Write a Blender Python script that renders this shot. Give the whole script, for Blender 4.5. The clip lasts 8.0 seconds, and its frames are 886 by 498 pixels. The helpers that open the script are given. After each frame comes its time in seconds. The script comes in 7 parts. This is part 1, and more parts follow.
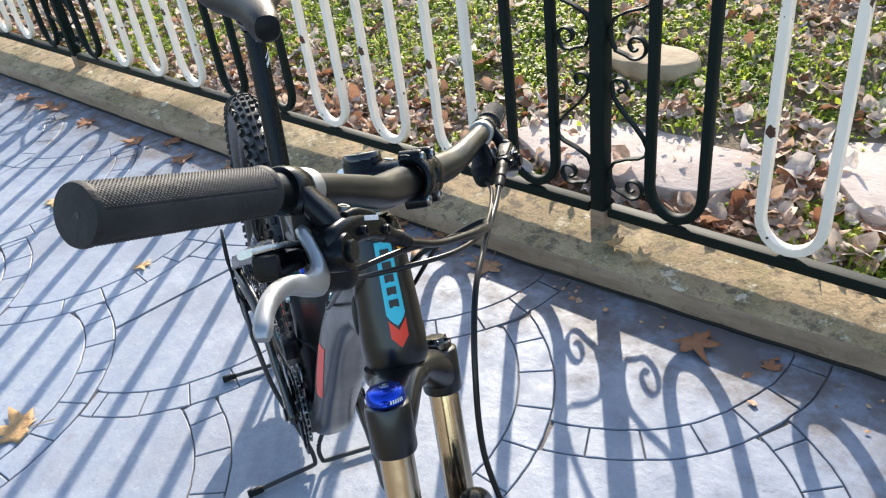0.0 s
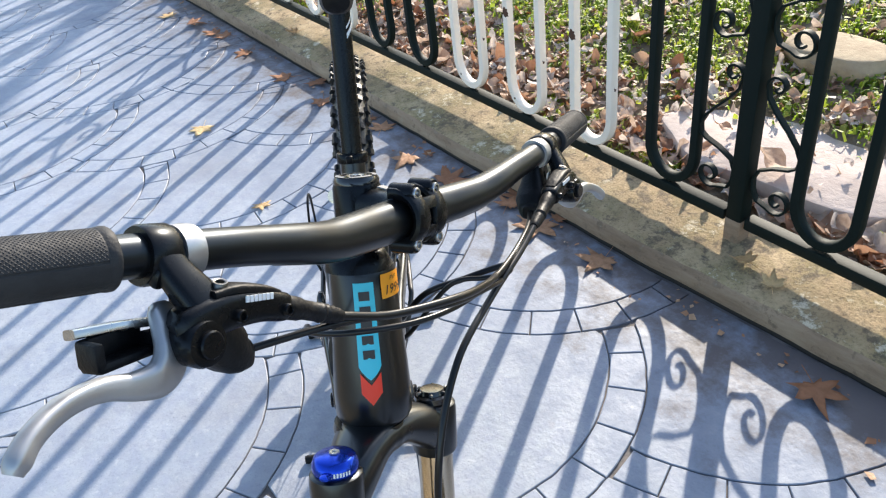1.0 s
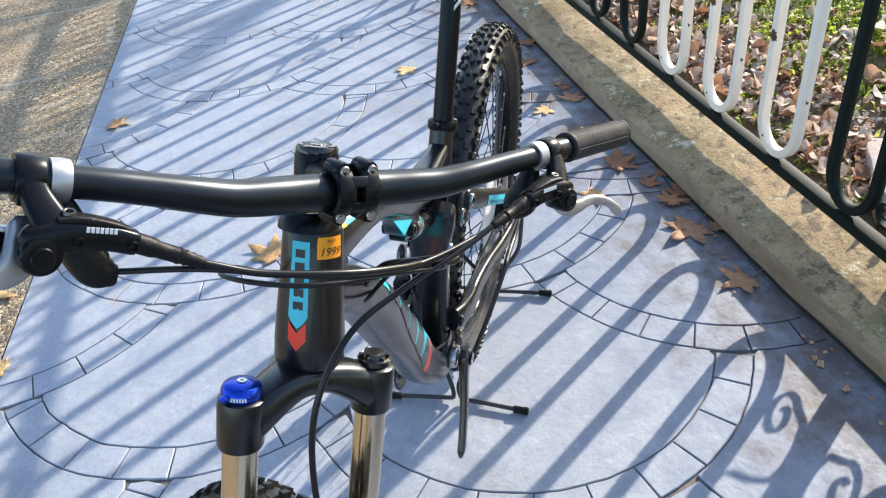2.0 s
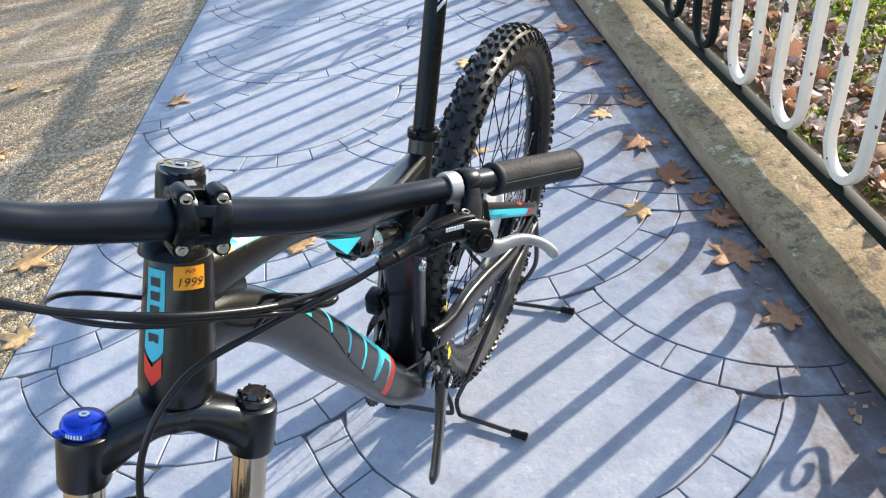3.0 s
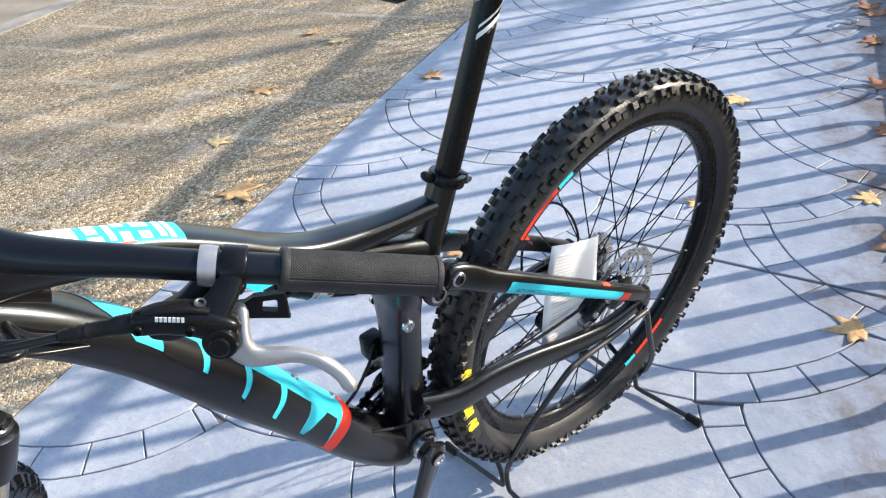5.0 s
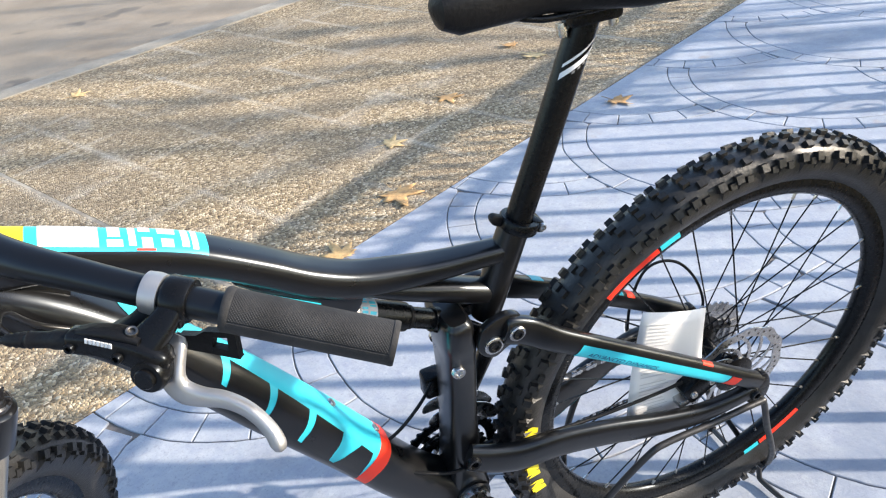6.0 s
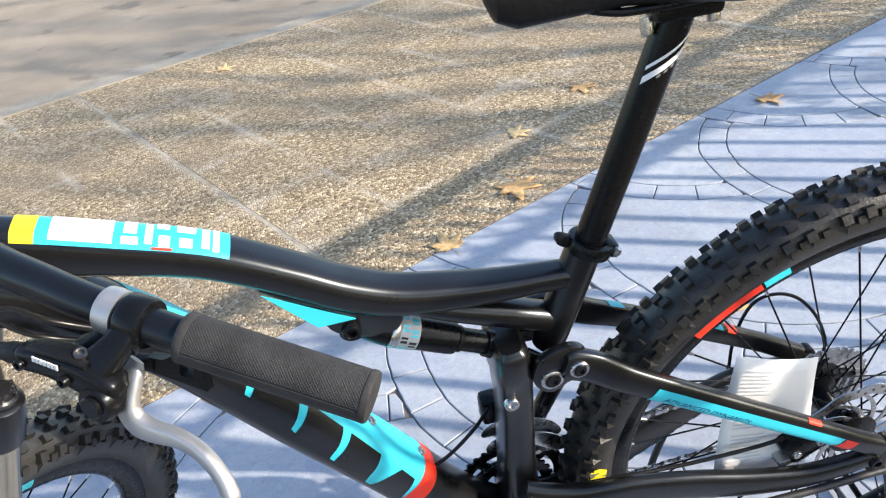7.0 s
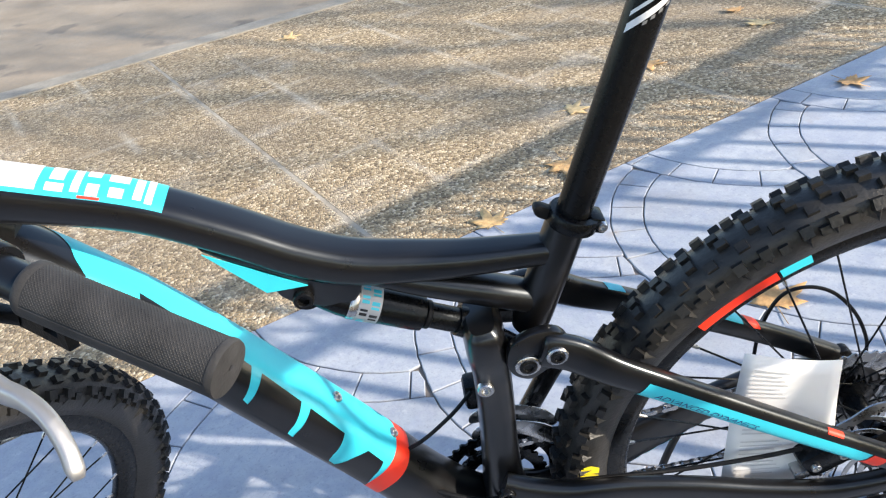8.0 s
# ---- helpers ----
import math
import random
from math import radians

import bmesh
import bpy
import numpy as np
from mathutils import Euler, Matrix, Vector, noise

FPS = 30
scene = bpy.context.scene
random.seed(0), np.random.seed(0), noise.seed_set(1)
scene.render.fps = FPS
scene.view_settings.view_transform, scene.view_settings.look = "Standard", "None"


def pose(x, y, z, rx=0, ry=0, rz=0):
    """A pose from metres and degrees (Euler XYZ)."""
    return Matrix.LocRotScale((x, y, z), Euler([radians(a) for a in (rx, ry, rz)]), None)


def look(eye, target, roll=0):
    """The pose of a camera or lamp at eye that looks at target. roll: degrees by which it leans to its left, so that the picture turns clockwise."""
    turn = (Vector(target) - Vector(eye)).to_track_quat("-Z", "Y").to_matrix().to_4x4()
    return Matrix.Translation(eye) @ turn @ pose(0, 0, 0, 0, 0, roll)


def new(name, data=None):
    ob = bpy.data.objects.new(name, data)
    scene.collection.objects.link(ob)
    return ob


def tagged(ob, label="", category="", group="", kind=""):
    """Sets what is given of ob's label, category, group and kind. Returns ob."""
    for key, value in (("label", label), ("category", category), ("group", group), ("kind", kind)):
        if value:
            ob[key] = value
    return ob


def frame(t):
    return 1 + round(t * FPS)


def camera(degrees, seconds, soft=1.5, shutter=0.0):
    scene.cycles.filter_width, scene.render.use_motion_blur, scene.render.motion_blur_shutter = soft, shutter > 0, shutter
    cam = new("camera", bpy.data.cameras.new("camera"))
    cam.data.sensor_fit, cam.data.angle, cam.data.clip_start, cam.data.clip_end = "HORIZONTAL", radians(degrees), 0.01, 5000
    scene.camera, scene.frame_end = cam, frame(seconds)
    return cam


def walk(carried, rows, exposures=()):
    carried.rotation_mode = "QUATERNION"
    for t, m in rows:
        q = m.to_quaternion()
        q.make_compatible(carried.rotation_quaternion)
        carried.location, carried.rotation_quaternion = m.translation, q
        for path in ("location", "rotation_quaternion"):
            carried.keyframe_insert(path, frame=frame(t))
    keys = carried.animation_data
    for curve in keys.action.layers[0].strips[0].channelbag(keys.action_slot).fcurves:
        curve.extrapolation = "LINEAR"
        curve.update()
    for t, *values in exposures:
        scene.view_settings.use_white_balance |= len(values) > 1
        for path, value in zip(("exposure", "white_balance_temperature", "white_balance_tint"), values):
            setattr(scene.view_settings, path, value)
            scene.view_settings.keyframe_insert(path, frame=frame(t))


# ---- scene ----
cam = camera(59.8, 8.0, soft=1.2)
PATH = [
    (0, (1.457, -0.023, 1.358), (-0.134, 0.463, 0.247), -8.0),
    (0.5, (1.422, 0.061, 1.342), (-0.2, 0.335, 0.204), -7.9),
    (1, (1.351, 0.143, 1.344), (-0.269, 0.217, 0.174), -7.7),
    (1.5, (1.343, 0.272, 1.339), (-0.264, 0.017, 0.176), -7.8),
    (1.7, (1.359, 0.325, 1.368), (-0.21, -0.043, 0.184), -7.2),
    (2.8, (1.259, 0.483, 1.319), (-0.208, -0.184, 0.135), -7.4),
    (3, (1.213, 0.517, 1.33), (-0.224, -0.184, 0.129), -7.2),
    (3.5, (1.123, 0.592, 1.327), (-0.22, -0.325, 0.163), -8.4),
    (4, (1.024, 0.708, 1.311), (-0.162, -0.413, 0.156), -7.5),
    (4.5, (0.915, 0.722, 1.282), (-0.17, -0.507, 0.137), -6.9),
    (5.8, (0.693, 0.729, 1.25), (0.008, -0.792, 0.145), -6.4),
    (6, (0.654, 0.745, 1.246), (0.088, -0.843, 0.17), -6.9),
    (6.5, (0.574, 0.735, 1.226), (0.234, -0.921, 0.158), -8.4),
    (7, (0.545, 0.683, 1.216), (0.327, -0.993, 0.146), -8.9),
    (7.5, (0.507, 0.651, 1.197), (0.39, -1.026, 0.114), -9.2),
    (8, (0.444, 0.647, 1.156), (0.428, -1.032, 0.07), -9.8),
]
walk(cam, [(t, look(eye, target, roll)) for t, eye, target, roll in PATH], exposures=((0.0, 1.22, 6400, 9), (1.5, 1.24, 6430, 9), (3.5, 1.31, 6500, 10), (6.0, 1.36, 6570, 10), (8.0, 1.30, 6600, 10)))

# ---- light ----
SUN_AZ = math.atan2(-0.835, 0.55) + radians(28.4)      # the way the light travels over the ground
SUN_EL = radians(25.2)
world = bpy.data.worlds.new("sky")
scene.world = world
world.use_nodes = True
sky = world.node_tree.nodes.new("ShaderNodeTexSky")
sky.sky_type, sky.sun_disc = "NISHITA", False
sky.sun_elevation = SUN_EL
sky.sun_rotation = math.pi / 2 - (SUN_AZ + math.pi)
background = world.node_tree.nodes["Background"]
world.node_tree.links.new(sky.outputs[0], background.inputs[0])
background.inputs[1].default_value = 0.155
sun = new("sun", bpy.data.lights.new("sun", "SUN"))
sun.data.energy, sun.data.angle, sun.data.color = 3.9, radians(0.55), (1.0, 0.89, 0.75)
sun.matrix_world = look((0, 0, 0), (math.cos(SUN_AZ) * math.cos(SUN_EL), math.sin(SUN_AZ) * math.cos(SUN_EL), -math.sin(SUN_EL)))

# ---- helpers of this scene ----
STREET = Matrix.Rotation(radians(28.4), 4, "Z")        # x along the kerb, y towards the garden
BIKE = Matrix.Rotation(radians(-5.3), 4, "X")          # leans towards the fence
TILT = radians(21.5)
HEAD = Vector((0.8149, 0.0084, 1.047))                   # top of the steering axis
AXIS = Vector((-math.sin(TILT), 0, math.cos(TILT)))
FORE = Vector((math.cos(TILT), 0, math.sin(TILT)))
SIDE = Vector((0, 1, 0))
STEER = Matrix((
    (FORE.x, SIDE.x, AXIS.x, HEAD.x),
    (FORE.y, SIDE.y, AXIS.y, HEAD.y),
    (FORE.z, SIDE.z, AXIS.z, HEAD.z),
    (0, 0, 0, 1))) @ Matrix.Rotation(radians(52.74), 4, "Z") @ Matrix.Rotation(radians(-1.18), 4, "X") @ Matrix.Translation((0, -0.0033, 0))


def part(name, bm, mat, parent=None, label="", smooth=True, at=None, kind=""):
    me = bpy.data.meshes.new(name)
    bmesh.ops.recalc_face_normals(bm, faces=bm.faces)
    if at is not None:
        bm.transform(at)
    bm.to_mesh(me)
    bm.free()
    mats = mat if isinstance(mat, (list, tuple)) else [mat]
    for m in mats:
        me.materials.append(m)
    if smooth:
        me.polygons.foreach_set("use_smooth", [True] * len(me.polygons))
        try:
            me.set_sharp_from_angle(angle=radians(42))
        except AttributeError:
            pass
    ob = new(name, me)
    if parent is not None:
        ob.parent = parent
    return tagged(ob, label, kind=kind)


def same(ob, name, parent, m=None):
    """One more object on the mesh of ob."""
    o = new(name, ob.data)
    o.parent = parent
    if m is not None:
        o.matrix_local = m
    return o


def empty(name, m, label, category, group="", kind=""):
    e = new(name)
    e.empty_display_size = 0.05
    e.matrix_world = m
    return tagged(e, label, category, group, kind)


def spline(points, n=8):
    """A smooth line through the points (tuples of any length)."""
    pts = [np.array(p, float) for p in points]
    if len(pts) == 2:
        return [pts[0] + (pts[1] - pts[0]) * i / n for i in range(n + 1)]
    ext = [2 * pts[0] - pts[1]] + pts + [2 * pts[-1] - pts[-2]]
    out = []
    for i in range(1, len(ext) - 2):
        p0, p1, p2, p3 = ext[i - 1:i + 3]
        for k in range(n):
            t = k / n
            out.append(0.5 * (2 * p1 + (p2 - p0) * t + (2 * p0 - 5 * p1 + 4 * p2 - p3) * t * t + (3 * p1 - p0 - 3 * p2 + p3) * t ** 3))
    out.append(pts[-1])
    return out


def sweep(bm, line, sides=16, ref=(0, 1, 0), power=2.0, closed=False, cap=True, mat=0):
    """A tube along line: rows of x, y, z, half width (along ref), half depth."""
    rings = []
    n = len(line)
    ref = Vector(ref)
    for i, row in enumerate(line):
        a = Vector(line[(i - 1) % n][:3]) if closed or i else Vector(row[:3])
        b = Vector(line[(i + 1) % n][:3]) if closed or i < n - 1 else Vector(row[:3])
        t = (b - a).normalized()
        w = (ref - t * ref.dot(t)).normalized()
        d = t.cross(w)
        rw = row[3] if len(row) > 3 else 0.005
        rd = row[4] if len(row) > 4 else rw
        ring = []
        for k in range(sides):
            c, s = math.cos(2 * math.pi * k / sides), math.sin(2 * math.pi * k / sides)
            e = 2.0 / power
            c, s = math.copysign(abs(c) ** e, c), math.copysign(abs(s) ** e, s)
            ring.append(bm.verts.new(Vector(row[:3]) + w * (rw * c) + d * (rd * s)))
        rings.append(ring)
    for i in range(n if closed else n - 1):
        r0, r1 = rings[i], rings[(i + 1) % n]
        for k in range(sides):
            f = bm.faces.new((r0[k], r0[(k + 1) % sides], r1[(k + 1) % sides], r1[k]))
            f.material_index = mat
    if cap and not closed:
        for r in (rings[0], rings[-1]):
            bm.faces.new(r).material_index = mat
    return rings


def tube(line, radius, sides=12, n=8, ref=(0.13, 0.31, 0.94), bm=None):
    bm = bm or bmesh.new()
    pts = spline([tuple(p) for p in line], n) if n else [np.array(p, float) for p in line]
    sweep(bm, [(*p[:3], radius) for p in pts], sides, ref)
    return bm


def lathe(profile, m=None, sides=32, bm=None, closed=False):
    """Rows of (radius, height) turned round z; m places it."""
    bm = bm or bmesh.new()
    m = m or Matrix()
    rings = []
    for r, h in profile:
        if r < 1e-5:
            rings.append([bm.verts.new(m @ Vector((0, 0, h)))] * sides)
        else:
            rings.append([bm.verts.new(m @ Vector((r * math.cos(2 * math.pi * k / sides), r * math.sin(2 * math.pi * k / sides), h))) for k in range(sides)])
    pairs = list(zip(rings[:-1], rings[1:])) + ([(rings[-1], rings[0])] if closed else [])
    for r0, r1 in pairs:
        for k in range(sides):
            vs = []
            for v in (r0[k], r0[(k + 1) % sides], r1[(k + 1) % sides], r1[k]):
                if v not in vs:
                    vs.append(v)
            if len(vs) > 2:
                try:
                    bm.faces.new(vs)
                except ValueError:
                    pass
    return bm


def along(a, b, roll=0.0):
    """A matrix with its z from a towards b."""
    a, b = Vector(a), Vector(b)
    return Matrix.Translation(a) @ (b - a).to_track_quat("Z", "Y").to_matrix().to_4x4() @ Matrix.Rotation(roll, 4, "Z")


def box(sx, sy, sz, m=None, bevel=0.0, bm=None, seg=2):
    b = bmesh.new()
    bmesh.ops.create_cube(b, size=1.0)
    b.transform(Matrix.Diagonal((sx, sy, sz, 1)))
    if bevel:
        bmesh.ops.bevel(b, geom=list(b.edges), offset=bevel, segments=seg, profile=0.5, affect="EDGES")
    if m is not None:
        b.transform(m)
    if bm is None:
        return b
    return join(bm, b)


def join(bm, other):
    me = bpy.data.meshes.new("tmp")
    other.to_mesh(me)
    other.free()
    bm.from_mesh(me)
    bpy.data.meshes.remove(me)
    return bm


def plate(outline, thick, m=None, bevel=0.0015, bm=None):
    """A flat outline (x, y) with thickness along z, centred, bevelled."""
    b = bmesh.new()
    lo = [b.verts.new((x, y, -thick / 2)) for x, y in outline]
    hi = [b.verts.new((x, y, thick / 2)) for x, y in outline]
    b.faces.new(list(reversed(lo)))
    b.faces.new(hi)
    n = len(outline)
    for i in range(n):
        b.faces.new((lo[i], lo[(i + 1) % n], hi[(i + 1) % n], hi[i]))
    bmesh.ops.recalc_face_normals(b, faces=b.faces)
    if bevel:
        rim = [e for e in b.edges if abs(e.verts[0].co.z - e.verts[1].co.z) < 1e-6]
        bmesh.ops.bevel(b, geom=rim, offset=bevel, segments=2, profile=0.5, affect="EDGES")
    if m is not None:
        b.transform(m)
    if bm is None:
        return b
    return join(bm, b)


def blob_outline(pts, n=5):
    """A closed smooth outline through points."""
    k = len(pts)
    out = []
    for i in range(k):
        p0, p1, p2, p3 = (np.array(pts[(i + j) % k], float) for j in (-1, 0, 1, 2))
        for q in range(n):
            t = q / n
            out.append(tuple(0.5 * (2 * p1 + (p2 - p0) * t + (2 * p0 - 5 * p1 + 4 * p2 - p3) * t * t + (3 * p1 - p0 - 3 * p2 + p3) * t ** 3)))
    return out


# ---- materials ----
def material(name, colour=(0.5, 0.5, 0.5), rough=0.5, metal=0.0, spec=0.5, coat=0.0):
    m = bpy.data.materials.new(name)
    m.use_nodes = True
    b = m.node_tree.nodes["Principled BSDF"]
    b.inputs["Base Color"].default_value = (*colour, 1)
    b.inputs["Roughness"].default_value = rough
    b.inputs["Metallic"].default_value = metal
    b.inputs["Specular IOR Level"].default_value = spec
    b.inputs["Coat Weight"].default_value = coat
    b.inputs["Coat Roughness"].default_value = 0.15
    return m


class Nodes:
    """Short ways to wire a material."""

    def __init__(self, m, coords="Object"):
        self.t = m.node_tree
        self.b = self.t.nodes["Principled BSDF"]
        self.co = self.t.nodes.new("ShaderNodeTexCoord").outputs[coords]

    def link(self, a, b):
        self.t.links.new(a, b)

    def noise(self, scale, detail=4.0, rough=0.55, co=None, stretch=None):
        n = self.t.nodes.new("ShaderNodeTexNoise")
        n.inputs["Scale"].default_value, n.inputs["Detail"].default_value, n.inputs["Roughness"].default_value = scale, detail, rough
        co = co or self.co
        if stretch:
            mp = self.t.nodes.new("ShaderNodeMapping")
            mp.inputs["Scale"].default_value = stretch
            self.link(co, mp.inputs[0])
            co = mp.outputs[0]
        self.link(co, n.inputs["Vector"])
        return n.outputs[0]

    def voronoi(self, scale, feature="F1", out="Distance", randomness=1.0):
        n = self.t.nodes.new("ShaderNodeTexVoronoi")
        n.feature = feature
        n.inputs["Scale"].default_value = scale
        n.inputs["Randomness"].default_value = randomness
        self.link(self.co, n.inputs["Vector"])
        return n.outputs[out]

    def ramp(self, fac, stops, smooth=False):
        n = self.t.nodes.new("ShaderNodeValToRGB")
        r = n.color_ramp
        if smooth:
            r.interpolation = "EASE"
        while len(r.elements) < len(stops):
            r.elements.new(0.5)
        for e, (p, c) in zip(r.elements, stops):
            e.position = p
            e.color = (*c, 1) if isinstance(c, tuple) else (c, c, c, 1)
        self.link(fac, n.inputs[0])
        return n.outputs[0]

    def mix(self, fac, a, b, kind="MIX"):
        n = self.t.nodes.new("ShaderNodeMix")
        n.data_type, n.blend_type = "RGBA", kind
        for i, v in ((0, fac), (6, a), (7, b)):
            if isinstance(v, (int, float)):
                n.inputs[i].default_value = v if i == 0 else (v, v, v, 1)
            elif isinstance(v, tuple):
                n.inputs[i].default_value = (*v, 1)
            else:
                self.link(v, n.inputs[i])
        return n.outputs[2]

    def math(self, op, a, b=0.0):
        n = self.t.nodes.new("ShaderNodeMath")
        n.operation = op
        for i, v in ((0, a), (1, b)):
            if isinstance(v, (int, float)):
                n.inputs[i].default_value = v
            else:
                self.link(v, n.inputs[i])
        return n.outputs[0]

    def rand(self):
        return self.t.nodes.new("ShaderNodeObjectInfo").outputs["Random"]

    def island(self):
        return self.t.nodes.new("ShaderNodeNewGeometry").outputs["Random Per Island"]

    def colour(self, c):
        self.link(c, self.b.inputs["Base Color"])

    def rough(self, r):
        self.link(r, self.b.inputs["Roughness"])

    def bump(self, height, distance=0.002, strength=1.0):
        n = self.t.nodes.new("ShaderNodeBump")
        n.inputs["Distance"].default_value, n.inputs["Strength"].default_value = distance, strength
        self.link(height, n.inputs["Height"])
        old = self.b.inputs["Normal"].links
        if old:
            self.link(old[0].from_socket, n.inputs["Normal"])
        self.link(n.outputs[0], self.b.inputs["Normal"])


def stamped_concrete():
    m = material("stamped_concrete", rough=0.75)
    k = Nodes(m)
    c = k.ramp(k.noise(2.6, 6, 0.6), [(0.3, (0.265, 0.303, 0.356)), (0.5, (0.338, 0.369, 0.414)), (0.72, (0.410, 0.436, 0.468))])
    c = k.mix(k.ramp(k.noise(23, 6, 0.68), [(0.42, 0.0), (0.68, 0.75)]), c, (0.25, 0.28, 0.36))
    c = k.mix(k.ramp(k.noise(7, 8, 0.7), [(0.50, 0.0), (0.70, 0.5)]), c, (0.440, 0.455, 0.462))
    c = k.mix(k.ramp(k.noise(38, 4, 0.6), [(0.60, 0.0), (0.72, 0.5)]), c, (0.52, 0.535, 0.55))
    c = k.mix(k.ramp(k.noise(52, 7, 0.75), [(0.54, 0.0), (0.66, 0.55)]), c, (0.21, 0.225, 0.265))
    c = k.mix(k.ramp(k.noise(170, 3, 0.6), [(0.57, 0.0), (0.72, 0.6)]), c, (0.18, 0.185, 0.205))
    c = k.mix(k.ramp(k.rand(), [(0.0, 0.0), (1.0, 0.25)]), c, (0.29, 0.32, 0.41))
    c = k.mix(k.ramp(k.noise(1.7, 7, 0.68), [(0.48, 0.0), (0.66, 0.55)]), c, (0.185, 0.19, 0.215))
    # brownish spots, blue shade painted in towards the kerb, and dirt washed up along it
    c = k.mix(k.ramp(k.noise(6.1, 3, 0.5), [(0.68, 0.0), (0.76, 0.5)]), c, (0.28, 0.22, 0.175))
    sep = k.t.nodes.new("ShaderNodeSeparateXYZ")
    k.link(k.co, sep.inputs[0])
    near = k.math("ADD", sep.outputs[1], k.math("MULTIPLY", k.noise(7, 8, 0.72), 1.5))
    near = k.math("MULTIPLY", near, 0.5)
    # shaded pavement near the kerb: its blue darkening is put into the colour
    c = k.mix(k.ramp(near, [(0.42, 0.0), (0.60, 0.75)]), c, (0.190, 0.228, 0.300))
    # the brown dirt close to the kerb
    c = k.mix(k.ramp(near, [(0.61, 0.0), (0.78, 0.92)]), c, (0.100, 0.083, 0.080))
    k.colour(c)
    k.rough(k.ramp(k.noise(14, 4), [(0.3, 0.48), (0.7, 0.68)]))
    k.bump(k.noise(75, 6, 0.6), 0.0016, 0.6)
    k.bump(k.noise(9, 5, 0.6), 0.007, 0.5)
    return m


def groove_concrete():
    m = material("groove_dirt", rough=0.9)
    k = Nodes(m)
    k.colour(k.ramp(k.noise(18, 5), [(0.3, (0.075, 0.066, 0.064)), (0.7, (0.22, 0.195, 0.175))]))
    k.bump(k.noise(90, 4), 0.002)
    return m


def exposed_aggregate():
    m = material("exposed_aggregate", rough=0.85)
    k = Nodes(m)
    v = k.voronoi(105, "F1", "Color")
    sep = k.t.nodes.new("ShaderNodeSeparateColor")
    k.link(v, sep.inputs[0])
    c = k.ramp(sep.outputs[0], [(0.0, (0.10, 0.066, 0.036)), (0.3, (0.245, 0.172, 0.090)), (0.55, (0.375, 0.276, 0.154)), (0.8, (0.52, 0.40, 0.24)), (1.0, (0.76, 0.63, 0.44))])
    d = k.voronoi(105, "DISTANCE_TO_EDGE")
    c = k.mix(k.ramp(d, [(0.02, 0.6), (0.14, 0.0)]), c, (0.22, 0.18, 0.125))
    c = k.mix(k.ramp(k.noise(1.3, 6, 0.6), [(0.42, 0.0), (0.66, 0.6)]), c, (0.195, 0.155, 0.108))
    c = k.mix(k.ramp(k.noise(3.4, 5, 0.6), [(0.55, 0.0), (0.75, 0.35)]), c, (0.58, 0.53, 0.45))
    # pale cement smeared along the formwork lines
    sep2 = k.t.nodes.new("ShaderNodeSeparateXYZ")
    k.link(k.co, sep2.inputs[0])
    for axis, shift, half, share in ((0, 0.05, 0.17, 0.42), (1, 1.56, 0.21, 0.3)):
        d2 = k.math("PINGPONG", k.math("ADD", sep2.outputs[axis], shift + 8.0 * half), half)
        d2 = k.math("ADD", d2, k.math("MULTIPLY", k.noise(9, 5, 0.7), 0.02))
        w = k.math("MULTIPLY", k.ramp(d2, [(0.012, 1.0), (0.035, 0.0)]), k.ramp(k.noise(2.1, 5, 0.6), [(0.42, 0.0), (0.62, share)]))
        c = k.mix(w, c, (0.62, 0.57, 0.48))
    k.colour(c)
    k.bump(k.ramp(d, [(0.0, 0.0), (0.3, 1.0)]), 0.004, 0.8)
    return m


def road_surface():
    m = material("smooth_tarmac", rough=0.8)
    k = Nodes(m)
    c = k.ramp(k.noise(2.0, 7, 0.6), [(0.3, (0.21, 0.165, 0.115)), (0.7, (0.35, 0.285, 0.21))])
    c = k.mix(k.ramp(k.noise(120, 3, 0.6), [(0.45, 0.0), (0.7, 0.5)]), c, (0.17, 0.16, 0.14))
    c = k.mix(k.ramp(k.noise(2.6, 4, 0.45), [(0.62, 0.0), (0.68, 0.6)]), c, (0.08, 0.072, 0.065))
    k.colour(c)
    k.bump(k.noise(150, 4), 0.002)
    return m


def old_concrete():
    m = material("weathered_concrete", rough=0.9)
    k = Nodes(m)
    c = k.ramp(k.noise(4, 8, 0.7), [(0.3, (0.26, 0.175, 0.09)), (0.5, (0.42, 0.305, 0.17)), (0.7, (0.58, 0.445, 0.27))])
    # moss, dark crust, pale lichen
    c = k.mix(k.ramp(k.noise(4.5, 7, 0.72), [(0.45, 0.0), (0.60, 0.75)]), c, (0.20, 0.165, 0.065))
    c = k.mix(k.ramp(k.noise(21, 7, 0.72), [(0.52, 0.0), (0.62, 0.8)]), c, (0.105, 0.08, 0.055))
    c = k.mix(k.ramp(k.noise(9, 8, 0.80), [(0.565, 0.0), (0.63, 0.8)]), c, (0.72, 0.63, 0.47))
    c = k.mix(k.ramp(k.noise(120, 4, 0.7), [(0.50, 0.0), (0.70, 0.6)]), c, (0.09, 0.07, 0.05))
    k.colour(c)
    k.bump(k.noise(70, 6, 0.7), 0.005, 0.8)
    k.bump(k.noise(14, 5), 0.012, 0.5)
    return m


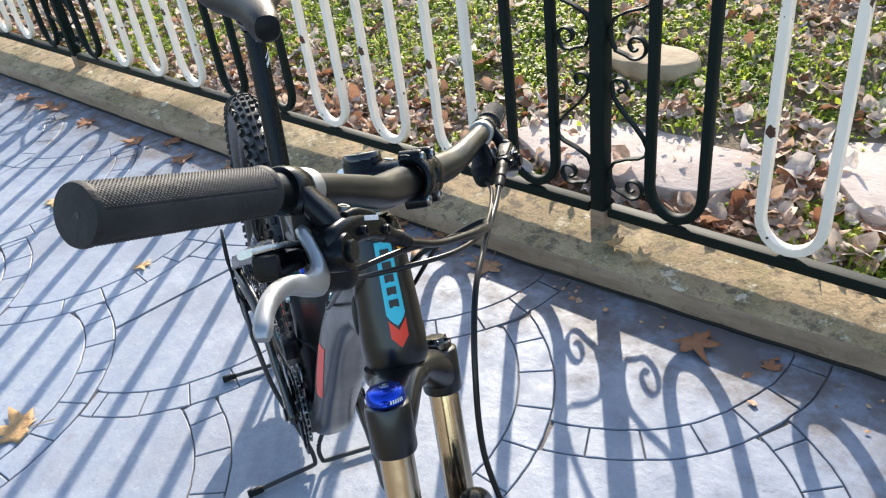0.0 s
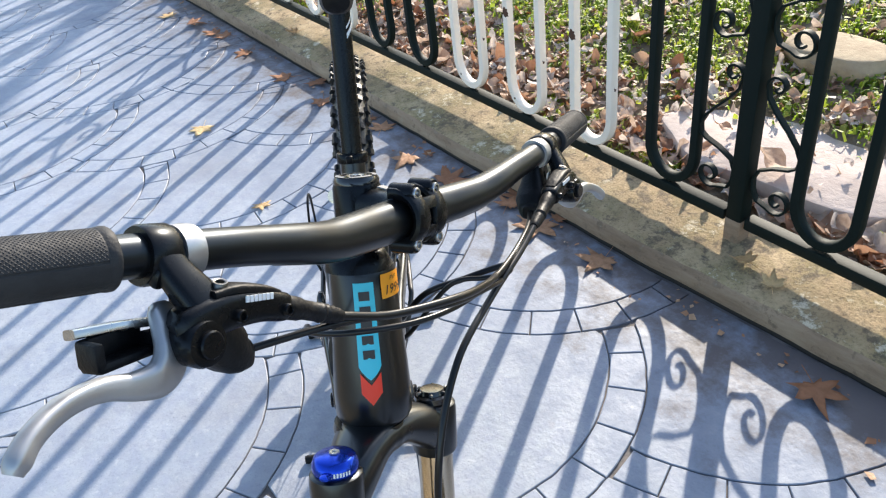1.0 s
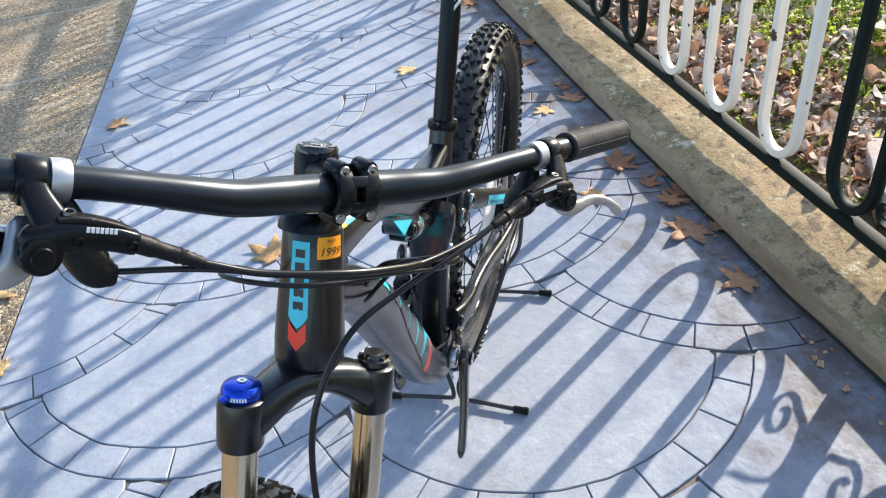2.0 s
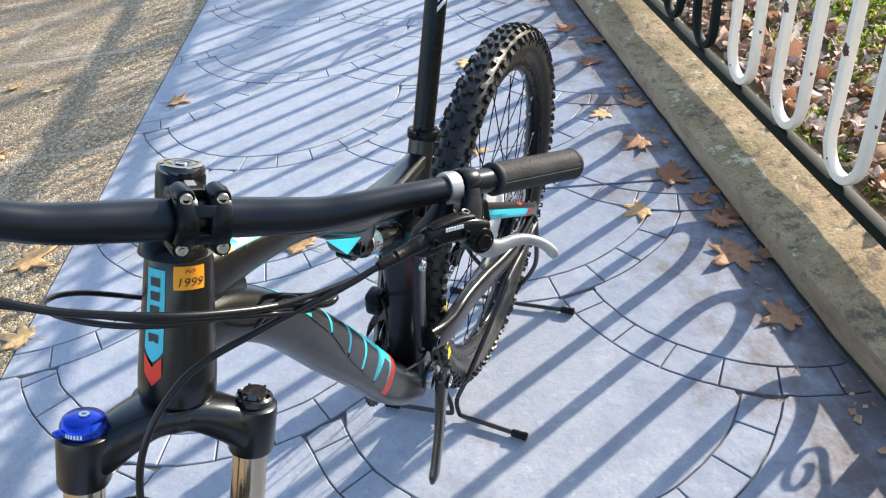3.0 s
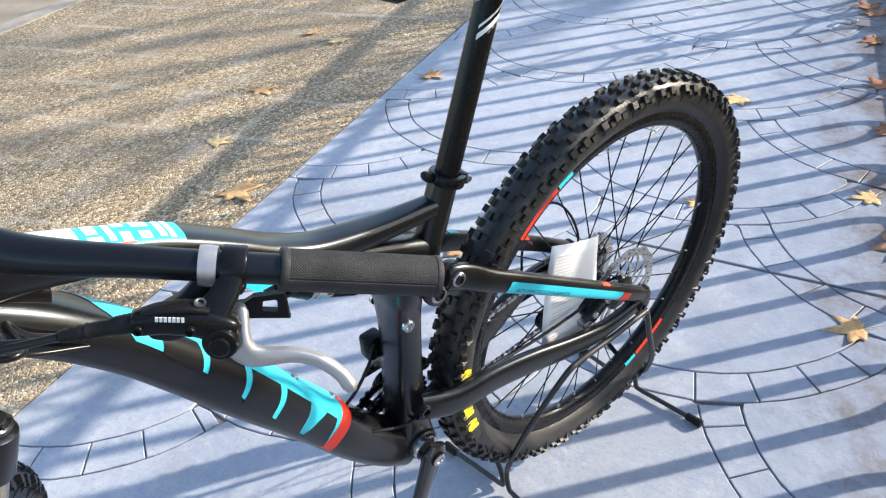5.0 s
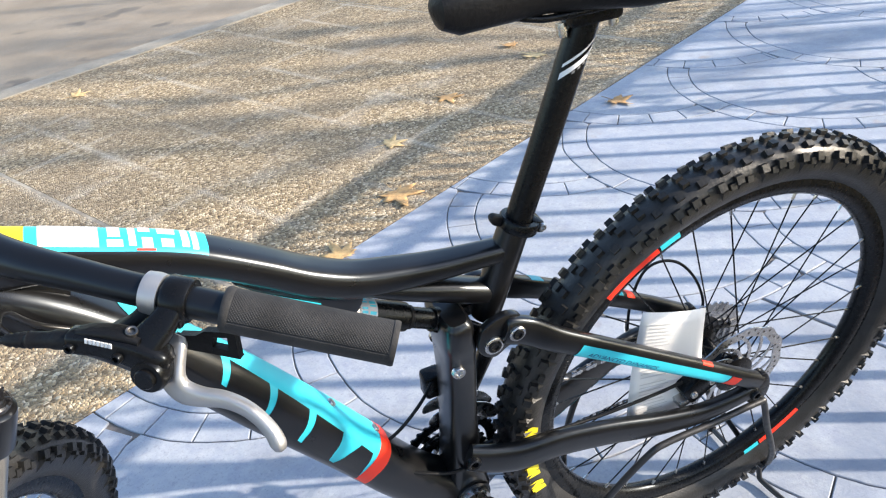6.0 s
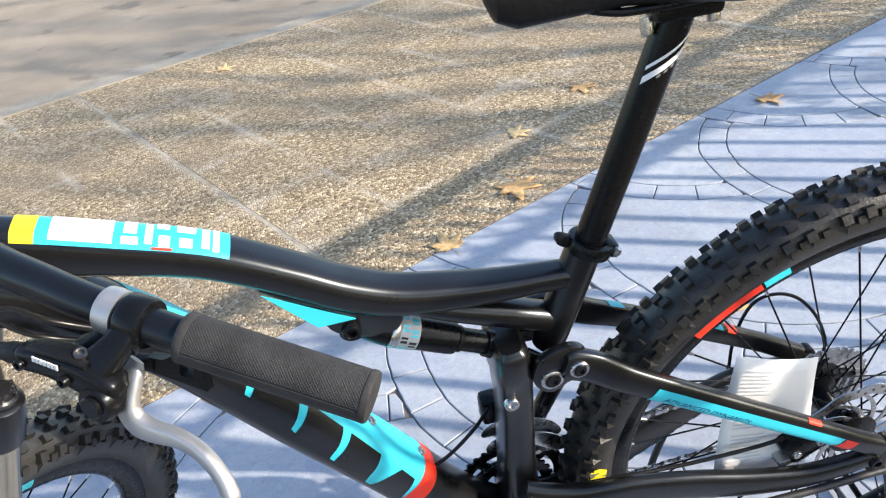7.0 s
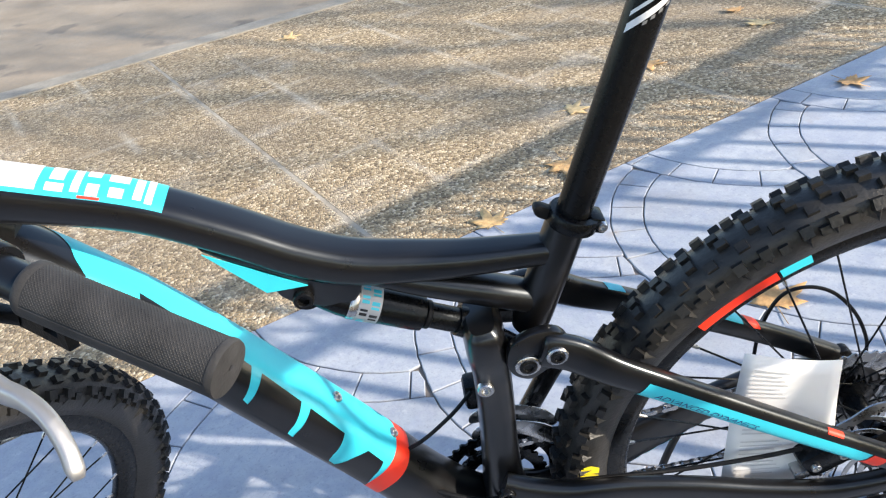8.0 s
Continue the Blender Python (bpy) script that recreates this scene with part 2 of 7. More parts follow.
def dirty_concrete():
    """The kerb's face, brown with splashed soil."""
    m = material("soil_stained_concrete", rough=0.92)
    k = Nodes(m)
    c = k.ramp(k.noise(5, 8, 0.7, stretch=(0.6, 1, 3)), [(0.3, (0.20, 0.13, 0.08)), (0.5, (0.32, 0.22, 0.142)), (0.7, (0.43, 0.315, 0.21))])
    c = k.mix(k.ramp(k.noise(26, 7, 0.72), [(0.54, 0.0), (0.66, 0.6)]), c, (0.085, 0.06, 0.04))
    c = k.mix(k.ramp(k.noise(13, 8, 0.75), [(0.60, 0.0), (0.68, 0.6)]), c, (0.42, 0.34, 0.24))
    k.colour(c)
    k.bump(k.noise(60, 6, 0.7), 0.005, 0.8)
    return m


def plain_concrete():
    m = material("edging", rough=0.9)
    k = Nodes(m)
    c = k.ramp(k.noise(6, 7, 0.65), [(0.3, (0.20, 0.18, 0.148)), (0.7, (0.35, 0.32, 0.265))])
    c = k.mix(k.ramp(k.noise(80, 5, 0.7), [(0.52, 0.0), (0.72, 0.6)]), c, (0.15, 0.135, 0.11))
    k.colour(c)
    k.bump(k.noise(70, 5, 0.7), 0.004, 0.7)
    return m


def fence_paint(name, colour, chips):
    m = material(name, colour, 0.48 if chips else 0.62, spec=0.3 if chips else 0.18)
    k = Nodes(m, "Object")
    c = k.mix(k.ramp(k.noise(9, 5), [(0.4, 0.0), (0.75, 0.35)]), colour, tuple(x * 0.78 for x in colour))
    if chips:
        c = k.mix(k.ramp(k.noise(15, 4, 0.55), [(0.64, 0.0), (0.65, 1.0)]), c, (0.09, 0.04, 0.02))
    k.colour(c)
    k.bump(k.noise(40, 4), 0.001, 0.5)
    return m


def soil():
    m = material("garden_soil", rough=0.95)
    k = Nodes(m)
    c = k.ramp(k.noise(8, 6, 0.65), [(0.3, (0.09, 0.065, 0.04)), (0.6, (0.20, 0.15, 0.10)), (0.75, (0.32, 0.26, 0.19))])
    k.colour(c)
    k.bump(k.noise(40, 5), 0.01)
    return m


def slab_stone(name="pink_slab", dark=(0.37, 0.30, 0.265), light=(0.55, 0.465, 0.42)):
    m = material(name, rough=0.85)
    k = Nodes(m)
    k.colour(k.ramp(k.noise(9, 6, 0.65), [(0.3, dark), (0.7, light)]))
    k.bump(k.noise(60, 5), 0.003)
    return m


def thin(m, share):
    """Lets light through a thin leaf."""
    t = m.node_tree
    b = t.nodes["Principled BSDF"]
    tr, mx = t.nodes.new("ShaderNodeBsdfTranslucent"), t.nodes.new("ShaderNodeMixShader")
    mx.inputs[0].default_value = share
    t.links.new(b.inputs["Base Color"].links[0].from_socket, tr.inputs[0])
    t.links.new(b.outputs[0], mx.inputs[1])
    t.links.new(tr.outputs[0], mx.inputs[2])
    t.links.new(mx.outputs[0], t.nodes["Material Output"].inputs[0])
    return m


def leaf_material(name, a, b, c):
    m = material(name, rough=0.6)
    k = Nodes(m)
    col = k.ramp(k.island(), [(0.0, a), (0.4, b), (1.0, c)])
    col = k.mix(k.ramp(k.noise(38, 5), [(0.45, 0.0), (0.75, 0.6)]), col, tuple(x * 0.6 for x in a))
    k.colour(col)
    k.bump(k.noise(55, 4), 0.003)
    return m


def single_leaf_material(name, *tones):
    m = material(name, rough=0.62)
    k = Nodes(m)
    col = k.ramp(k.rand(), [(i / (len(tones) - 1), c) for i, c in enumerate(tones)])
    col = k.mix(k.ramp(k.noise(45, 6), [(0.45, 0.0), (0.72, 0.55)]), col, (0.20, 0.085, 0.03))
    k.colour(col)
    k.bump(k.noise(90, 5), 0.003)
    return m


def grass_material():
    m = material("grass", rough=0.55)
    k = Nodes(m)
    k.colour(k.ramp(k.island(), [(0.0, (0.09, 0.14, 0.02)), (0.45, (0.25, 0.36, 0.03)), (0.8, (0.47, 0.54, 0.06)), (1.0, (0.62, 0.60, 0.16))]))
    m.node_tree.nodes["Principled BSDF"].inputs["Subsurface Weight"].default_value = 0.0
    return m


def frame_paint():
    """Satin black."""
    m = material("matt_black_paint", (0.004, 0.0041, 0.0046), 0.31, spec=0.42, coat=0.30)
    k = Nodes(m)
    k.rough(k.ramp(k.noise(30, 4), [(0.3, 0.27), (0.7, 0.35)]))
    k.colour(k.ramp(k.noise(6, 3), [(0.3, (0.0040, 0.0038, 0.0041)), (0.7, (0.0060, 0.0055, 0.0056))]))
    k.bump(k.noise(900, 2), 0.0001, 0.3)
    return m


def rubber(name, colour, knurl=0.0, gloss=0.7, spec=0.2):
    m = material(name, colour, gloss, spec=spec)
    k = Nodes(m)
    k.colour(k.ramp(k.noise(35, 5, 0.6), [(0.3, tuple(c * 0.75 for c in colour)), (0.7, tuple(c * 1.5 for c in colour))]))
    if knurl:
        k.bump(k.voronoi(knurl, randomness=0.0), 0.0012, 1.0)
    else:
        k.bump(k.noise(260, 4), 0.0006)
    return m


def brushed(name, colour, rough, metal=1.0, scale=90, spread=0.3):
    m = material(name, colour, rough, metal)
    k = Nodes(m)
    k.rough(k.ramp(k.noise(scale, 4), [(0.3, rough * (1 - spread)), (0.7, rough * (1 + spread))]))
    k.bump(k.noise(scale * 4, 3), 0.0002, spread)
    return m


CONCRETE, GROOVE, AGGREGATE, ROAD, KERB = stamped_concrete(), groove_concrete(), exposed_aggregate(), road_surface(), old_concrete()
WHITE_PAINT = fence_paint("white_fence_paint", (0.95, 0.82, 0.67), True)
GREEN_PAINT = fence_paint("dark_green_fence_paint", (0.005, 0.011, 0.009), False)
SOIL, SLAB = soil(), slab_stone()
LITTER = thin(leaf_material("leaf_litter", (0.25, 0.095, 0.04), (0.52, 0.36, 0.25), (0.84, 0.76, 0.68)), 0.36)
CRUMB = leaf_material("leaf_crumbs", (0.24, 0.09, 0.035), (0.36, 0.17, 0.08), (0.50, 0.33, 0.19))
# two leaf tones; the brown also holds the kerb's shade, the tan the sunlight
DRY_LEAF = thin(single_leaf_material("dry_brown_leaf", (0.32, 0.135, 0.060), (0.42, 0.190, 0.088), (0.50, 0.270, 0.140)), 0.2)
TAN_LEAF = thin(single_leaf_material("dry_tan_leaf", (0.58, 0.35, 0.15), (0.70, 0.48, 0.22), (0.78, 0.60, 0.31)), 0.2)
GRASS = thin(grass_material(), 0.5)
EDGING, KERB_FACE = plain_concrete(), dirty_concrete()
EDGING.name = "pale_edging_concrete"
SMEAR = slab_stone("pale_cement", (0.19, 0.165, 0.13), (0.46, 0.41, 0.33))
ROCK = slab_stone("tan_rock", (0.25, 0.18, 0.105), (0.42, 0.33, 0.21))
PAINT = frame_paint()
BLACK_HOSE = material("black_hose", (0.006, 0.006, 0.0065), 0.3, spec=0.35)
BLACK_METAL = brushed("anodised_black", (0.005, 0.0050, 0.0054), 0.27, 0.0, 90, 0.12)
BAR_BLACK = material("satin_black_bar", (0.005, 0.005, 0.0052), 0.33, spec=0.40)
BLACK_PLASTIC = rubber("black_plastic", (0.005, 0.0052, 0.006), gloss=0.48)
for m in (PAINT, BLACK_METAL, BAR_BLACK):               # reflections tinted blue to offset the sun's warm sheen
    m.node_tree.nodes["Principled BSDF"].inputs["Specular Tint"].default_value = (0.80, 0.90, 1.0, 1)
BAR_BLACK.node_tree.nodes["Principled BSDF"].inputs["Specular Tint"].default_value = (0.68, 0.83, 1.0, 1)
TYRE = rubber("tyre_rubber", (0.020, 0.0195, 0.0190), gloss=0.36, spec=0.40)
KNOB = rubber("tread_rubber", (0.014, 0.0137, 0.0133), gloss=0.42, spec=0.34)
# dark line at the kerb's foot: dirt, with the shadow line put into its colour
JOINT = material("shaded_dirt_joint", (0.032, 0.026, 0.021), 0.9)
KNURL = rubber("grip_pattern_rubber", (0.027, 0.027, 0.028), gloss=0.6)
SILVER = brushed("silver_lever", (0.40, 0.40, 0.405), 0.42, 0.75)
STEEL = brushed("steel", (0.50, 0.50, 0.50), 0.28)
DARK_STEEL = brushed("dark_steel", (0.16, 0.155, 0.15), 0.38)
STANCHION = brushed("champagne_stanchion", (0.62, 0.52, 0.38), 0.16)
CYAN = material("cyan_decal", (0.03, 0.50, 0.62), 0.35)
RED = material("red_decal", (0.80, 0.035, 0.012), 0.38)
YELLOW = material("yellow_decal", (0.85, 0.70, 0.02), 0.5)
ORANGE = material("orange_price_sticker", (0.95, 0.36, 0.015), 0.5)
BLUE_ANOD = brushed("blue_anodised", (0.015, 0.06, 0.50), 0.22, 0.8)
WHITE_INK = material("white_ink", (0.75, 0.75, 0.75), 0.5)
PALE_INK = material("pale_grey_ink", (0.42, 0.43, 0.44), 0.5)
FAINT_INK = material("faint_grey_ink", (0.60, 0.60, 0.61), 0.6)
GREY_INK = material("grey_ink", (0.16, 0.165, 0.17), 0.5)
INK = material("dark_ink", (0.02, 0.02, 0.022), 0.5)
BLUE_INK = material("deep_blue_ink", (0.01, 0.05, 0.16), 0.5)
PAPER = material("paper", (0.80, 0.80, 0.80), 0.8)
BLACK_METAL.node_tree.nodes["Principled BSDF"].inputs["Specular IOR Level"].default_value = 0.21
STAND_STEEL = brushed("black_stand_wire", (0.05, 0.05, 0.052), 0.42, 0.6)

# ---- the ground ----
RIN, ROUT, GAP = 0.478, 0.566, 0.0019
EDGE_A, EDGE_B = (-3.138, -1.050), (0.168, -1.243)     # two points of the pavement's border


def edge_v(s):
    return EDGE_A[1] + (s - EDGE_A[0]) * (EDGE_B[1] - EDGE_A[1]) / (EDGE_B[0] - EDGE_A[0])


KERB_V = 0.812


def kerb_foot(s):
    """The foot of the kerb, which draws back a little along the street."""
    return 0.797 + 0.055 * min(1.6, max(0.0, s - 0.1))


S0, S1 = -9.0, 5.2


def sheet(name, corners, z, mat, label, category):
    bm = bmesh.new()
    bm.faces.new([bm.verts.new((x, y, z)) for x, y in corners])
    ob = part(name, bm, mat, None, label, kind="structure")
    tagged(ob, category=category)
    ob.matrix_world = STREET
    return ob


ground = sheet("ground", [(-400, -400), (400, -400), (400, 400), (-400, 400)], -0.06, SOIL, "bare earth ground reaching far beyond the street", "ground")
pavement = sheet("pavement", [(S0, edge_v(S0)), (S1, edge_v(S1)), (S1, KERB_V + 0.12), (S0, KERB_V + 0.12)], -0.006, GROOVE,
                 "blue-grey stamped concrete pavement with fan-shaped stone pattern", "pavement")

SCALES = [(-0.005, 0.112), (-0.29, 0.785), (-0.742, 0.160), (-1.010, 0.815), (-0.385, -0.640), (-0.095, -1.250),
          (-1.640, -0.560), (-2.060, -1.145), (-2.340, -0.460), (-1.440, 0.150), (-1.000, -0.600), (-0.760, -1.220), (-1.410, -1.180),
          (-1.720, 0.790), (-2.110, 0.140), (-2.400, 0.790), (-2.780, 0.140), (-3.000, -0.460), (-2.720, -1.120),
          (-3.090, 0.790), (-3.460, 0.140), (-3.680, -0.460), (-3.400, -1.120), (-3.780, 0.790), (-4.140, 0.140), (-4.360, -0.460), (-4.080, -1.120),
          (0.700, 0.110), (0.420, 0.785), (0.330, -0.640), (0.620, -1.250), (1.040, -0.640), (1.120, 0.785), (1.400, 0.110), (1.330, -1.250), (1.75, -0.64)]
for row, (v, shift) in enumerate(((0.787, 0.0), (0.125, 0.36), (-0.55, 0.10), (-1.19, 0.40))):
    SCALES += [(-4.46 - shift - 0.69 * k, v) for k in range(7)] + [(1.80 + shift + 0.70 * k, v) for k in range(5)]
SCALES.sort()


def covered(s, v, i, margin=0.0):
    for j in range(i):
        if (s - SCALES[j][0]) ** 2 + (v - SCALES[j][1]) ** 2 < (ROUT + margin) ** 2:
            return True
    return False


JOINT_A, JOINT_B = (-0.70, 0.22), (-0.64, 0.64)         # the straight joint across to the kerb
JOINT_DIR = Vector((JOINT_B[0] - JOINT_A[0], JOINT_B[1] - JOINT_A[1], 0)).normalized()
JOINT_NO = JOINT_DIR.cross(Vector((0, 0, 1)))


def joint_side(s, v):
    return (Vector((s, v, 0)) - Vector((*JOINT_A, 0))).dot(JOINT_NO)


def slab_piece(outline, name="stone", z=0.0, half=0):
    """A pavement piece: flat top, rounded rim, sunk sides; clipped to the pavement and parted at the joint."""
    if len(outline) < 3:
        return None
    if half == 0 and sum(v for _, v in outline) / len(outline) > 0.05:
        sides = [joint_side(s, v) for s, v in outline]
        if min(sides) < -0.004 and max(sides) > 0.004:
            slab_piece(outline, name, z, 1)
            return slab_piece(outline, name, z, -1)
    bm = bmesh.new()
    try:
        bm.faces.new([bm.verts.new((s + 0.0045 * noise.noise((s * 7, v * 7, 1.5)) + 0.0022 * noise.noise((s * 31, v * 31, 4)), v + 0.0045 * noise.noise((s * 7, v * 7, 8.5)) + 0.0022 * noise.noise((s * 31, v * 31, 9)), z)) for s, v in outline])
    except ValueError:
        bm.free()
        return None
    n_edge = Vector((EDGE_B[0] - EDGE_A[0], EDGE_B[1] - EDGE_A[1], 0)).normalized().cross(Vector((0, 0, 1)))
    here = sum(s for s, _ in outline) / len(outline)
    slope = 0.055 if 0.1 < here < 1.7 else 0.0
    for co, no in (((here, kerb_foot(here) - 0.008, 0), (-slope, 1, 0)), ((EDGE_A[0], EDGE_A[1], 0), n_edge), ((S1, 0, 0), (1, 0, 0)), ((S0, 0, 0), (-1, 0, 0))):
        bmesh.ops.bisect_plane(bm, geom=list(bm.verts) + list(bm.edges) + list(bm.faces), plane_co=co, plane_no=no, clear_outer=True)
    if half:
        co = Vector((*JOINT_A, 0)) + JOINT_NO * (0.0050 * half)
        bmesh.ops.bisect_plane(bm, geom=list(bm.verts) + list(bm.edges) + list(bm.faces), plane_co=co, plane_no=JOINT_NO * -half, clear_outer=True)
    if not bm.faces or sum(f.calc_area() for f in bm.faces) < 2e-4:
        bm.free()
        return None
    bmesh.ops.dissolve_degenerate(bm, dist=0.0008, edges=bm.edges)
    bmesh.ops.remove_doubles(bm, verts=bm.verts, dist=0.0015)
    if not bm.faces:
        bm.free()
        return None
    bm.normal_update()
    for f in bm.faces:
        if f.normal.z < 0:
            f.normal_flip()
    top = list(bm.faces)
    bmesh.ops.inset_region(bm, faces=top, thickness=0.0018, use_even_offset=True, use_boundary=True)
    keep = {q for f in top for q in f.verts}
    for q in bm.verts:
        if q not in keep:
            q.co.z -= 0.0014
    rim = [e for e in bm.edges if e.is_boundary]
    ret = bmesh.ops.extrude_edge_only(bm, edges=rim)
    for g in ret["geom"]:
        if isinstance(g, bmesh.types.BMVert):
            g.co.z = z - 0.012
    if sum(s for s, _ in outline) / len(outline) < -2.9 or sum(s for s, _ in outline) / len(outline) > 1.2:
        join(REST, bm)
        return None
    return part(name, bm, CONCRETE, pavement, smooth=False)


REST = bmesh.new()                                      # the pieces far along the street


def build_pavement():
    for i, (cs, cv) in enumerate(SCALES):
        # stones of the ring
        step = 2 * math.pi / 27
        for c in range(27):
            a0 = c * step + GAP / 0.52 + (i * 0.37) % step
            a1 = a0 + step - 2 * GAP / 0.52
            inner, outer = [], []
            for k in range(9):
                a = a0 + (a1 - a0) * k / 8
                seen_r = [r for r in np.linspace(RIN + GAP, ROUT - GAP, 15) if not covered(cs + r * math.cos(a), cv + r * math.sin(a), i, GAP)]
                if len(seen_r) > 1:
                    inner.append((cs + seen_r[0] * math.cos(a), cv + seen_r[0] * math.sin(a)))
                    outer.append((cs + seen_r[-1] * math.cos(a), cv + seen_r[-1] * math.sin(a)))
            if len(inner) > 1:
                slab_piece(inner + outer[::-1])
        # the plain field inside it
        lo, hi, runs = [], [], []
        r = RIN - GAP
        for k in range(73):
            v = cv - r + 2 * r * k / 72
            right = cs + math.sqrt(max(0.0, r * r - (v - cv) ** 2))
            left = cs - math.sqrt(max(0.0, r * r - (v - cv) ** 2))
            for j in range(i):
                d = (ROUT + GAP) ** 2 - (v - SCALES[j][1]) ** 2
                if d > 0 and SCALES[j][0] + math.sqrt(d) > left and SCALES[j][0] - math.sqrt(d) < right:
                    left = max(left, SCALES[j][0] + math.sqrt(d))
            if right - left > 0.004:
                lo.append((left, v))
                hi.append((right, v))
            elif lo:
                runs.append((lo, hi))
                lo, hi = [], []
        if lo:
            runs.append((lo, hi))
        for lo, hi in runs:
            if len(lo) > 2:
                slab_piece(lo + hi[::-1], "stamped_field")
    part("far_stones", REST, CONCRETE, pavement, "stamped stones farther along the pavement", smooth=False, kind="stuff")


def far_v(s):
    return -3.873 - 0.108 * (s - 0.026)


aggregate = sheet("pavement_strip", [(S0, far_v(S0)), (S1, far_v(S1)), (S1, edge_v(S1) - 0.004), (S0, edge_v(S0) - 0.004)], -0.0012, SMEAR,
                  "tan exposed-aggregate concrete strip beside the stamped pavement", "pavement")


def aggregate_panels():
    cuts = [S0, -7.25, -4.85, -2.45, -0.05, 2.35, 4.75, S1]
    for a, b in zip(cuts[:-1], cuts[1:]):
        bm = bmesh.new()
        a, b = a + 0.008, b - 0.008
        sk = 0.03
        top = [(a, edge_v(a) - 0.006), (b, edge_v(b) - 0.006), (b - sk, far_v(b)), (a - sk, far_v(a))]
        vs = [bm.verts.new((x, y, 0.0)) for x, y in top]
        bm.faces.new(vs)
        rim = bmesh.ops.extrude_edge_only(bm, edges=list(bm.edges))
        for g in rim["geom"]:
            if isinstance(g, bmesh.types.BMVert):
                g.co.z -= 0.01
        part("panel", bm, AGGREGATE, aggregate, smooth=False)


def concrete_edging():
    bm = bmesh.new()
    n = 40
    rows = []
    for i in range(n + 1):
        s = S0 + (S1 - S0) * i / n
        w = 0.004 * noise.noise((s * 3, 0, 0))
        v = far_v(s) + w
        rows.append([bm.verts.new(c) for c in ((s, v - 0.002, -0.02), (s, v - 0.004, 0.006), (s, v - 0.155 + w, 0.004), (s, v - 0.165 + w, -0.03))])
    for r0, r1 in zip(rows[:-1], rows[1:]):
        for k in range(3):
            bm.faces.new((r0[k], r0[k + 1], r1[k + 1], r1[k]))
    ob = part("edging", bm, EDGING, None, "pale concrete edging between aggregate strip and road", kind="structure")
    tagged(ob, category="edging").matrix_world = STREET


road = sheet("road", [(-60, -60), (60, -60), (60, far_v(60) - 0.1), (-60, far_v(-60) - 0.1)], -0.012, ROAD, "worn grey-brown road beyond the aggregate strip", "road")


def kerb():
    bm = bmesh.new()
    prof = [(0.806, -0.03), (0.816, 0.0), (0.8135, 0.008), (0.817, 0.050), (0.824, 0.061), (0.838, 0.066), (0.890, 0.074), (0.905, 0.078), (0.945, 0.084), (0.990, 0.088), (1.040, 0.090), (1.085, 0.086), (1.095, 0.05)]
    n = 300
    rows = []
    for i in range(n + 1):
        s = S0 + (S1 - S0) * i / n
        row = []
        for k, (v, z) in enumerate(prof):
            q = noise.noise((s * 2.2, v * 9, 0.3)) * 0.007 + noise.noise((s * 17, v * 30, z * 40)) * 0.0035
            row.append(bm.verts.new((s, v + (q + kerb_foot(s) - 0.812 if k < 6 else 0), z + (q * 0.8 if k > 3 else 0))))
        rows.append(row)
    for r0, r1 in zip(rows[:-1], rows[1:]):
        for k in range(len(prof) - 1):
            # lowest strips carry the painted shadow line and dirt
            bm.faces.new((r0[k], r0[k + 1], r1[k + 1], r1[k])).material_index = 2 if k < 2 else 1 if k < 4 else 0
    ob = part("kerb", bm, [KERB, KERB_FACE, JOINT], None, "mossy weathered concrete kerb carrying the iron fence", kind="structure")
    tagged(ob, category="kerb").matrix_world = STREET


def garden_z(s, v):
    base = 0.075 + 0.16 * max(0.0, min(1.0, (v - 1.08) / 1.0)) + 0.10 * max(0.0, min(v, 8.0) - 2.0)
    return base + 0.02 * noise.noise((s * 1.7, v * 1.7, 0)) + 0.012 * noise.noise((s * 6, v * 6, 2))


def garden():
    bm = bmesh.new()
    ns, nv = 240, 70
    grid = []
    for i in range(ns + 1):
        s = -18.0 + 24.0 * i / ns
        grid.append([])
        for j in range(nv + 1):
            v = 1.05 + 16.0 * (j / nv) ** 2.2
            grid[-1].append(bm.verts.new((s, v, garden_z(s, v))))
    for i in range(ns):
        for j in range(nv):
            bm.faces.new((grid[i][j], grid[i + 1][j], grid[i + 1][j + 1], grid[i][j + 1]))
    ob = part("garden_bed", bm, SOIL, None, "dark earth garden bed behind the fence", kind="structure")
    tagged(ob, category="ground").matrix_world = STREET


# ---- the fence ----
FENCE_V = 0.985
POST_S = 0.265
PITCH, BAY = 0.3048, 3.20
RAIL_Z = 0.148


def flat_bar(bm, pts, half_face, half_depth):
    """A bar swept along points in the plane of the fence (s, z)."""
    sweep(bm, [(s, 0, z, half_depth, half_face) for s, z in pts], 12, (0, 1, 0), 5.0)


def u_bar(colour_name, mat, parent):
    bm = bmesh.new()
    w = 0.0762
    z0 = RAIL_Z + 0.016 + 0.016
    pts = [(-w, 1.155), (-w, 0.9), (-w, 0.45)]
    for k in range(13):
        a = math.pi + math.pi * k / 12
        pts.append((w * math.cos(a), z0 + 0.088 + 0.088 * math.sin(a)))
    pts += [(w, 0.45), (w, 0.9), (w, 1.155)]
    flat_bar(bm, pts, 0.0130, 0.0140)
    return part("bar", bm, mat, parent, colour_name)


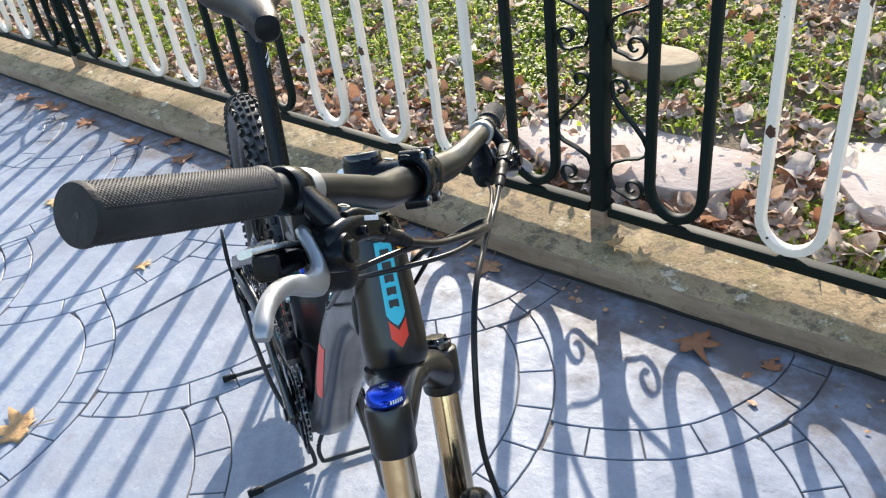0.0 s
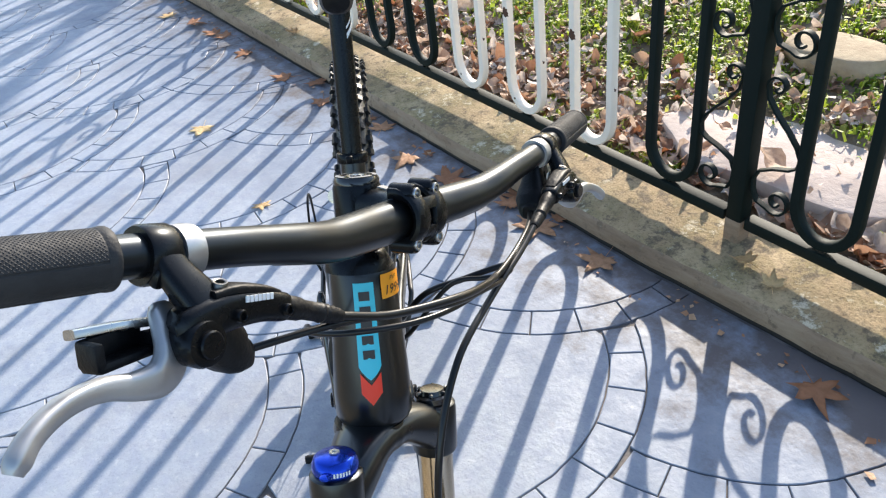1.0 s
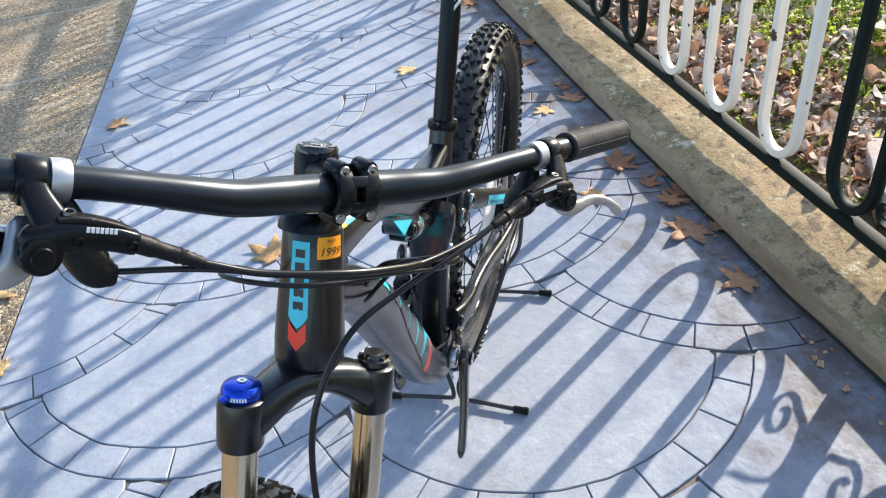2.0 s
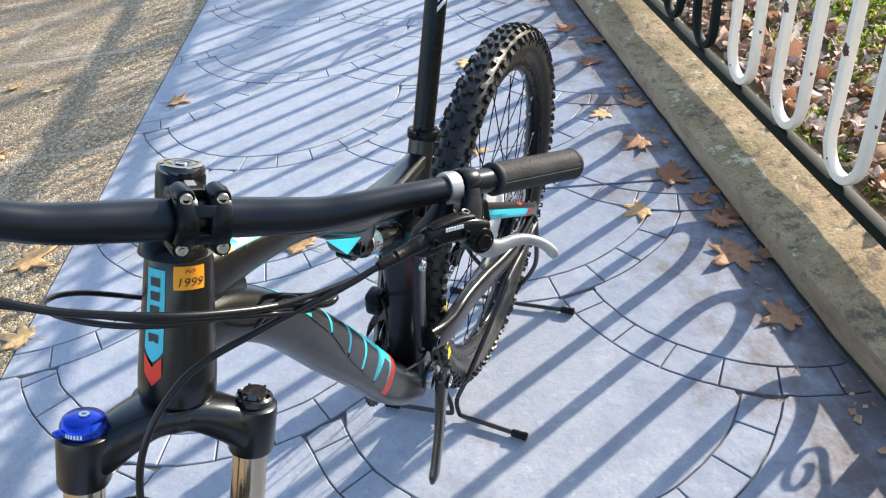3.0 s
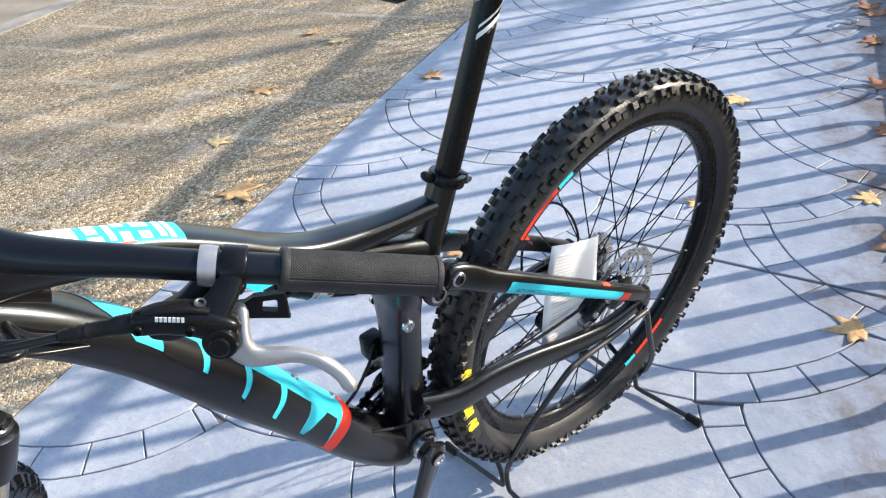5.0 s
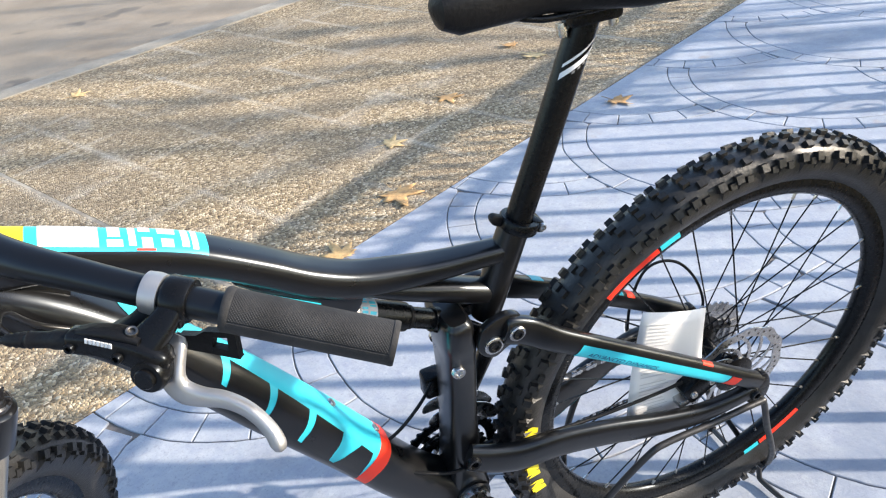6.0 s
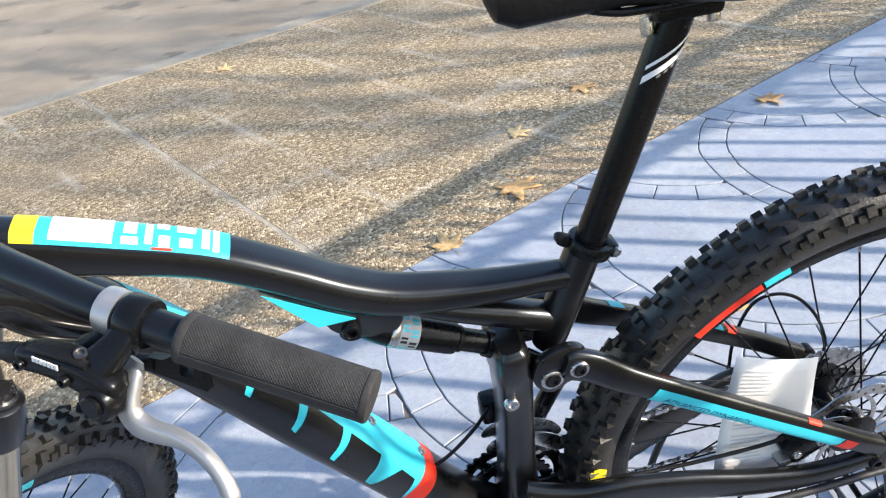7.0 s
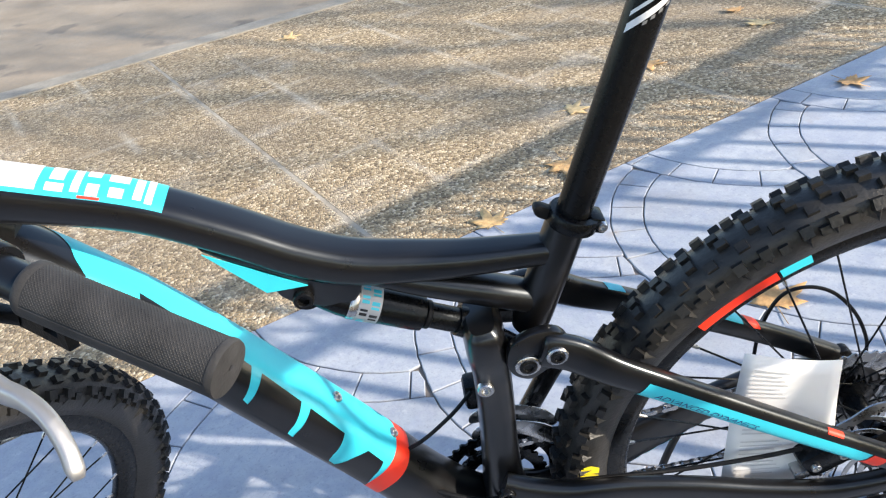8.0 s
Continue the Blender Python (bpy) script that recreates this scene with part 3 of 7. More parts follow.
def scroll_pts(side):
    """Scrolls beside a post: low curl, up along the post, out to the bar, back, top curl."""
    low = [(0.101 + r * math.cos(a), 0.240 + r * math.sin(a)) for r, a in [(0.011 + 0.029 * k / 20, math.pi * (1.6 + 2.0 - 2.6 * (k / 20))) for k in range(19)]]
    mid = [(0.044, 0.222), (0.031, 0.250), (0.029, 0.280), (0.041, 0.306), (0.080, 0.326), (0.120, 0.338), (0.138, 0.350), (0.142, 0.374), (0.128, 0.402), (0.100, 0.434), (0.066, 0.467), (0.040, 0.500), (0.034, 0.530)]
    top = [(0.060 + r * math.cos(a), 0.534 + r * math.sin(a)) for r, a in [(0.026 - 0.016 * k / 12, math.pi * (0.95 - 1.7 * k / 12)) for k in range(13)]]
    line = low + mid + top
    return [[(side * x, z + dz) for x, z in line] for dz in (0.0, 0.41, 0.82)]


def fence_post(s):
    e = empty("fence_post", STREET @ Matrix.Translation((s, FENCE_V, 0.08)), "dark green square iron post with scrolls cemented in the kerb", "fence post", "fence posts")
    bm = box(0.045, 0.045, 1.36, Matrix.Translation((0, 0, 0.730)), 0.004)
    part("shaft", bm, GREEN_PAINT, e)
    part("foot", box(0.047, 0.047, 0.085, Matrix.Translation((0, 0, 0.0275)), 0.004), KERB_FACE, e, "cement-smeared post foot")
    bm = lathe([(0.001, 1.40), (0.03, 1.41), (0.045, 1.43), (0.04, 1.46), (0.02, 1.49), (0.001, 1.50)], sides=20)
    part("finial", bm, GREEN_PAINT, e)
    for side in (-1, 1):
        for pts in scroll_pts(side):
            bm = bmesh.new()
            sweep(bm, [(x, 0, z - 0.08, 0.009, 0.0036) for x, z in pts], 8, (0, 1, 0), 4.0)
            part("scroll", bm, GREEN_PAINT, e)
    return e


def fence_panel(s_post):
    """The bay on the far side of a post."""
    s_mid = s_post - BAY / 2
    e = empty("iron_fence", STREET @ Matrix.Translation((s_mid, FENCE_V, 0)), "iron fence of white and dark green looped bars", "fence", "fence bays")
    # the two upper rails are unseen, set where their shadow band falls
    for z, h, d in ((RAIL_Z, 0.032, 0.036), (1.165, 0.030, 0.036), (1.388, 0.036, 0.06)):
        bm = box(BAY - 0.062, d, h, Matrix.Translation((0, 0, z)), 0.003)
        part("rail", bm, GREEN_PAINT, e, "dark green flat rail")
    # unseen interlaced rings, added to fill the shadow band between the upper rails
    ring = None
    for k in range(30):
        m = Matrix.Translation((BAY / 2 - 0.095 - 0.1053 * k, 0, 1.276))
        if ring is None:
            bm = bmesh.new()
            sweep(bm, [(0.096 * math.cos(a), 0, 0.096 * math.sin(a), 0.009, 0.007) for a in np.linspace(0, 2 * math.pi, 25)[:-1]], 6, (0, 1, 0), closed=True)
            ring = part("ring", bm, GREEN_PAINT, e)
            ring.matrix_local = m
        else:
            same(ring, "ring", e, m)
    kinds = "GWWWGGWWWG"
    masters = {}
    for k, c in enumerate(kinds):
        x = BAY / 2 - 0.2286 - PITCH * k
        mat, label = (WHITE_PAINT, "chipped white looped bar") if c == "W" else (GREEN_PAINT, "dark green looped bar")
        if c in masters:
            o = same(masters[c], "bar", e, Matrix.Translation((x, 0, 0)))
            o["label"] = label
        else:
            masters[c] = u_bar(label, mat, e)
            masters[c].location = (x, 0, 0)
    return e


def build_fence():
    for k in (-1, 0, 1, 2):
        fence_post(POST_S - BAY * k)
        fence_panel(POST_S - BAY * k)
    fence_post(POST_S - BAY * 3)


# ---- fallen leaves ----
def plane_leaf(bm, size, curl, seed, at):
    """A lobed, curled plane-tree leaf with its stalk."""
    r = random.Random(seed)
    tips = [(0.0, 1.0), (0.95, 0.83), (1.75, 0.66), (2.45, 0.40)]
    outline = []
    for sgn in (1, -1):
        half = []
        for i, (a, l) in enumerate(tips):
            l *= r.uniform(0.82, 1.12)
            a += r.uniform(-0.08, 0.08)
            half.append((a * sgn, l))
            if i < 3:
                half.append((a * sgn + sgn * 0.22, l * 0.68))
                half.append(((a + tips[i + 1][0]) / 2 * sgn, r.uniform(0.34, 0.46)))
                half.append((tips[i + 1][0] * sgn - sgn * 0.20, tips[i + 1][1] * 0.72))
        half.append((2.95 * sgn, 0.18))
        outline.append(half)
    ring = outline[0] + outline[1][::-1][:-1]
    ca, cb, tw = r.uniform(0.4, 1.0) * curl, r.uniform(-0.6, 0.9) * curl, r.uniform(-0.5, 0.5) * curl

    def bend(x, y):
        d = math.hypot(x, y)
        z = ca * x * x + cb * y * y + tw * x * y + 0.10 * curl * math.sin(5 * math.atan2(x, y)) * d
        return Vector((x * size, y * size, z * size))

    rings = []
    for f in (1.0, 0.62, 0.28):
        rings.append([bm.verts.new(at @ bend(math.sin(a) * l * f, math.cos(a) * l * f)) for a, l in ring])
    mid = bm.verts.new(at @ bend(0, 0))
    n = len(ring)
    for r0, r1 in zip(rings[:-1], rings[1:]):
        for k in range(n):
            bm.faces.new((r0[k], r0[(k + 1) % n], r1[(k + 1) % n], r1[k]))
    for k in range(n):
        bm.faces.new((rings[-1][k], rings[-1][(k + 1) % n], mid))


def fallen_leaf(s, v, size, z=0.0, curl=0.5, seed=0, label="dry brown plane leaf lying on the pavement"):
    r = random.Random(seed)
    bm = bmesh.new()
    plane_leaf(bm, size, curl, seed, Matrix())
    m = bpy.data.meshes.new("fallen_leaf")
    sweep(bm, [(0, -0.15 * size, 0.0, 0.0011), (0.05 * size, -0.5 * size, 0.002, 0.001), (0.10 * size, -0.8 * size, 0.003, 0.0009)], 5, (1, 0, 0))
    low = min(q.co.z for q in bm.verts)
    # shaded brown tone by the kerb, sunlit tan tone elsewhere
    ob = part("fallen_leaf", bm, DRY_LEAF if v > 0.62 and z < 0.05 else TAN_LEAF, None, label)
    sol = ob.modifiers.new("thickness", "SOLIDIFY")
    sol.thickness = 0.0006
    ob.matrix_world = STREET @ Matrix.Translation((s, v, z - low + 0.0005)) @ Matrix.Rotation(r.uniform(0, 6.28), 4, "Z")
    bpy.data.meshes.remove(m)
    return tagged(ob, category="leaf", group="fallen leaves")


LEAVES = [(-1.49, -1.70), (-1.01, -1.61), (-1.74, -1.03), (-0.72, -1.32), (-2.09, -1.63), (-1.92, 0.69), (-1.76, 0.76), (-1.56, 0.69), (-1.15, 0.73),
          (-0.87, 0.67), (-1.11, 0.61), (-0.65, 0.68), (-0.38, 0.73), (-0.24, 0.73), (0.02, 0.74), (-0.50, 0.55), (-2.69, 0.71), (-0.98, 0.14), (-1.72, 0.21),
          (-0.72, -3.47), (-0.34, -1.21), (-0.58, -0.46), (0.68, 0.73), (0.87, 0.75), (-2.14, -1.81), (-3.30, 0.61), (-3.03, 0.65), (-2.78, 0.69), (-2.37, 0.69), (-0.5, 0.72), (-0.54, 0.79), (-0.41, 0.79), (-0.22, 0.79), (-1.26, 0.75), (-1.3, 0.73), (-0.85, 0.74)]
LEAF_SIZE = {3: 0.085, 11: 0.075, 13: 0.08, 12: 0.055, 14: 0.062, 18: 0.06, 17: 0.035, 10: 0.05, 15: 0.055, 21: 0.075, 22: 0.062, 23: 0.03, 24: 0.05, 29: 0.042, 30: 0.028, 31: 0.048, 32: 0.038, 33: 0.03, 34: 0.028, 35: 0.025}


def build_leaves():
    for i, (s, v) in enumerate(LEAVES):
        on = "the aggregate strip" if v < -1.25 else "the stamped pavement"
        fallen_leaf(s, v, LEAF_SIZE.get(i, 0.062) * (1.38 if v > 0.5 else 1.4), 0.0, 0.16 + 0.22 * ((i * 7) % 5) / 4, 20 + i, ("dry orange-brown" if v > 0.62 else "dry golden tan") + " plane leaf lying on " + on)
    for i, (s, v, z) in enumerate([(0.36, 0.90, 0.079), (0.45, 0.885, 0.078), (-2.2, 0.90, 0.079)]):
        fallen_leaf(s, v, 0.05, z + 0.004, 0.8, 90 + i, "curled pale brown leaf on the kerb top")
    bm = bmesh.new()
    r = random.Random(3)
    for k in range(260):
        s, v = r.uniform(-5, 2.6), KERB_V - abs(r.gauss(0, 0.06)) - 0.025
        m = Matrix.Translation((s, v, 0.004)) @ Matrix.Rotation(r.uniform(0, 6.28), 4, "Z") @ Matrix.Rotation(r.uniform(-0.4, 0.4), 4, "X")
        x = 0.002 + 0.011 * r.random() ** 2
        bm.faces.new([bm.verts.new(m @ Vector(c)) for c in ((-x, -x * 0.6, 0), (x * 0.9, -x * 0.5, 0.001), (x, x * 0.5, 0.003), (-x * 0.4, x * 0.8, 0.001))])
    ob = part("leaf_crumbs", bm, CRUMB, None, "crumbled dry leaf scraps along the kerb", kind="stuff", smooth=False)
    tagged(ob, category="leaf litter").matrix_world = STREET


# ---- the garden's litter and plants ----
def build_litter():
    bm = bmesh.new()
    r = random.Random(11)
    for k in range(11000):
        s = r.uniform(-4.6, 1.7) if k < 7600 else r.choice((r.uniform(-9.0, -4.6), r.uniform(1.7, 5.2)))
        v = 1.12 + 2.9 * r.random() ** 1.5 if k % 7 else r.uniform(1.2, 7.0)
        lying = on_slab(s, v)
        if (lying and r.random() < 0.955) or (noise.noise((s * 1.1 + 3, v * 1.3, 1)) < -0.12 and r.random() < 0.75):
            continue
        m = (Matrix.Translation((s, v, max(garden_z(s, v), 0.156 if lying else 0.0) + r.uniform(0.004, 0.028))) @ Matrix.Rotation(r.uniform(0, 6.28), 4, "Z")
             @ Matrix.Rotation(r.gauss(0, 0.28), 4, "X") @ Matrix.Rotation(r.gauss(0, 0.28), 4, "Y"))
        z = 0.016 + 0.036 * r.random() ** 1.7 + (0.022 * r.random() if s > 0.1 and v < 1.5 else 0.0)
        c, fold, wide = r.uniform(0.1, 0.9), r.uniform(-0.5, 0.7), r.uniform(0.6, 1.0)
        pts, half = [], []
        for q in range(14):
            a = 2 * math.pi * q / 14
            l = z * (0.84 + 0.11 * math.cos(2 * a) + 0.10 * math.cos(3 * a + k)) * r.uniform(0.93, 1.06)
            x, y = math.cos(a) * l, math.sin(a) * l * wide
            for f, out in ((1.0, pts), (0.55, half)):
                out.append(bm.verts.new(m @ Vector((x * f, y * f, f * f * (c * x * x + fold * y * y + 0.25 * z * z * math.sin(3 * a + k)) / z))))
        mid = bm.verts.new(m @ Vector((0, 0, 0)))
        for q in range(14):
            w = (q + 1) % 14
            bm.faces.new((pts[q], pts[w], half[w], half[q]))
            bm.faces.new((half[q], half[w], mid))
    for k in range(9000):
        s, v = r.uniform(-4.6, 1.7), 1.11 + 2.6 * r.random() ** 1.5
        if on_slab(s, v) and r.random() < 0.93:
            continue
        m = (Matrix.Translation((s, v, max(garden_z(s, v), 0.150 if on_slab(s, v) else 0.0) + r.uniform(0.003, 0.03))) @ Matrix.Rotation(r.uniform(0, 6.28), 4, "Z")
             @ Matrix.Rotation(r.gauss(0, 0.5), 4, "X") @ Matrix.Rotation(r.gauss(0, 0.5), 4, "Y"))
        x, y = r.uniform(0.005, 0.018), r.uniform(0.003, 0.011)
        bm.faces.new([bm.verts.new(m @ Vector(c)) for c in ((-x, -y * 0.6, 0.002), (x * 0.7, -y, 0), (x, y * 0.4, 0.003), (-x * 0.3, y, 0))])
    ob = part("leaf_litter", bm, LITTER, None, "thick litter of dry brown leaves in the garden", kind="stuff")
    tagged(ob, category="leaf litter").matrix_world = STREET


def build_grass():
    bm = bmesh.new()
    r = random.Random(5)
    tufts = 0
    while tufts < 4600:
        s = r.uniform(-4.6, 1.7) if tufts < 3000 else r.uniform(-9.0, 5.2)
        v = 1.12 + (2.9 if tufts < 3000 else 5.5) * r.random() ** 1.25
        if on_slab(s, v) or noise.noise((s * 1.1 + 3, v * 1.3, 1)) > r.uniform(-0.12, 0.5):
            continue
        tufts += 1
        z = garden_z(s, v)
        spread = r.uniform(0.02, 0.055)
        for q in range(r.randint(12, 26)):
            a = r.uniform(0, 6.28)
            b = Vector((s + r.gauss(0, spread), v + r.gauss(0, spread), z))
            l, w = r.uniform(0.014, 0.040), r.uniform(0.003, 0.0068) * (1.9 if q % 7 == 0 else 1.0)
            d = Vector((math.cos(a), math.sin(a), 0))
            p = Vector((-d.y, d.x, 0)) * w
            lean = r.uniform(0.35, 1.25)
            m1 = b + d * l * lean * 0.35 + Vector((0, 0, l * 0.62))
            m2 = b + d * l * lean + Vector((0, 0, l * (1.0 - 0.35 * lean)))
            v0, v1, v2, v3, v4 = (bm.verts.new(c) for c in (b - p, b + p, m1 + p * 0.8, m1 - p * 0.8, m2))
            bm.faces.new((v0, v1, v2, v3))
            bm.faces.new((v3, v2, v4))
    ob = part("grass", bm, GRASS, None, "patchy green grass among the fallen leaves", kind="stuff", smooth=False)
    tagged(ob, category="grass").matrix_world = STREET


def garden_slab(name, pts, z, thick, label):
    bm = plate(blob_outline(pts, 4), thick, None, 0.008)
    ob = part(name, bm, SLAB, None, label)
    ob.matrix_world = STREET @ Matrix.Translation((0, 0, z))
    return tagged(ob, category="stone slab", group="garden slabs")


SLAB_A = [(-0.27, 1.31), (-0.14, 1.46), (0.08, 1.53), (0.20, 1.54), (0.48, 1.60), (0.57, 1.40), (0.53, 1.25), (0.40, 1.18), (0.19, 1.17), (-0.02, 1.15), (-0.16, 1.22)]
SLAB_B = [(0.66, 1.58), (0.74, 1.65), (0.90, 1.70), (1.20, 1.72), (1.26, 1.40), (0.95, 1.26), (0.79, 1.40)]


def on_slab(s, v):
    """Whether a place lies on one of the two slabs."""
    for poly in (SLAB_A, SLAB_B):
        inside = False
        for (x0, y0), (x1, y1) in zip(poly, poly[1:] + poly[:1]):
            if (y0 > v) != (y1 > v) and s < x0 + (v - y0) * (x1 - x0) / (y1 - y0):
                inside = not inside
        if inside:
            return True
    return False


def build_garden_stones():
    garden_slab("stone_slab", SLAB_A, 0.122, 0.05, "flat pinkish stone slab lying among leaves")
    garden_slab("stone_slab", SLAB_B, 0.146, 0.05, "flat grey-pink stone slab lying among leaves")
    bm = bmesh.new()
    bmesh.ops.create_icosphere(bm, subdivisions=4, radius=1.0)
    for q in bm.verts:
        q.co *= 1 + 0.16 * noise.noise(q.co * 1.6)
    for q in bm.verts:
        if q.co.z > 0.45:
            q.co.z = 0.45 + 0.12 * (q.co.z - 0.45)
    bm.transform(Matrix.Diagonal((0.19, 0.12, 0.085, 1)))
    ob = part("boulder", bm, ROCK, None, "flat-topped tan boulder half sunk in the garden")
    ob.matrix_world = STREET @ Matrix.Translation((-0.03, 1.88, 0.215))
    tagged(ob, category="rock")


def build_brush():
    """The dry undergrowth that closes the garden behind."""
    bm = bmesh.new()
    r = random.Random(21)
    for k in range(800):
        s, v = r.uniform(-8.5, 5.0), r.uniform(2.75, 4.9)
        z = garden_z(s, v)
        a = r.uniform(0, 6.28)
        l = r.uniform(0.25, 0.9)
        p = [(s, v, z)]
        d = np.array([math.cos(a) * r.uniform(0.3, 1.2), math.sin(a) * r.uniform(0.3, 1.2), r.uniform(0.2, 1.0)])
        d /= np.linalg.norm(d)
        for q in range(1, 5):
            d = d + np.array([r.gauss(0, 0.18), r.gauss(0, 0.18), r.gauss(-0.06, 0.12)])
            d /= np.linalg.norm(d)
            p.append(tuple(np.array(p[-1]) + d * l / 4))
        w = r.uniform(0.002, 0.006)
        sweep(bm, [(*c, w * (1 - 0.2 * i)) for i, c in enumerate(p)], 5, (0.3, 0.5, 0.8))
    ob = part("undergrowth", bm, TWIG, None, "tangle of dry brown twigs at the back of the garden", kind="stuff")
    tagged(ob, category="undergrowth").matrix_world = STREET


TWIG = leaf_material("dry_twig", (0.10, 0.07, 0.045), (0.18, 0.13, 0.085), (0.30, 0.24, 0.17))

def bare_tree(s, v, height, seed):
    """A bare plane tree standing in the garden, outside the view; it shades the street."""
    r = random.Random(seed)
    e = empty("plane_tree", STREET @ Matrix.Translation((s, v, garden_z(s, min(v, 8.0)) + 0.0)), "bare plane tree standing in the garden", "tree", "garden trees")
    trunk, limbs, leaves = bmesh.new(), bmesh.new(), bmesh.new()

    def grow(bm, p, d, length, radius, level):
        pts = [np.array(p)]
        d = np.array(d, float)
        n = 5
        for k in range(n):
            d = d + np.array([r.gauss(0, 0.10), r.gauss(0, 0.10), r.gauss(0.03, 0.06)])
            d /= np.linalg.norm(d)
            pts.append(pts[-1] + d * length / n)
        sweep(bm, [(*q, radius * (1 - 0.45 * k / n)) for k, q in enumerate(pts)], 8, (0.31, 0.2, 0.1))
        if level == 0:
            kids = 5
        elif level < 4:
            kids = r.randint(2, 4)
        else:
            if r.random() < 0.5:
                q = pts[-1]
                m = Matrix.Translation(q) @ Euler((r.uniform(0, 6), r.uniform(0, 6), r.uniform(0, 6))).to_matrix().to_4x4()
                x = r.uniform(0.05, 0.09)
                leaves.faces.new([leaves.verts.new(m @ Vector(c)) for c in ((-x, 0, 0), (-0.3 * x, -0.6 * x, 0), (x, 0, 0.02), (-0.3 * x, 0.6 * x, 0))])
            return
        for k in range(kids):
            a = 2 * math.pi * (k + r.random() * 0.6) / kids
            up = r.uniform(0.45, 1.0) if level == 0 else r.uniform(0.1, 0.9)
            nd = d * (0.9 if level else 0.5) + np.array([math.cos(a), math.sin(a), up]) * r.uniform(0.5, 0.8)
            nd /= np.linalg.norm(nd)
            q = pts[-1] if k < 2 else pts[r.randint(3, n)]
            grow(limbs, q, nd, length * r.uniform(0.55, 0.78), radius * r.uniform(0.45, 0.6), level + 1)

    grow(trunk, (0, 0, -0.2), (0.03, 0.02, 1), height * 0.42, 0.125, 0)
    part("trunk", trunk, BARK, e)
    part("limbs", limbs, BARK, e)
    part("crown", leaves, LITTER, e, "a few dry leaves left on the twigs", smooth=False)
    return e


BARK = leaf_material("plane_bark", (0.20, 0.17, 0.12), (0.30, 0.27, 0.20), (0.36, 0.33, 0.25))
bare_tree(-8.5, 6.5, 7.0, 4)
bare_tree(-11.5, 9.0, 9.0, 18)

concrete_edging()
kerb()
garden()
build_fence()
build_garden_stones()
build_litter()
build_grass()
build_brush()
build_leaves()

# ---- the mountain bike ----
class Tube:
    """A swept tube whose skin can carry patches: u runs 0 to 1 along it, a is the angle in degrees (0: left, 90: along t x left)."""

    def __init__(self, rows, ref=(0, 1, 0), power=2.0, n=10):
        self.rows = [np.array(r, float) for r in spline(rows, n)]
        self.ref, self.power = Vector(ref), power
        d = [0.0]
        for p, q in zip(self.rows[:-1], self.rows[1:]):
            d.append(d[-1] + float(np.linalg.norm(q[:3] - p[:3])))
        self.at = np.array(d) / d[-1]
        self.length = d[-1]

    def row(self, u):
        u = min(1.0, max(0.0, u))
        i = min(len(self.rows) - 2, max(0, int(np.searchsorted(self.at, u) - 1)))
        f = (u - self.at[i]) / max(1e-9, self.at[i + 1] - self.at[i])
        return self.rows[i] * (1 - f) + self.rows[i + 1] * f, Vector(self.rows[i + 1][:3] - self.rows[i][:3]).normalized()

    def point(self, u, a, off=0.0):
        r, t = self.row(u)
        w = (self.ref - t * self.ref.dot(t)).normalized()
        d = t.cross(w)
        c, s = math.cos(radians(a)), math.sin(radians(a))
        e = 2.0 / self.power
        c, s = math.copysign(abs(c) ** e, c), math.copysign(abs(s) ** e, s)
        return Vector(r[:3]) + w * ((r[3] + off) * c) + d * ((r[4] + off) * s)

    def body(self, sides=28, cap=True):
        bm = bmesh.new()
        sweep(bm, self.rows, sides, self.ref, self.power, cap=cap)
        return bm

    def patch(self, corners, off=0.0006, nu=10, na=8, bm=None):
        """A patch on the skin between four corners (u, angle)."""
        bm = bm or bmesh.new()
        (u0, a0), (u1, a1), (u2, a2), (u3, a3) = corners
        g = []
        for i in range(nu + 1):
            x = i / nu
            g.append([])
            for j in range(na + 1):
                y = j / na
                u = (u0 * (1 - x) + u1 * x) * (1 - y) + (u3 * (1 - x) + u2 * x) * y
                a = (a0 * (1 - x) + a1 * x) * (1 - y) + (a3 * (1 - x) + a2 * x) * y
                g[-1].append(bm.verts.new(self.point(u, a, off)))
        for i in range(nu):
            for j in range(na):
                bm.faces.new((g[i][j], g[i + 1][j], g[i + 1][j + 1], g[i][j + 1]))
        return bm


def bolt(parent, p, direction, r=0.0075, mat=None, name="bolt", h=0.003, m=None):
    """A socket-head bolt."""
    prof = [(0.0, -0.002), (r, -0.002), (r, h * 0.7), (r * 0.9, h), (r * 0.62, h), (r * 0.55, h * 0.9), (r * 0.52, h * 0.2), (0.0, h * 0.2)]
    mm = along(p, Vector(p) + Vector(direction))
    if m is not None:
        mm = m @ mm
    return part(name, lathe(prof, mm, 18), mat or DARK_STEEL, parent)


bike = empty("mountain_bike", BIKE, "matt black full-suspension mountain bike with cyan and red decals", "bicycle")
HUB_R = Vector((-0.018, 0, 0.428))
HUB_F = Vector((0.050, 0, -0.735))                      # in the fork's axes
BB = Vector((0.412, 0, 0.385))


def part_empty(name, parent, label="", m=None):
    e = new(name)
    e.empty_display_size = 0.03
    e.parent = parent
    if m is not None:
        e.matrix_local = m
    return tagged(e, label)


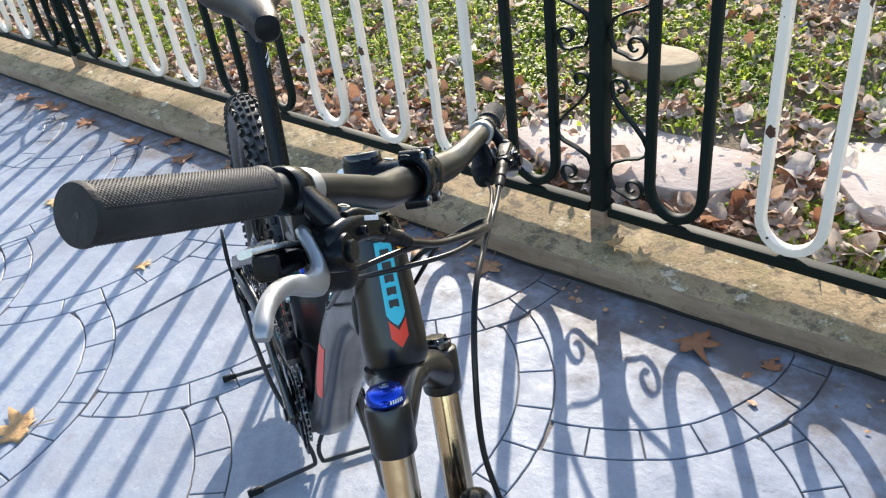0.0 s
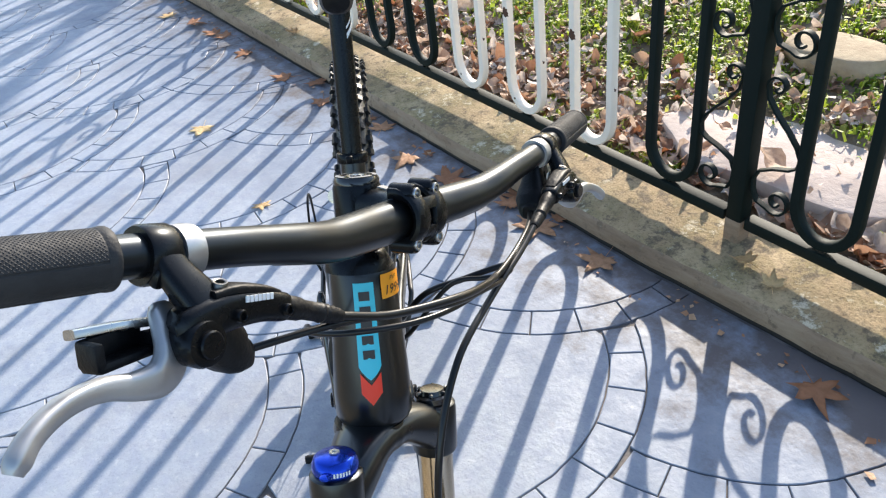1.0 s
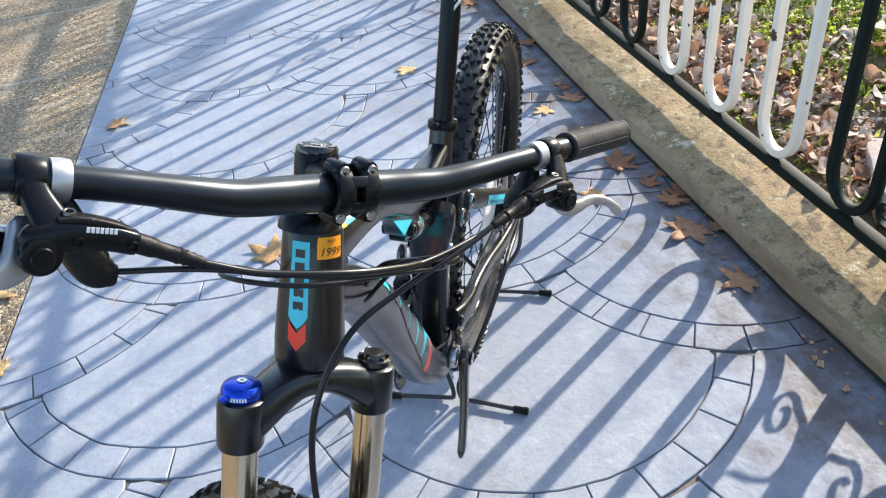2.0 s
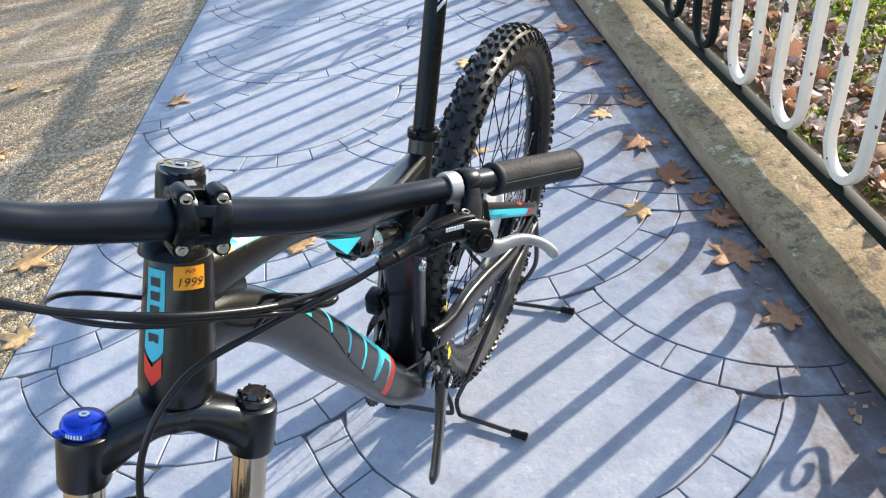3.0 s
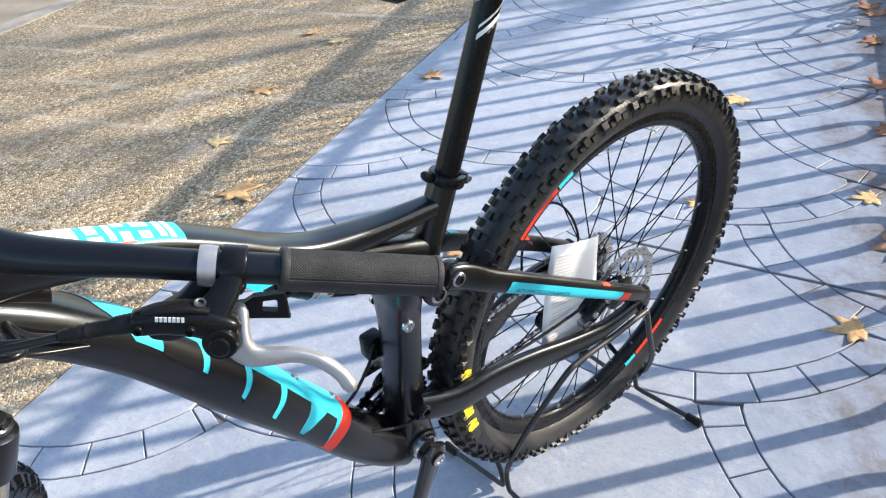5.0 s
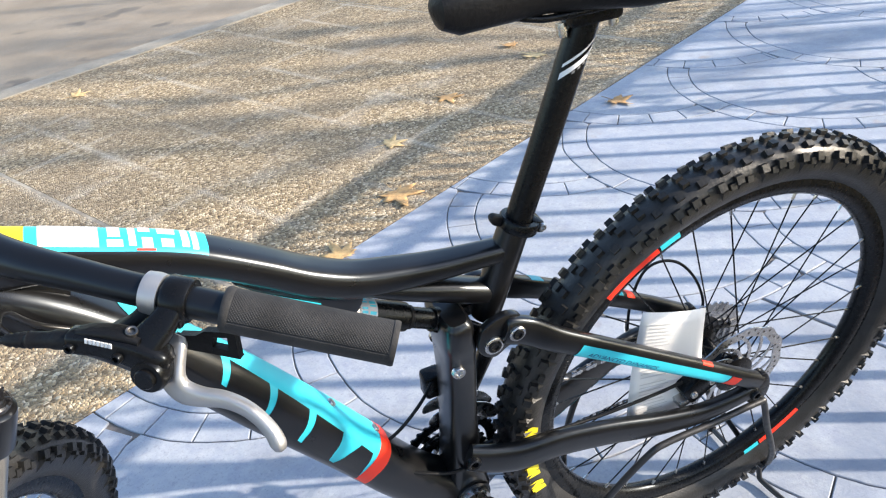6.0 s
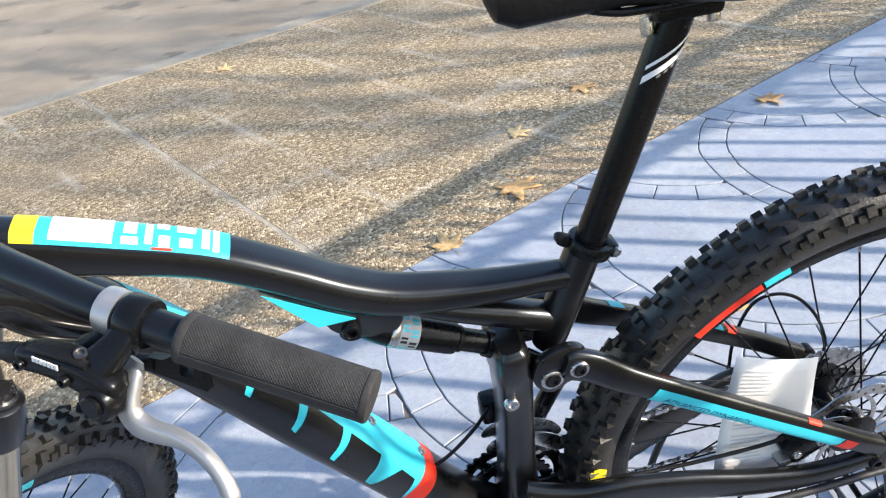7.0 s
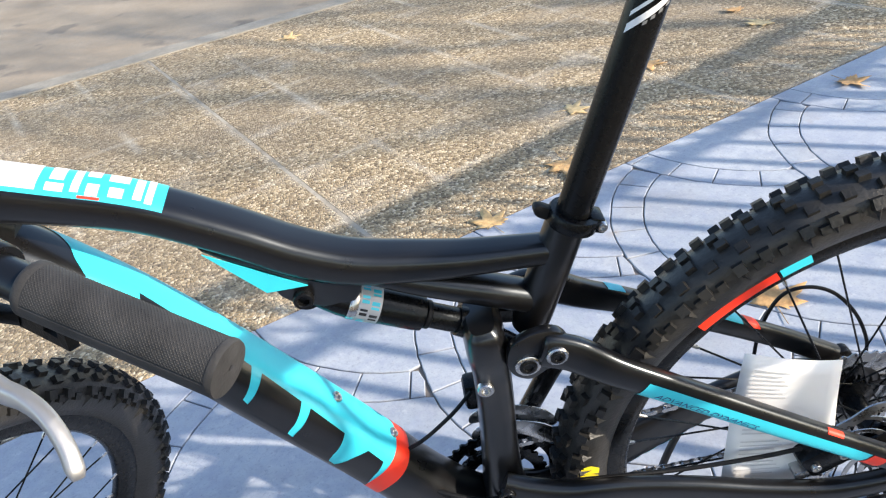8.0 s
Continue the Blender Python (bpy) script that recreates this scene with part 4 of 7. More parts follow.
# frame tubes: rows of x, y, z, half width, half depth
TOP = Tube([(0.838, 0, 0.935, 0.021, 0.030), (0.790, 0, 0.925, 0.022, 0.023), (0.735, 0, 0.908, 0.022, 0.0190), (0.690, 0, 0.892, 0.022, 0.0175), (0.655, 0, 0.875, 0.022, 0.0170),
            (0.605, 0, 0.843, 0.022, 0.0172), (0.565, 0, 0.815, 0.022, 0.0180), (0.520, 0, 0.793, 0.021, 0.0178), (0.470, 0, 0.782, 0.020, 0.0160), (0.420, 0, 0.7745, 0.018, 0.0138),
            (0.370, 0, 0.770, 0.016, 0.0125), (0.335, 0, 0.767, 0.015, 0.012)], power=3.1)
DOWN = Tube([(0.868, 0, 0.902, 0.026, 0.032), (0.825, 0, 0.886, 0.028, 0.028), (0.778, 0, 0.849, 0.030, 0.0275), (0.729, 0, 0.794, 0.031, 0.0290), (0.6875, 0, 0.7365, 0.032, 0.0315),
             (0.640, 0, 0.665, 0.032, 0.034), (0.590, 0, 0.590, 0.032, 0.034), (0.548, 0, 0.525, 0.031, 0.034), (0.505, 0, 0.457, 0.032, 0.034), (0.460, 0, 0.402, 0.034, 0.034), (0.425, 0, 0.375, 0.036, 0.036)], power=2.7)
SEAT = Tube([(0.325, 0, 0.800, 0.0185, 0.0185), (0.3385, 0, 0.762, 0.019, 0.019), (0.3528, 0, 0.722, 0.0190, 0.0190), (0.3640, 0, 0.690, 0.0185, 0.0185), (0.3690, 0, 0.676, 0.0165, 0.0165)])
BRACE = Tube([(0.505, 0, 0.776, 0.013, 0.010), (0.460, 0, 0.756, 0.016, 0.013), (0.408, 0, 0.734, 0.017, 0.0145), (0.355, 0, 0.710, 0.016, 0.015)], power=2.5)
STRUT = Tube([(0.416, 0, 0.711, 0.037, 0.0130), (0.415, 0, 0.700, 0.042, 0.0185), (0.413, 0, 0.672, 0.041, 0.0210), (0.4115, 0, 0.640, 0.035, 0.0195), (0.4110, 0, 0.585, 0.031, 0.0190), (0.4125, 0, 0.520, 0.031, 0.0195),
              (0.413, 0, 0.440, 0.033, 0.0235), (0.412, 0, 0.385, 0.034, 0.032)], power=4.0)
POST = Tube([(0.322, 0, 0.800, 0.0155, 0.0155), (0.288, 0, 0.898, 0.0155, 0.0155), (0.252, 0, 1.004, 0.0155, 0.0155), (0.245, 0, 1.024, 0.0155, 0.0155)])


def patches(name, tube, specs, mat, parent, label="", off=0.0006):
    for c in specs:
        du, da = max(q[0] for q in c) - min(q[0] for q in c), max(q[1] for q in c) - min(q[1] for q in c)
        ob = part(name, tube.patch(c, off, max(4, int(du * 90)), max(4, int(da / 7))), mat, parent, label)
    return ob


def quad(u0, u1, a0, a1):
    return ((u0, a0), (u1, a0), (u1, a1), (u0, a1))


def word_mesh(words, size, shear=0.0):
    """The flat mesh of a line of writing, starting at the origin or centred."""
    cu = bpy.data.curves.new("tmp", "FONT")
    cu.body, cu.size, cu.shear, cu.align_x = words, size, shear, "CENTER"
    cu.resolution_u = 3
    ob = new("tmp", cu)
    me = bpy.data.meshes.new_from_object(ob.evaluated_get(bpy.context.evaluated_depsgraph_get()))
    bm = bmesh.new()
    bm.from_mesh(me)
    bpy.data.objects.remove(ob)
    bpy.data.meshes.remove(me)
    return bm


def build_frame():
    top = part("top_tube", TOP.body(56), PAINT, bike)
    # safety sticker: white and red boxes on cyan, yellow front
    patches("sticker", TOP, [quad(0.068, 0.352, -150, -38)], CYAN, top, "cyan maintenance sticker with white panels")
    patches("sticker_front", TOP, [quad(0.052, 0.082, -150, -38)], YELLOW, top, "yellow end of the sticker", 0.0009)
    patches("sticker_panel", TOP, [quad(0.100, 0.185, -128, -52), quad(0.199, 0.218, -124, -86), quad(0.197, 0.221, -78, -54), quad(0.230, 0.241, -116, -58), quad(0.246, 0.264, -126, -96), quad(0.250, 0.266, -86, -52),
                                   quad(0.275, 0.302, -118, -92), quad(0.279, 0.298, -84, -56), quad(0.311, 0.322, -112, -60), quad(0.327, 0.336, -120, -54)], WHITE_INK, top, "white panels with tiny print", 0.0011)
    patches("sticker_mark", TOP, [quad(0.241, 0.270, -138, -128), quad(0.241, 0.270, -49, -41)], RED, top, "red marks", 0.0013)
    patches("small_print", TOP, [quad(0.106 + 0.011 * k, 0.1125 + 0.011 * k, -118, -60) for k in range(7)], PALE_INK, top, "row of tiny grey print", 0.0014)
    patches("gusset_decal", TOP, [((0.43, 44), (0.62, 50), (0.62, 62), (0.43, 50))], CYAN, top, "thin cyan flash")
    down = part("down_tube", DOWN.body(56), PAINT, bike)
    def base_a(u):
        return -22 + 118 * (u - 0.27)

    patches("name_panel", DOWN, [((0.130, -150), (0.705, -150), (0.727, base_a(0.72)), (0.235, base_a(0.235)))], CYAN, down, "cyan panel under large black lettering shapes")
    patches("name_end", DOWN, [((0.703, -150), (0.730, -150), (0.757, 40), (0.725, 40))], RED, down, "red band below the lettering", 0.0009)
    # the name as five plain slanted blocks
    shapes = []
    for k, (u0, u1) in enumerate(((0.262, 0.342), (0.352, 0.440), (0.450, 0.532), (0.542, 0.620), (0.628, 0.708))):
        def at(x, h, u0=u0, u1=u1):
            u = u0 + (u1 - u0) * x + 0.020 * (1 - h)
            return (u, base_a(u) + 4 - 60 * h)
        shapes.append((at(0.50 if k == 4 else 0.04, 0.98), at(0.94, 0.98), at(1.0, 0.0), at(0.0, 0.0)))
    patches("lettering_block", DOWN, shapes, PAINT, down, "black lettering block", 0.0010)
    patches("head_flash", DOWN, [((0.24, -84), (0.30, -86), (0.26, -50), (0.20, -58))], CYAN, down, "cyan flash near the head tube", 0.0009)
    # decals of the right side
    patches("side_decal", DOWN, [((0.34, 168), (0.62, 150), (0.66, 178), (0.40, 196))], RED, down, "red graphic")
    for u in (0.585, 0.705):
        bolt(down, DOWN.point(u, -90, 0.0), DOWN.point(u, -90, 0.02) - DOWN.point(u, -90), 0.006, STEEL, "bottle_bolt")
    part("seat_tube", SEAT.body(24), PAINT, bike)
    part("brace_tube", BRACE.body(20), PAINT, bike)
    strut = part("seat_strut", STRUT.body(28), PAINT, bike)
    for y in (1, -1):
        bolt(strut, (0.421, 0.0345 * y, 0.635), (0, y, 0), 0.0085, STEEL, h=0.004)
    # shock mount under the top tube
    def slot(y):
        return Matrix.Translation((0, y, 0)) @ Matrix.Rotation(math.pi / 2, 4, "X")
    mount = plate(blob_outline([(0.640, 0.846), (0.598, 0.806), (0.586, 0.778), (0.568, 0.764), (0.540, 0.756), (0.520, 0.762), (0.515, 0.795), (0.560, 0.818)], 4), 0.030, slot(0), 0.003)
    mount = part("shock_mount", mount, PAINT, bike)
    tri = plate([(0.637, 0.839), (0.560, 0.787), (0.596, 0.787)], 0.0012, slot(0.0158), 0)
    part("mount_decal", tri, CYAN, mount, "cyan triangle decal")
    bolt(mount, (0.567, 0.016, 0.774), (0, 1, 0), 0.0095, BLACK_METAL, h=0.006)
    bolt(mount, (0.567, -0.016, 0.774), (0, -1, 0), 0.0095, BLACK_METAL, h=0.006)
    # head tube (along the steering axis)
    prof = [(0.0, -0.205), (0.030, -0.205), (0.0325, -0.200), (0.0325, -0.180), (0.0310, -0.150), (0.0285, -0.110), (0.0272, -0.078), (0.0260, -0.073), (0.0, -0.073)]
    base = Matrix.Translation(HEAD) @ Matrix.Rotation(-TILT, 4, "Y")
    head = part("head_tube", lathe(prof, base, 40), PAINT, bike)

    def head_patch(zs, mat, name, label, off=0.0007, mid=0.0):
        bm = bmesh.new()
        rows = []
        for z, half_l, half_r in zs:
            r = float(np.interp(z, [-0.205, -0.180, -0.150, -0.110, -0.078], [0.0325, 0.0325, 0.0310, 0.0285, 0.0272])) + off
            rows.append([bm.verts.new(base @ Vector((r * math.cos(a), r * math.sin(a), z))) for a in np.linspace(mid - half_r, mid + half_l, 9)])
        for r0, r1 in zip(rows[:-1], rows[1:]):
            for k in range(8):
                bm.faces.new((r0[k], r0[k + 1], r1[k + 1], r1[k]))
        return part(name, bm, mat, head, label)

    head_patch([(z, 0.29, 0.29) for z in np.linspace(-0.081, -0.150, 8)] + [(-0.154, 0.22, 0.22), (-0.158, 0.12, 0.12), (-0.161, 0.01, 0.01)], CYAN, "head_badge", "cyan head badge strip")
    bm = bmesh.new()
    for sgn in (1, -1):
        g = []
        for i in range(6):
            a = sgn * 0.26 * i / 5
            top_z = -0.1655 + 0.0105 * i / 5
            g.append([bm.verts.new(base @ Vector((0.0328 * math.cos(a), 0.0328 * math.sin(a), top_z - 0.0175 * j / 4))) for j in range(5)])
        for i in range(5):
            for j in range(4):
                bm.faces.new((g[i][j], g[i + 1][j], g[i + 1][j + 1], g[i][j + 1]))
    part("head_arrow", bm, RED, head, "red chevron under the head badge")
    # lettering shapes on the badge: plain bars
    for k, z in enumerate((-0.092, -0.104, -0.116, -0.128, -0.140)):
        bm = bmesh.new()
        r = float(np.interp(z, [-0.205, -0.180, -0.150, -0.110, -0.078], [0.0325, 0.0325, 0.0310, 0.0285, 0.0272])) + 0.0012
        for a0, a1, z0, z1 in ((-0.15, 0.15, 0.0040, -0.0035),):
            bm.faces.new([bm.verts.new(base @ Vector((r * math.cos(a), r * math.sin(a), z + q))) for a, q in ((a0, z0), (a1, z0), (a1, z1), (a0, z1))])
        part("badge_bar", bm, INK, head)
    # price sticker on the upper head tube
    head_patch([(-0.0765, 0.44, 0.43), (-0.083, 0.45, 0.44), (-0.090, 0.45, 0.44), (-0.0965, 0.44, 0.43)], ORANGE, "price_sticker", "orange price sticker with handwriting", 0.0010, 0.95)
    for words, z, size in (("PVP", -0.0825, 0.0050), ("1999", -0.0935, 0.0108)):
        bm = word_mesh(words, size, 0.2)
        bmesh.ops.subdivide_edges(bm, edges=[e for e in bm.edges if e.calc_length() > 0.002], cuts=1)
        r = 0.0292
        for q in bm.verts:
            a = 0.95 + q.co.x / r
            q.co = base @ Vector((r * math.cos(a), r * math.sin(a), z + q.co.y))
        part("price_writing", bm, INK, head, "handwritten price", smooth=False)
    # gusset between the two tubes behind the head
    rows = [(0.852, 0, 0.912, 0.016, 0.05), (0.810, 0, 0.892, 0.015, 0.036), (0.776, 0, 0.878, 0.010, 0.018)]
    bm = bmesh.new()
    sweep(bm, spline(rows, 5), 16, (0, 1, 0), 2.5)
    part("head_gusset", bm, PAINT, bike)
    # bottom bracket shell
    bm = lathe([(0.0, -0.037), (0.025, -0.037), (0.0255, -0.034), (0.0255, 0.034), (0.025, 0.037), (0.0, 0.037)], along(BB - Vector((0, 0, 0)), BB + Vector((0, 1, 0))), 32)
    shell = part("bottom_bracket", bm, PAINT, bike)
    for y in (1, -1):
        bm = lathe([(0.0, 0.037), (0.022, 0.037), (0.0225, 0.040), (0.0205, 0.047), (0.014, 0.048), (0.0, 0.048)], along(BB, BB + Vector((0, y, 0))), 28)
        part("bearing_cup", bm, STEEL, shell, "bright bearing cup")


def build_seat():
    clamp_m = along((0.322, 0, 0.795), (0.288, 0, 0.893))
    bm = lathe([(0.0165, -0.004), (0.0225, -0.004), (0.0235, -0.002), (0.0235, 0.008), (0.0225, 0.010), (0.0162, 0.0105)], clamp_m, 32, closed=True)
    clamp = part("seat_clamp", bm, BLACK_METAL, bike)
    part("clamp_lever", plate(blob_outline([(0.334, 0.806), (0.342, 0.812), (0.350, 0.816), (0.355, 0.814), (0.354, 0.806), (0.346, 0.800), (0.336, 0.798)], 4), 0.010, Matrix.Translation((0, -0.004, 0)) @ Matrix.Rotation(math.pi / 2, 4, "X"), 0.002), BLACK_PLASTIC, clamp)
    for z in (0.005, -0.005):
        part("clamp_ear", box(0.014, 0.022, 0.0055, Matrix.Translation((0.3020, 0.002, 0.7925 + z)) @ Matrix.Rotation(-0.32, 4, "Y"), 0.002), BLACK_METAL, clamp)
    part("clamp_nut", lathe([(0.0, -0.012), (0.0048, -0.012), (0.0050, 0.011), (0.0040, 0.013), (0.0026, 0.013), (0.0024, 0.010), (0.0, 0.010)], along((0.2985, 0.004, 0.7925), (0.2985, 0.03, 0.7925)), 18), STEEL, clamp, "steel barrel nut")
    post = part("seatpost", POST.body(32), BLACK_METAL, bike)
    # slanted white stripes
    bm = bmesh.new()
    for u0, w in ((0.735, 0.030), (0.79, 0.016)):
        g = []
        for k in range(19):
            a = -60 + 150 * k / 18
            g.append([bm.verts.new(POST.point(u + (a + 60) / 150 * -0.0 + 0.21 * (1 - (a + 60) / 150) * -1 + 0.19, a, 0.0006)) for u in (u0, u0 + w)])
        for a, b in zip(g[:-1], g[1:]):
            bm.faces.new((a[0], b[0], b[1], a[1]))
    part("post_stripe", bm, WHITE_INK, post, "slanted white stripes")
    bm = bmesh.new()
    for k in range(6):
        a = -20 + 16 * k
        c = 0.72 + 0.19 - 0.21 * (1 - (a + 60) / 150)
        POST.patch(((c, a), (c + 0.013, a), (c + 0.022, a + 10), (c + 0.009, a + 10)), 0.0007, 3, 3, bm)
    part("post_print", bm, GREY_INK, post, "small print as bars")
    bm = box(0.060, 0.040, 0.020, Matrix.Translation((0.243, 0, 1.028)), 0.006)
    join(bm, box(0.050, 0.046, 0.012, Matrix.Translation((0.243, 0, 1.044)), 0.004))
    head = part("post_head", bm, BLACK_METAL, post)
    bolt(head, (0.214, 0, 1.018), (0, 0.3, -1), 0.006, STEEL, h=0.012)
    bolt(head, (0.273, 0, 1.018), (0, 0.3, -1), 0.006, STEEL, h=0.012)
    saddle = part_empty("saddle", bike)
    # saddle body: sections from nose to tail (x, half width, z of edge, z of crown)
    sec = [(0.408, 0.006, 1.056, 1.066), (0.402, 0.017, 1.042, 1.076), (0.385, 0.0215, 1.034, 1.081), (0.350, 0.0235, 1.035, 1.083), (0.300, 0.028, 1.037, 1.082), (0.255, 0.039, 1.034, 1.080),
           (0.210, 0.056, 1.030, 1.080), (0.170, 0.068, 1.031, 1.083), (0.140, 0.071, 1.036, 1.086), (0.118, 0.062, 1.050, 1.086), (0.108, 0.037, 1.060, 1.082)]
    bm = bmesh.new()
    rings = []
    for x, w, z0, z1 in sec:
        ring = []
        for k in range(20):
            a = 2 * math.pi * k / 20
            c, s = math.cos(a), math.sin(a)
            zz = (z0 + z1) / 2 + (z1 - z0) / 2 * math.copysign(abs(s) ** 0.8, s)
            ring.append(bm.verts.new((x, w * math.copysign(abs(c) ** 0.75, c), zz)))
        rings.append(ring)
    for r0, r1 in zip(rings[:-1], rings[1:]):
        for k in range(20):
            bm.faces.new((r0[k], r0[(k + 1) % 20], r1[(k + 1) % 20], r1[k]))
    bm.faces.new(rings[0])
    bm.faces.new(rings[-1])
    part("saddle_cover", bm, BLACK_PLASTIC, saddle, "black synthetic saddle cover")
    for y in (1, -1):
        part("saddle_rail", tube([(0.355, 0.010 * y, 1.050), (0.315, 0.016 * y, 1.038), (0.285, 0.021 * y, 1.036), (0.205, 0.022 * y, 1.037), (0.165, 0.030 * y, 1.048), (0.145, 0.036 * y, 1.060)], 0.0037), BLACK_METAL, saddle)


def build_suspension():
    shock = part_empty("rear_shock", bike, "black air shock with a pale and cyan label")
    a, b = Vector((0.566, 0, 0.768)), Vector((0.405, 0, 0.683))
    m = along(a, b)
    part("shock_eye", lathe([(0.006, -0.011), (0.013, -0.011), (0.013, 0.011), (0.006, 0.011)], along(a - Vector((0, 0, 0)), a + Vector((0, 1, 0))), 24, closed=True), BLACK_METAL, shock)
    can = part("air_can", lathe([(0.0, 0.006), (0.012, 0.008), (0.0165, 0.030), (0.0175, 0.040), (0.0175, 0.104), (0.0168, 0.110), (0.0, 0.111)], m, 36), BLACK_METAL, shock)
    part("can_label", lathe([(0.0179, 0.046), (0.0181, 0.047), (0.0181, 0.066), (0.0179, 0.067)], m, 36), PALE_INK, can, "pale label on the air can")
    for k in range(9):
        w = 0.0184
        bm = bmesh.new()
        for q, (z0, z1) in enumerate(((0.048, 0.055), (0.0575, 0.065))):
            a0 = 0.7 * k + (0.25 if q else 0.0)
            bm.faces.new([bm.verts.new((w * math.cos(t), w * math.sin(t), z)) for t, z in ((a0, z0), (a0 + 0.4, z0), (a0 + 0.4, z1), (a0, z1))])
        part("label_patch", bm, (CYAN, INK, CYAN)[k % 3], can, at=m, smooth=False)
    part("can_ring", lathe([(0.0177, 0.038), (0.0184, 0.039), (0.0184, 0.045), (0.0177, 0.046)], m, 36), STEEL, can, "pale metal ring")
    part("sleeve", lathe([(0.0, 0.108), (0.0125, 0.109), (0.0125, 0.150), (0.0115, 0.153), (0.0, 0.153)], m, 32), BLACK_METAL, shock)
    part("sleeve_ring", lathe([(0.0128, 0.112), (0.0140, 0.113), (0.0140, 0.117), (0.0128, 0.118)], m, 32), BLACK_PLASTIC, shock)
    part("rebound_knob", lathe([(0.0, 0.0), (0.007, 0.0), (0.0075, 0.002), (0.0075, 0.009), (0.006, 0.011), (0.0, 0.011)], along((0.548, -0.012, 0.752), (0.535, -0.02, 0.722)), 18), RED, shock, "red rebound knob")
    part("lock_lever", box(0.030, 0.010, 0.014, Matrix.Translation((0.55, -0.022, 0.765)), 0.003), BLUE_ANOD, shock, "blue lockout lever")
    # yoke from the shock to the rocker
    yoke = bmesh.new()
    for y in (1, -1):
        sweep(yoke, spline([(0.420, 0.010 * y, 0.692, 0.006, 0.012), (0.400, 0.018 * y, 0.683, 0.006, 0.012), (0.380, 0.026 * y, 0.672, 0.006, 0.011), (0.360, 0.028 * y, 0.668, 0.005, 0.009)], 5), 14, (0, 1, 0), 3.0)
    join(yoke, lathe([(0.0, 0.145), (0.015, 0.146), (0.016, 0.156), (0.012, 0.170), (0.0, 0.171)], m, 24))
    part("shock_yoke", yoke, BLACK_METAL, bike)
    rocker = part_empty("rocker_link", bike)
    for y in (1, -1):
        mm = Matrix.Translation((0, 0.041 * y, 0)) @ Matrix.Rotation(math.pi / 2, 4, "X")
        out = blob_outline([(0.398, 0.680), (0.393, 0.697), (0.382, 0.705), (0.371, 0.709), (0.358, 0.710), (0.346, 0.705), (0.339, 0.693), (0.339, 0.676), (0.348, 0.663), (0.361, 0.659), (0.376, 0.650), (0.390, 0.656), (0.397, 0.667)], 4)
        arm = part("rocker_arm", plate(out, 0.011, mm, 0.0025), PAINT, rocker)
        bolt(arm, (0.379, 0.0465 * y, 0.6715), (0, y, 0), 0.0125, STEEL, h=0.0035)
        bolt(arm, (0.3525, 0.0545 * y, 0.6860), (0, y, 0), 0.0105, STEEL, h=0.0035)
        bolt(arm, (0.379, 0.0495 * y, 0.6715), (0, y, 0), 0.0085, BLACK_METAL, "bolt_core", h=0.002)
        bolt(arm, (0.3525, 0.0575 * y, 0.6860), (0, y, 0), 0.007, BLACK_METAL, "bolt_core", h=0.002)
    for y in (1, -1):
        st = Tube([(0.366, 0.046 * y, 0.689, 0.0070, 0.0130), (0.360, 0.046 * y, 0.687, 0.0085, 0.0190), (0.335, 0.049 * y, 0.677, 0.009, 0.0188), (0.300, 0.055 * y, 0.653, 0.009, 0.0170), (0.250, 0.062 * y, 0.624, 0.009, 0.0155), (0.160, 0.072 * y, 0.568, 0.009, 0.0145),
                   (0.060, 0.080 * y, 0.504, 0.009, 0.0135), (0.010, 0.082 * y, 0.470, 0.010, 0.0135), (-0.025, 0.082 * y, 0.446, 0.010, 0.0140)], power=3.0)
        stay = part("seatstay", st.body(22), PAINT, bike)
        if y > 0:
            patches("stay_panel", st, [((0.23, 62), (0.24, -8), (0.835, -8), (0.81, 62))], CYAN, stay, "cyan panel with dark lettering bars")
            patches("stay_tip", st, [((0.815, 60), (0.84, -8), (0.885, -8), (0.865, 60))], RED, stay, "red tip")
            patches("stay_mark", st, [quad(0.69, 0.735, -86, -40)], RED, stay, "small red mark")
            bm = word_mesh("ADVANCED DYNAMICS", 1.0)
            lo, hi = min(q.co.x for q in bm.verts), max(q.co.x for q in bm.verts)
            for q in bm.verts:
                h = q.co.y / 0.70
                u = 0.268 + 0.255 * (q.co.x - lo) / (hi - lo) + 0.006 * h
                q.co = st.point(u, 32 - 24 * h, 0.0010)
            part("stay_print", bm, BLUE_INK, stay, "dark blue capital lettering", smooth=False)
        else:
            patches("stay_panel", st, [((0.20, 250), (0.21, 300), (0.26, 300), (0.25, 250))], CYAN, stay, "cyan panel")
            patches("stay_tip", st, [((0.63, 245), (0.65, 330), (0.69, 330), (0.67, 245))], RED, stay, "red chevron on the right stay")
            patches("stay_ink", st, [((0.55, 250), (0.61, 250), (0.63, 325), (0.56, 325))], CYAN, stay, "cyan mark")
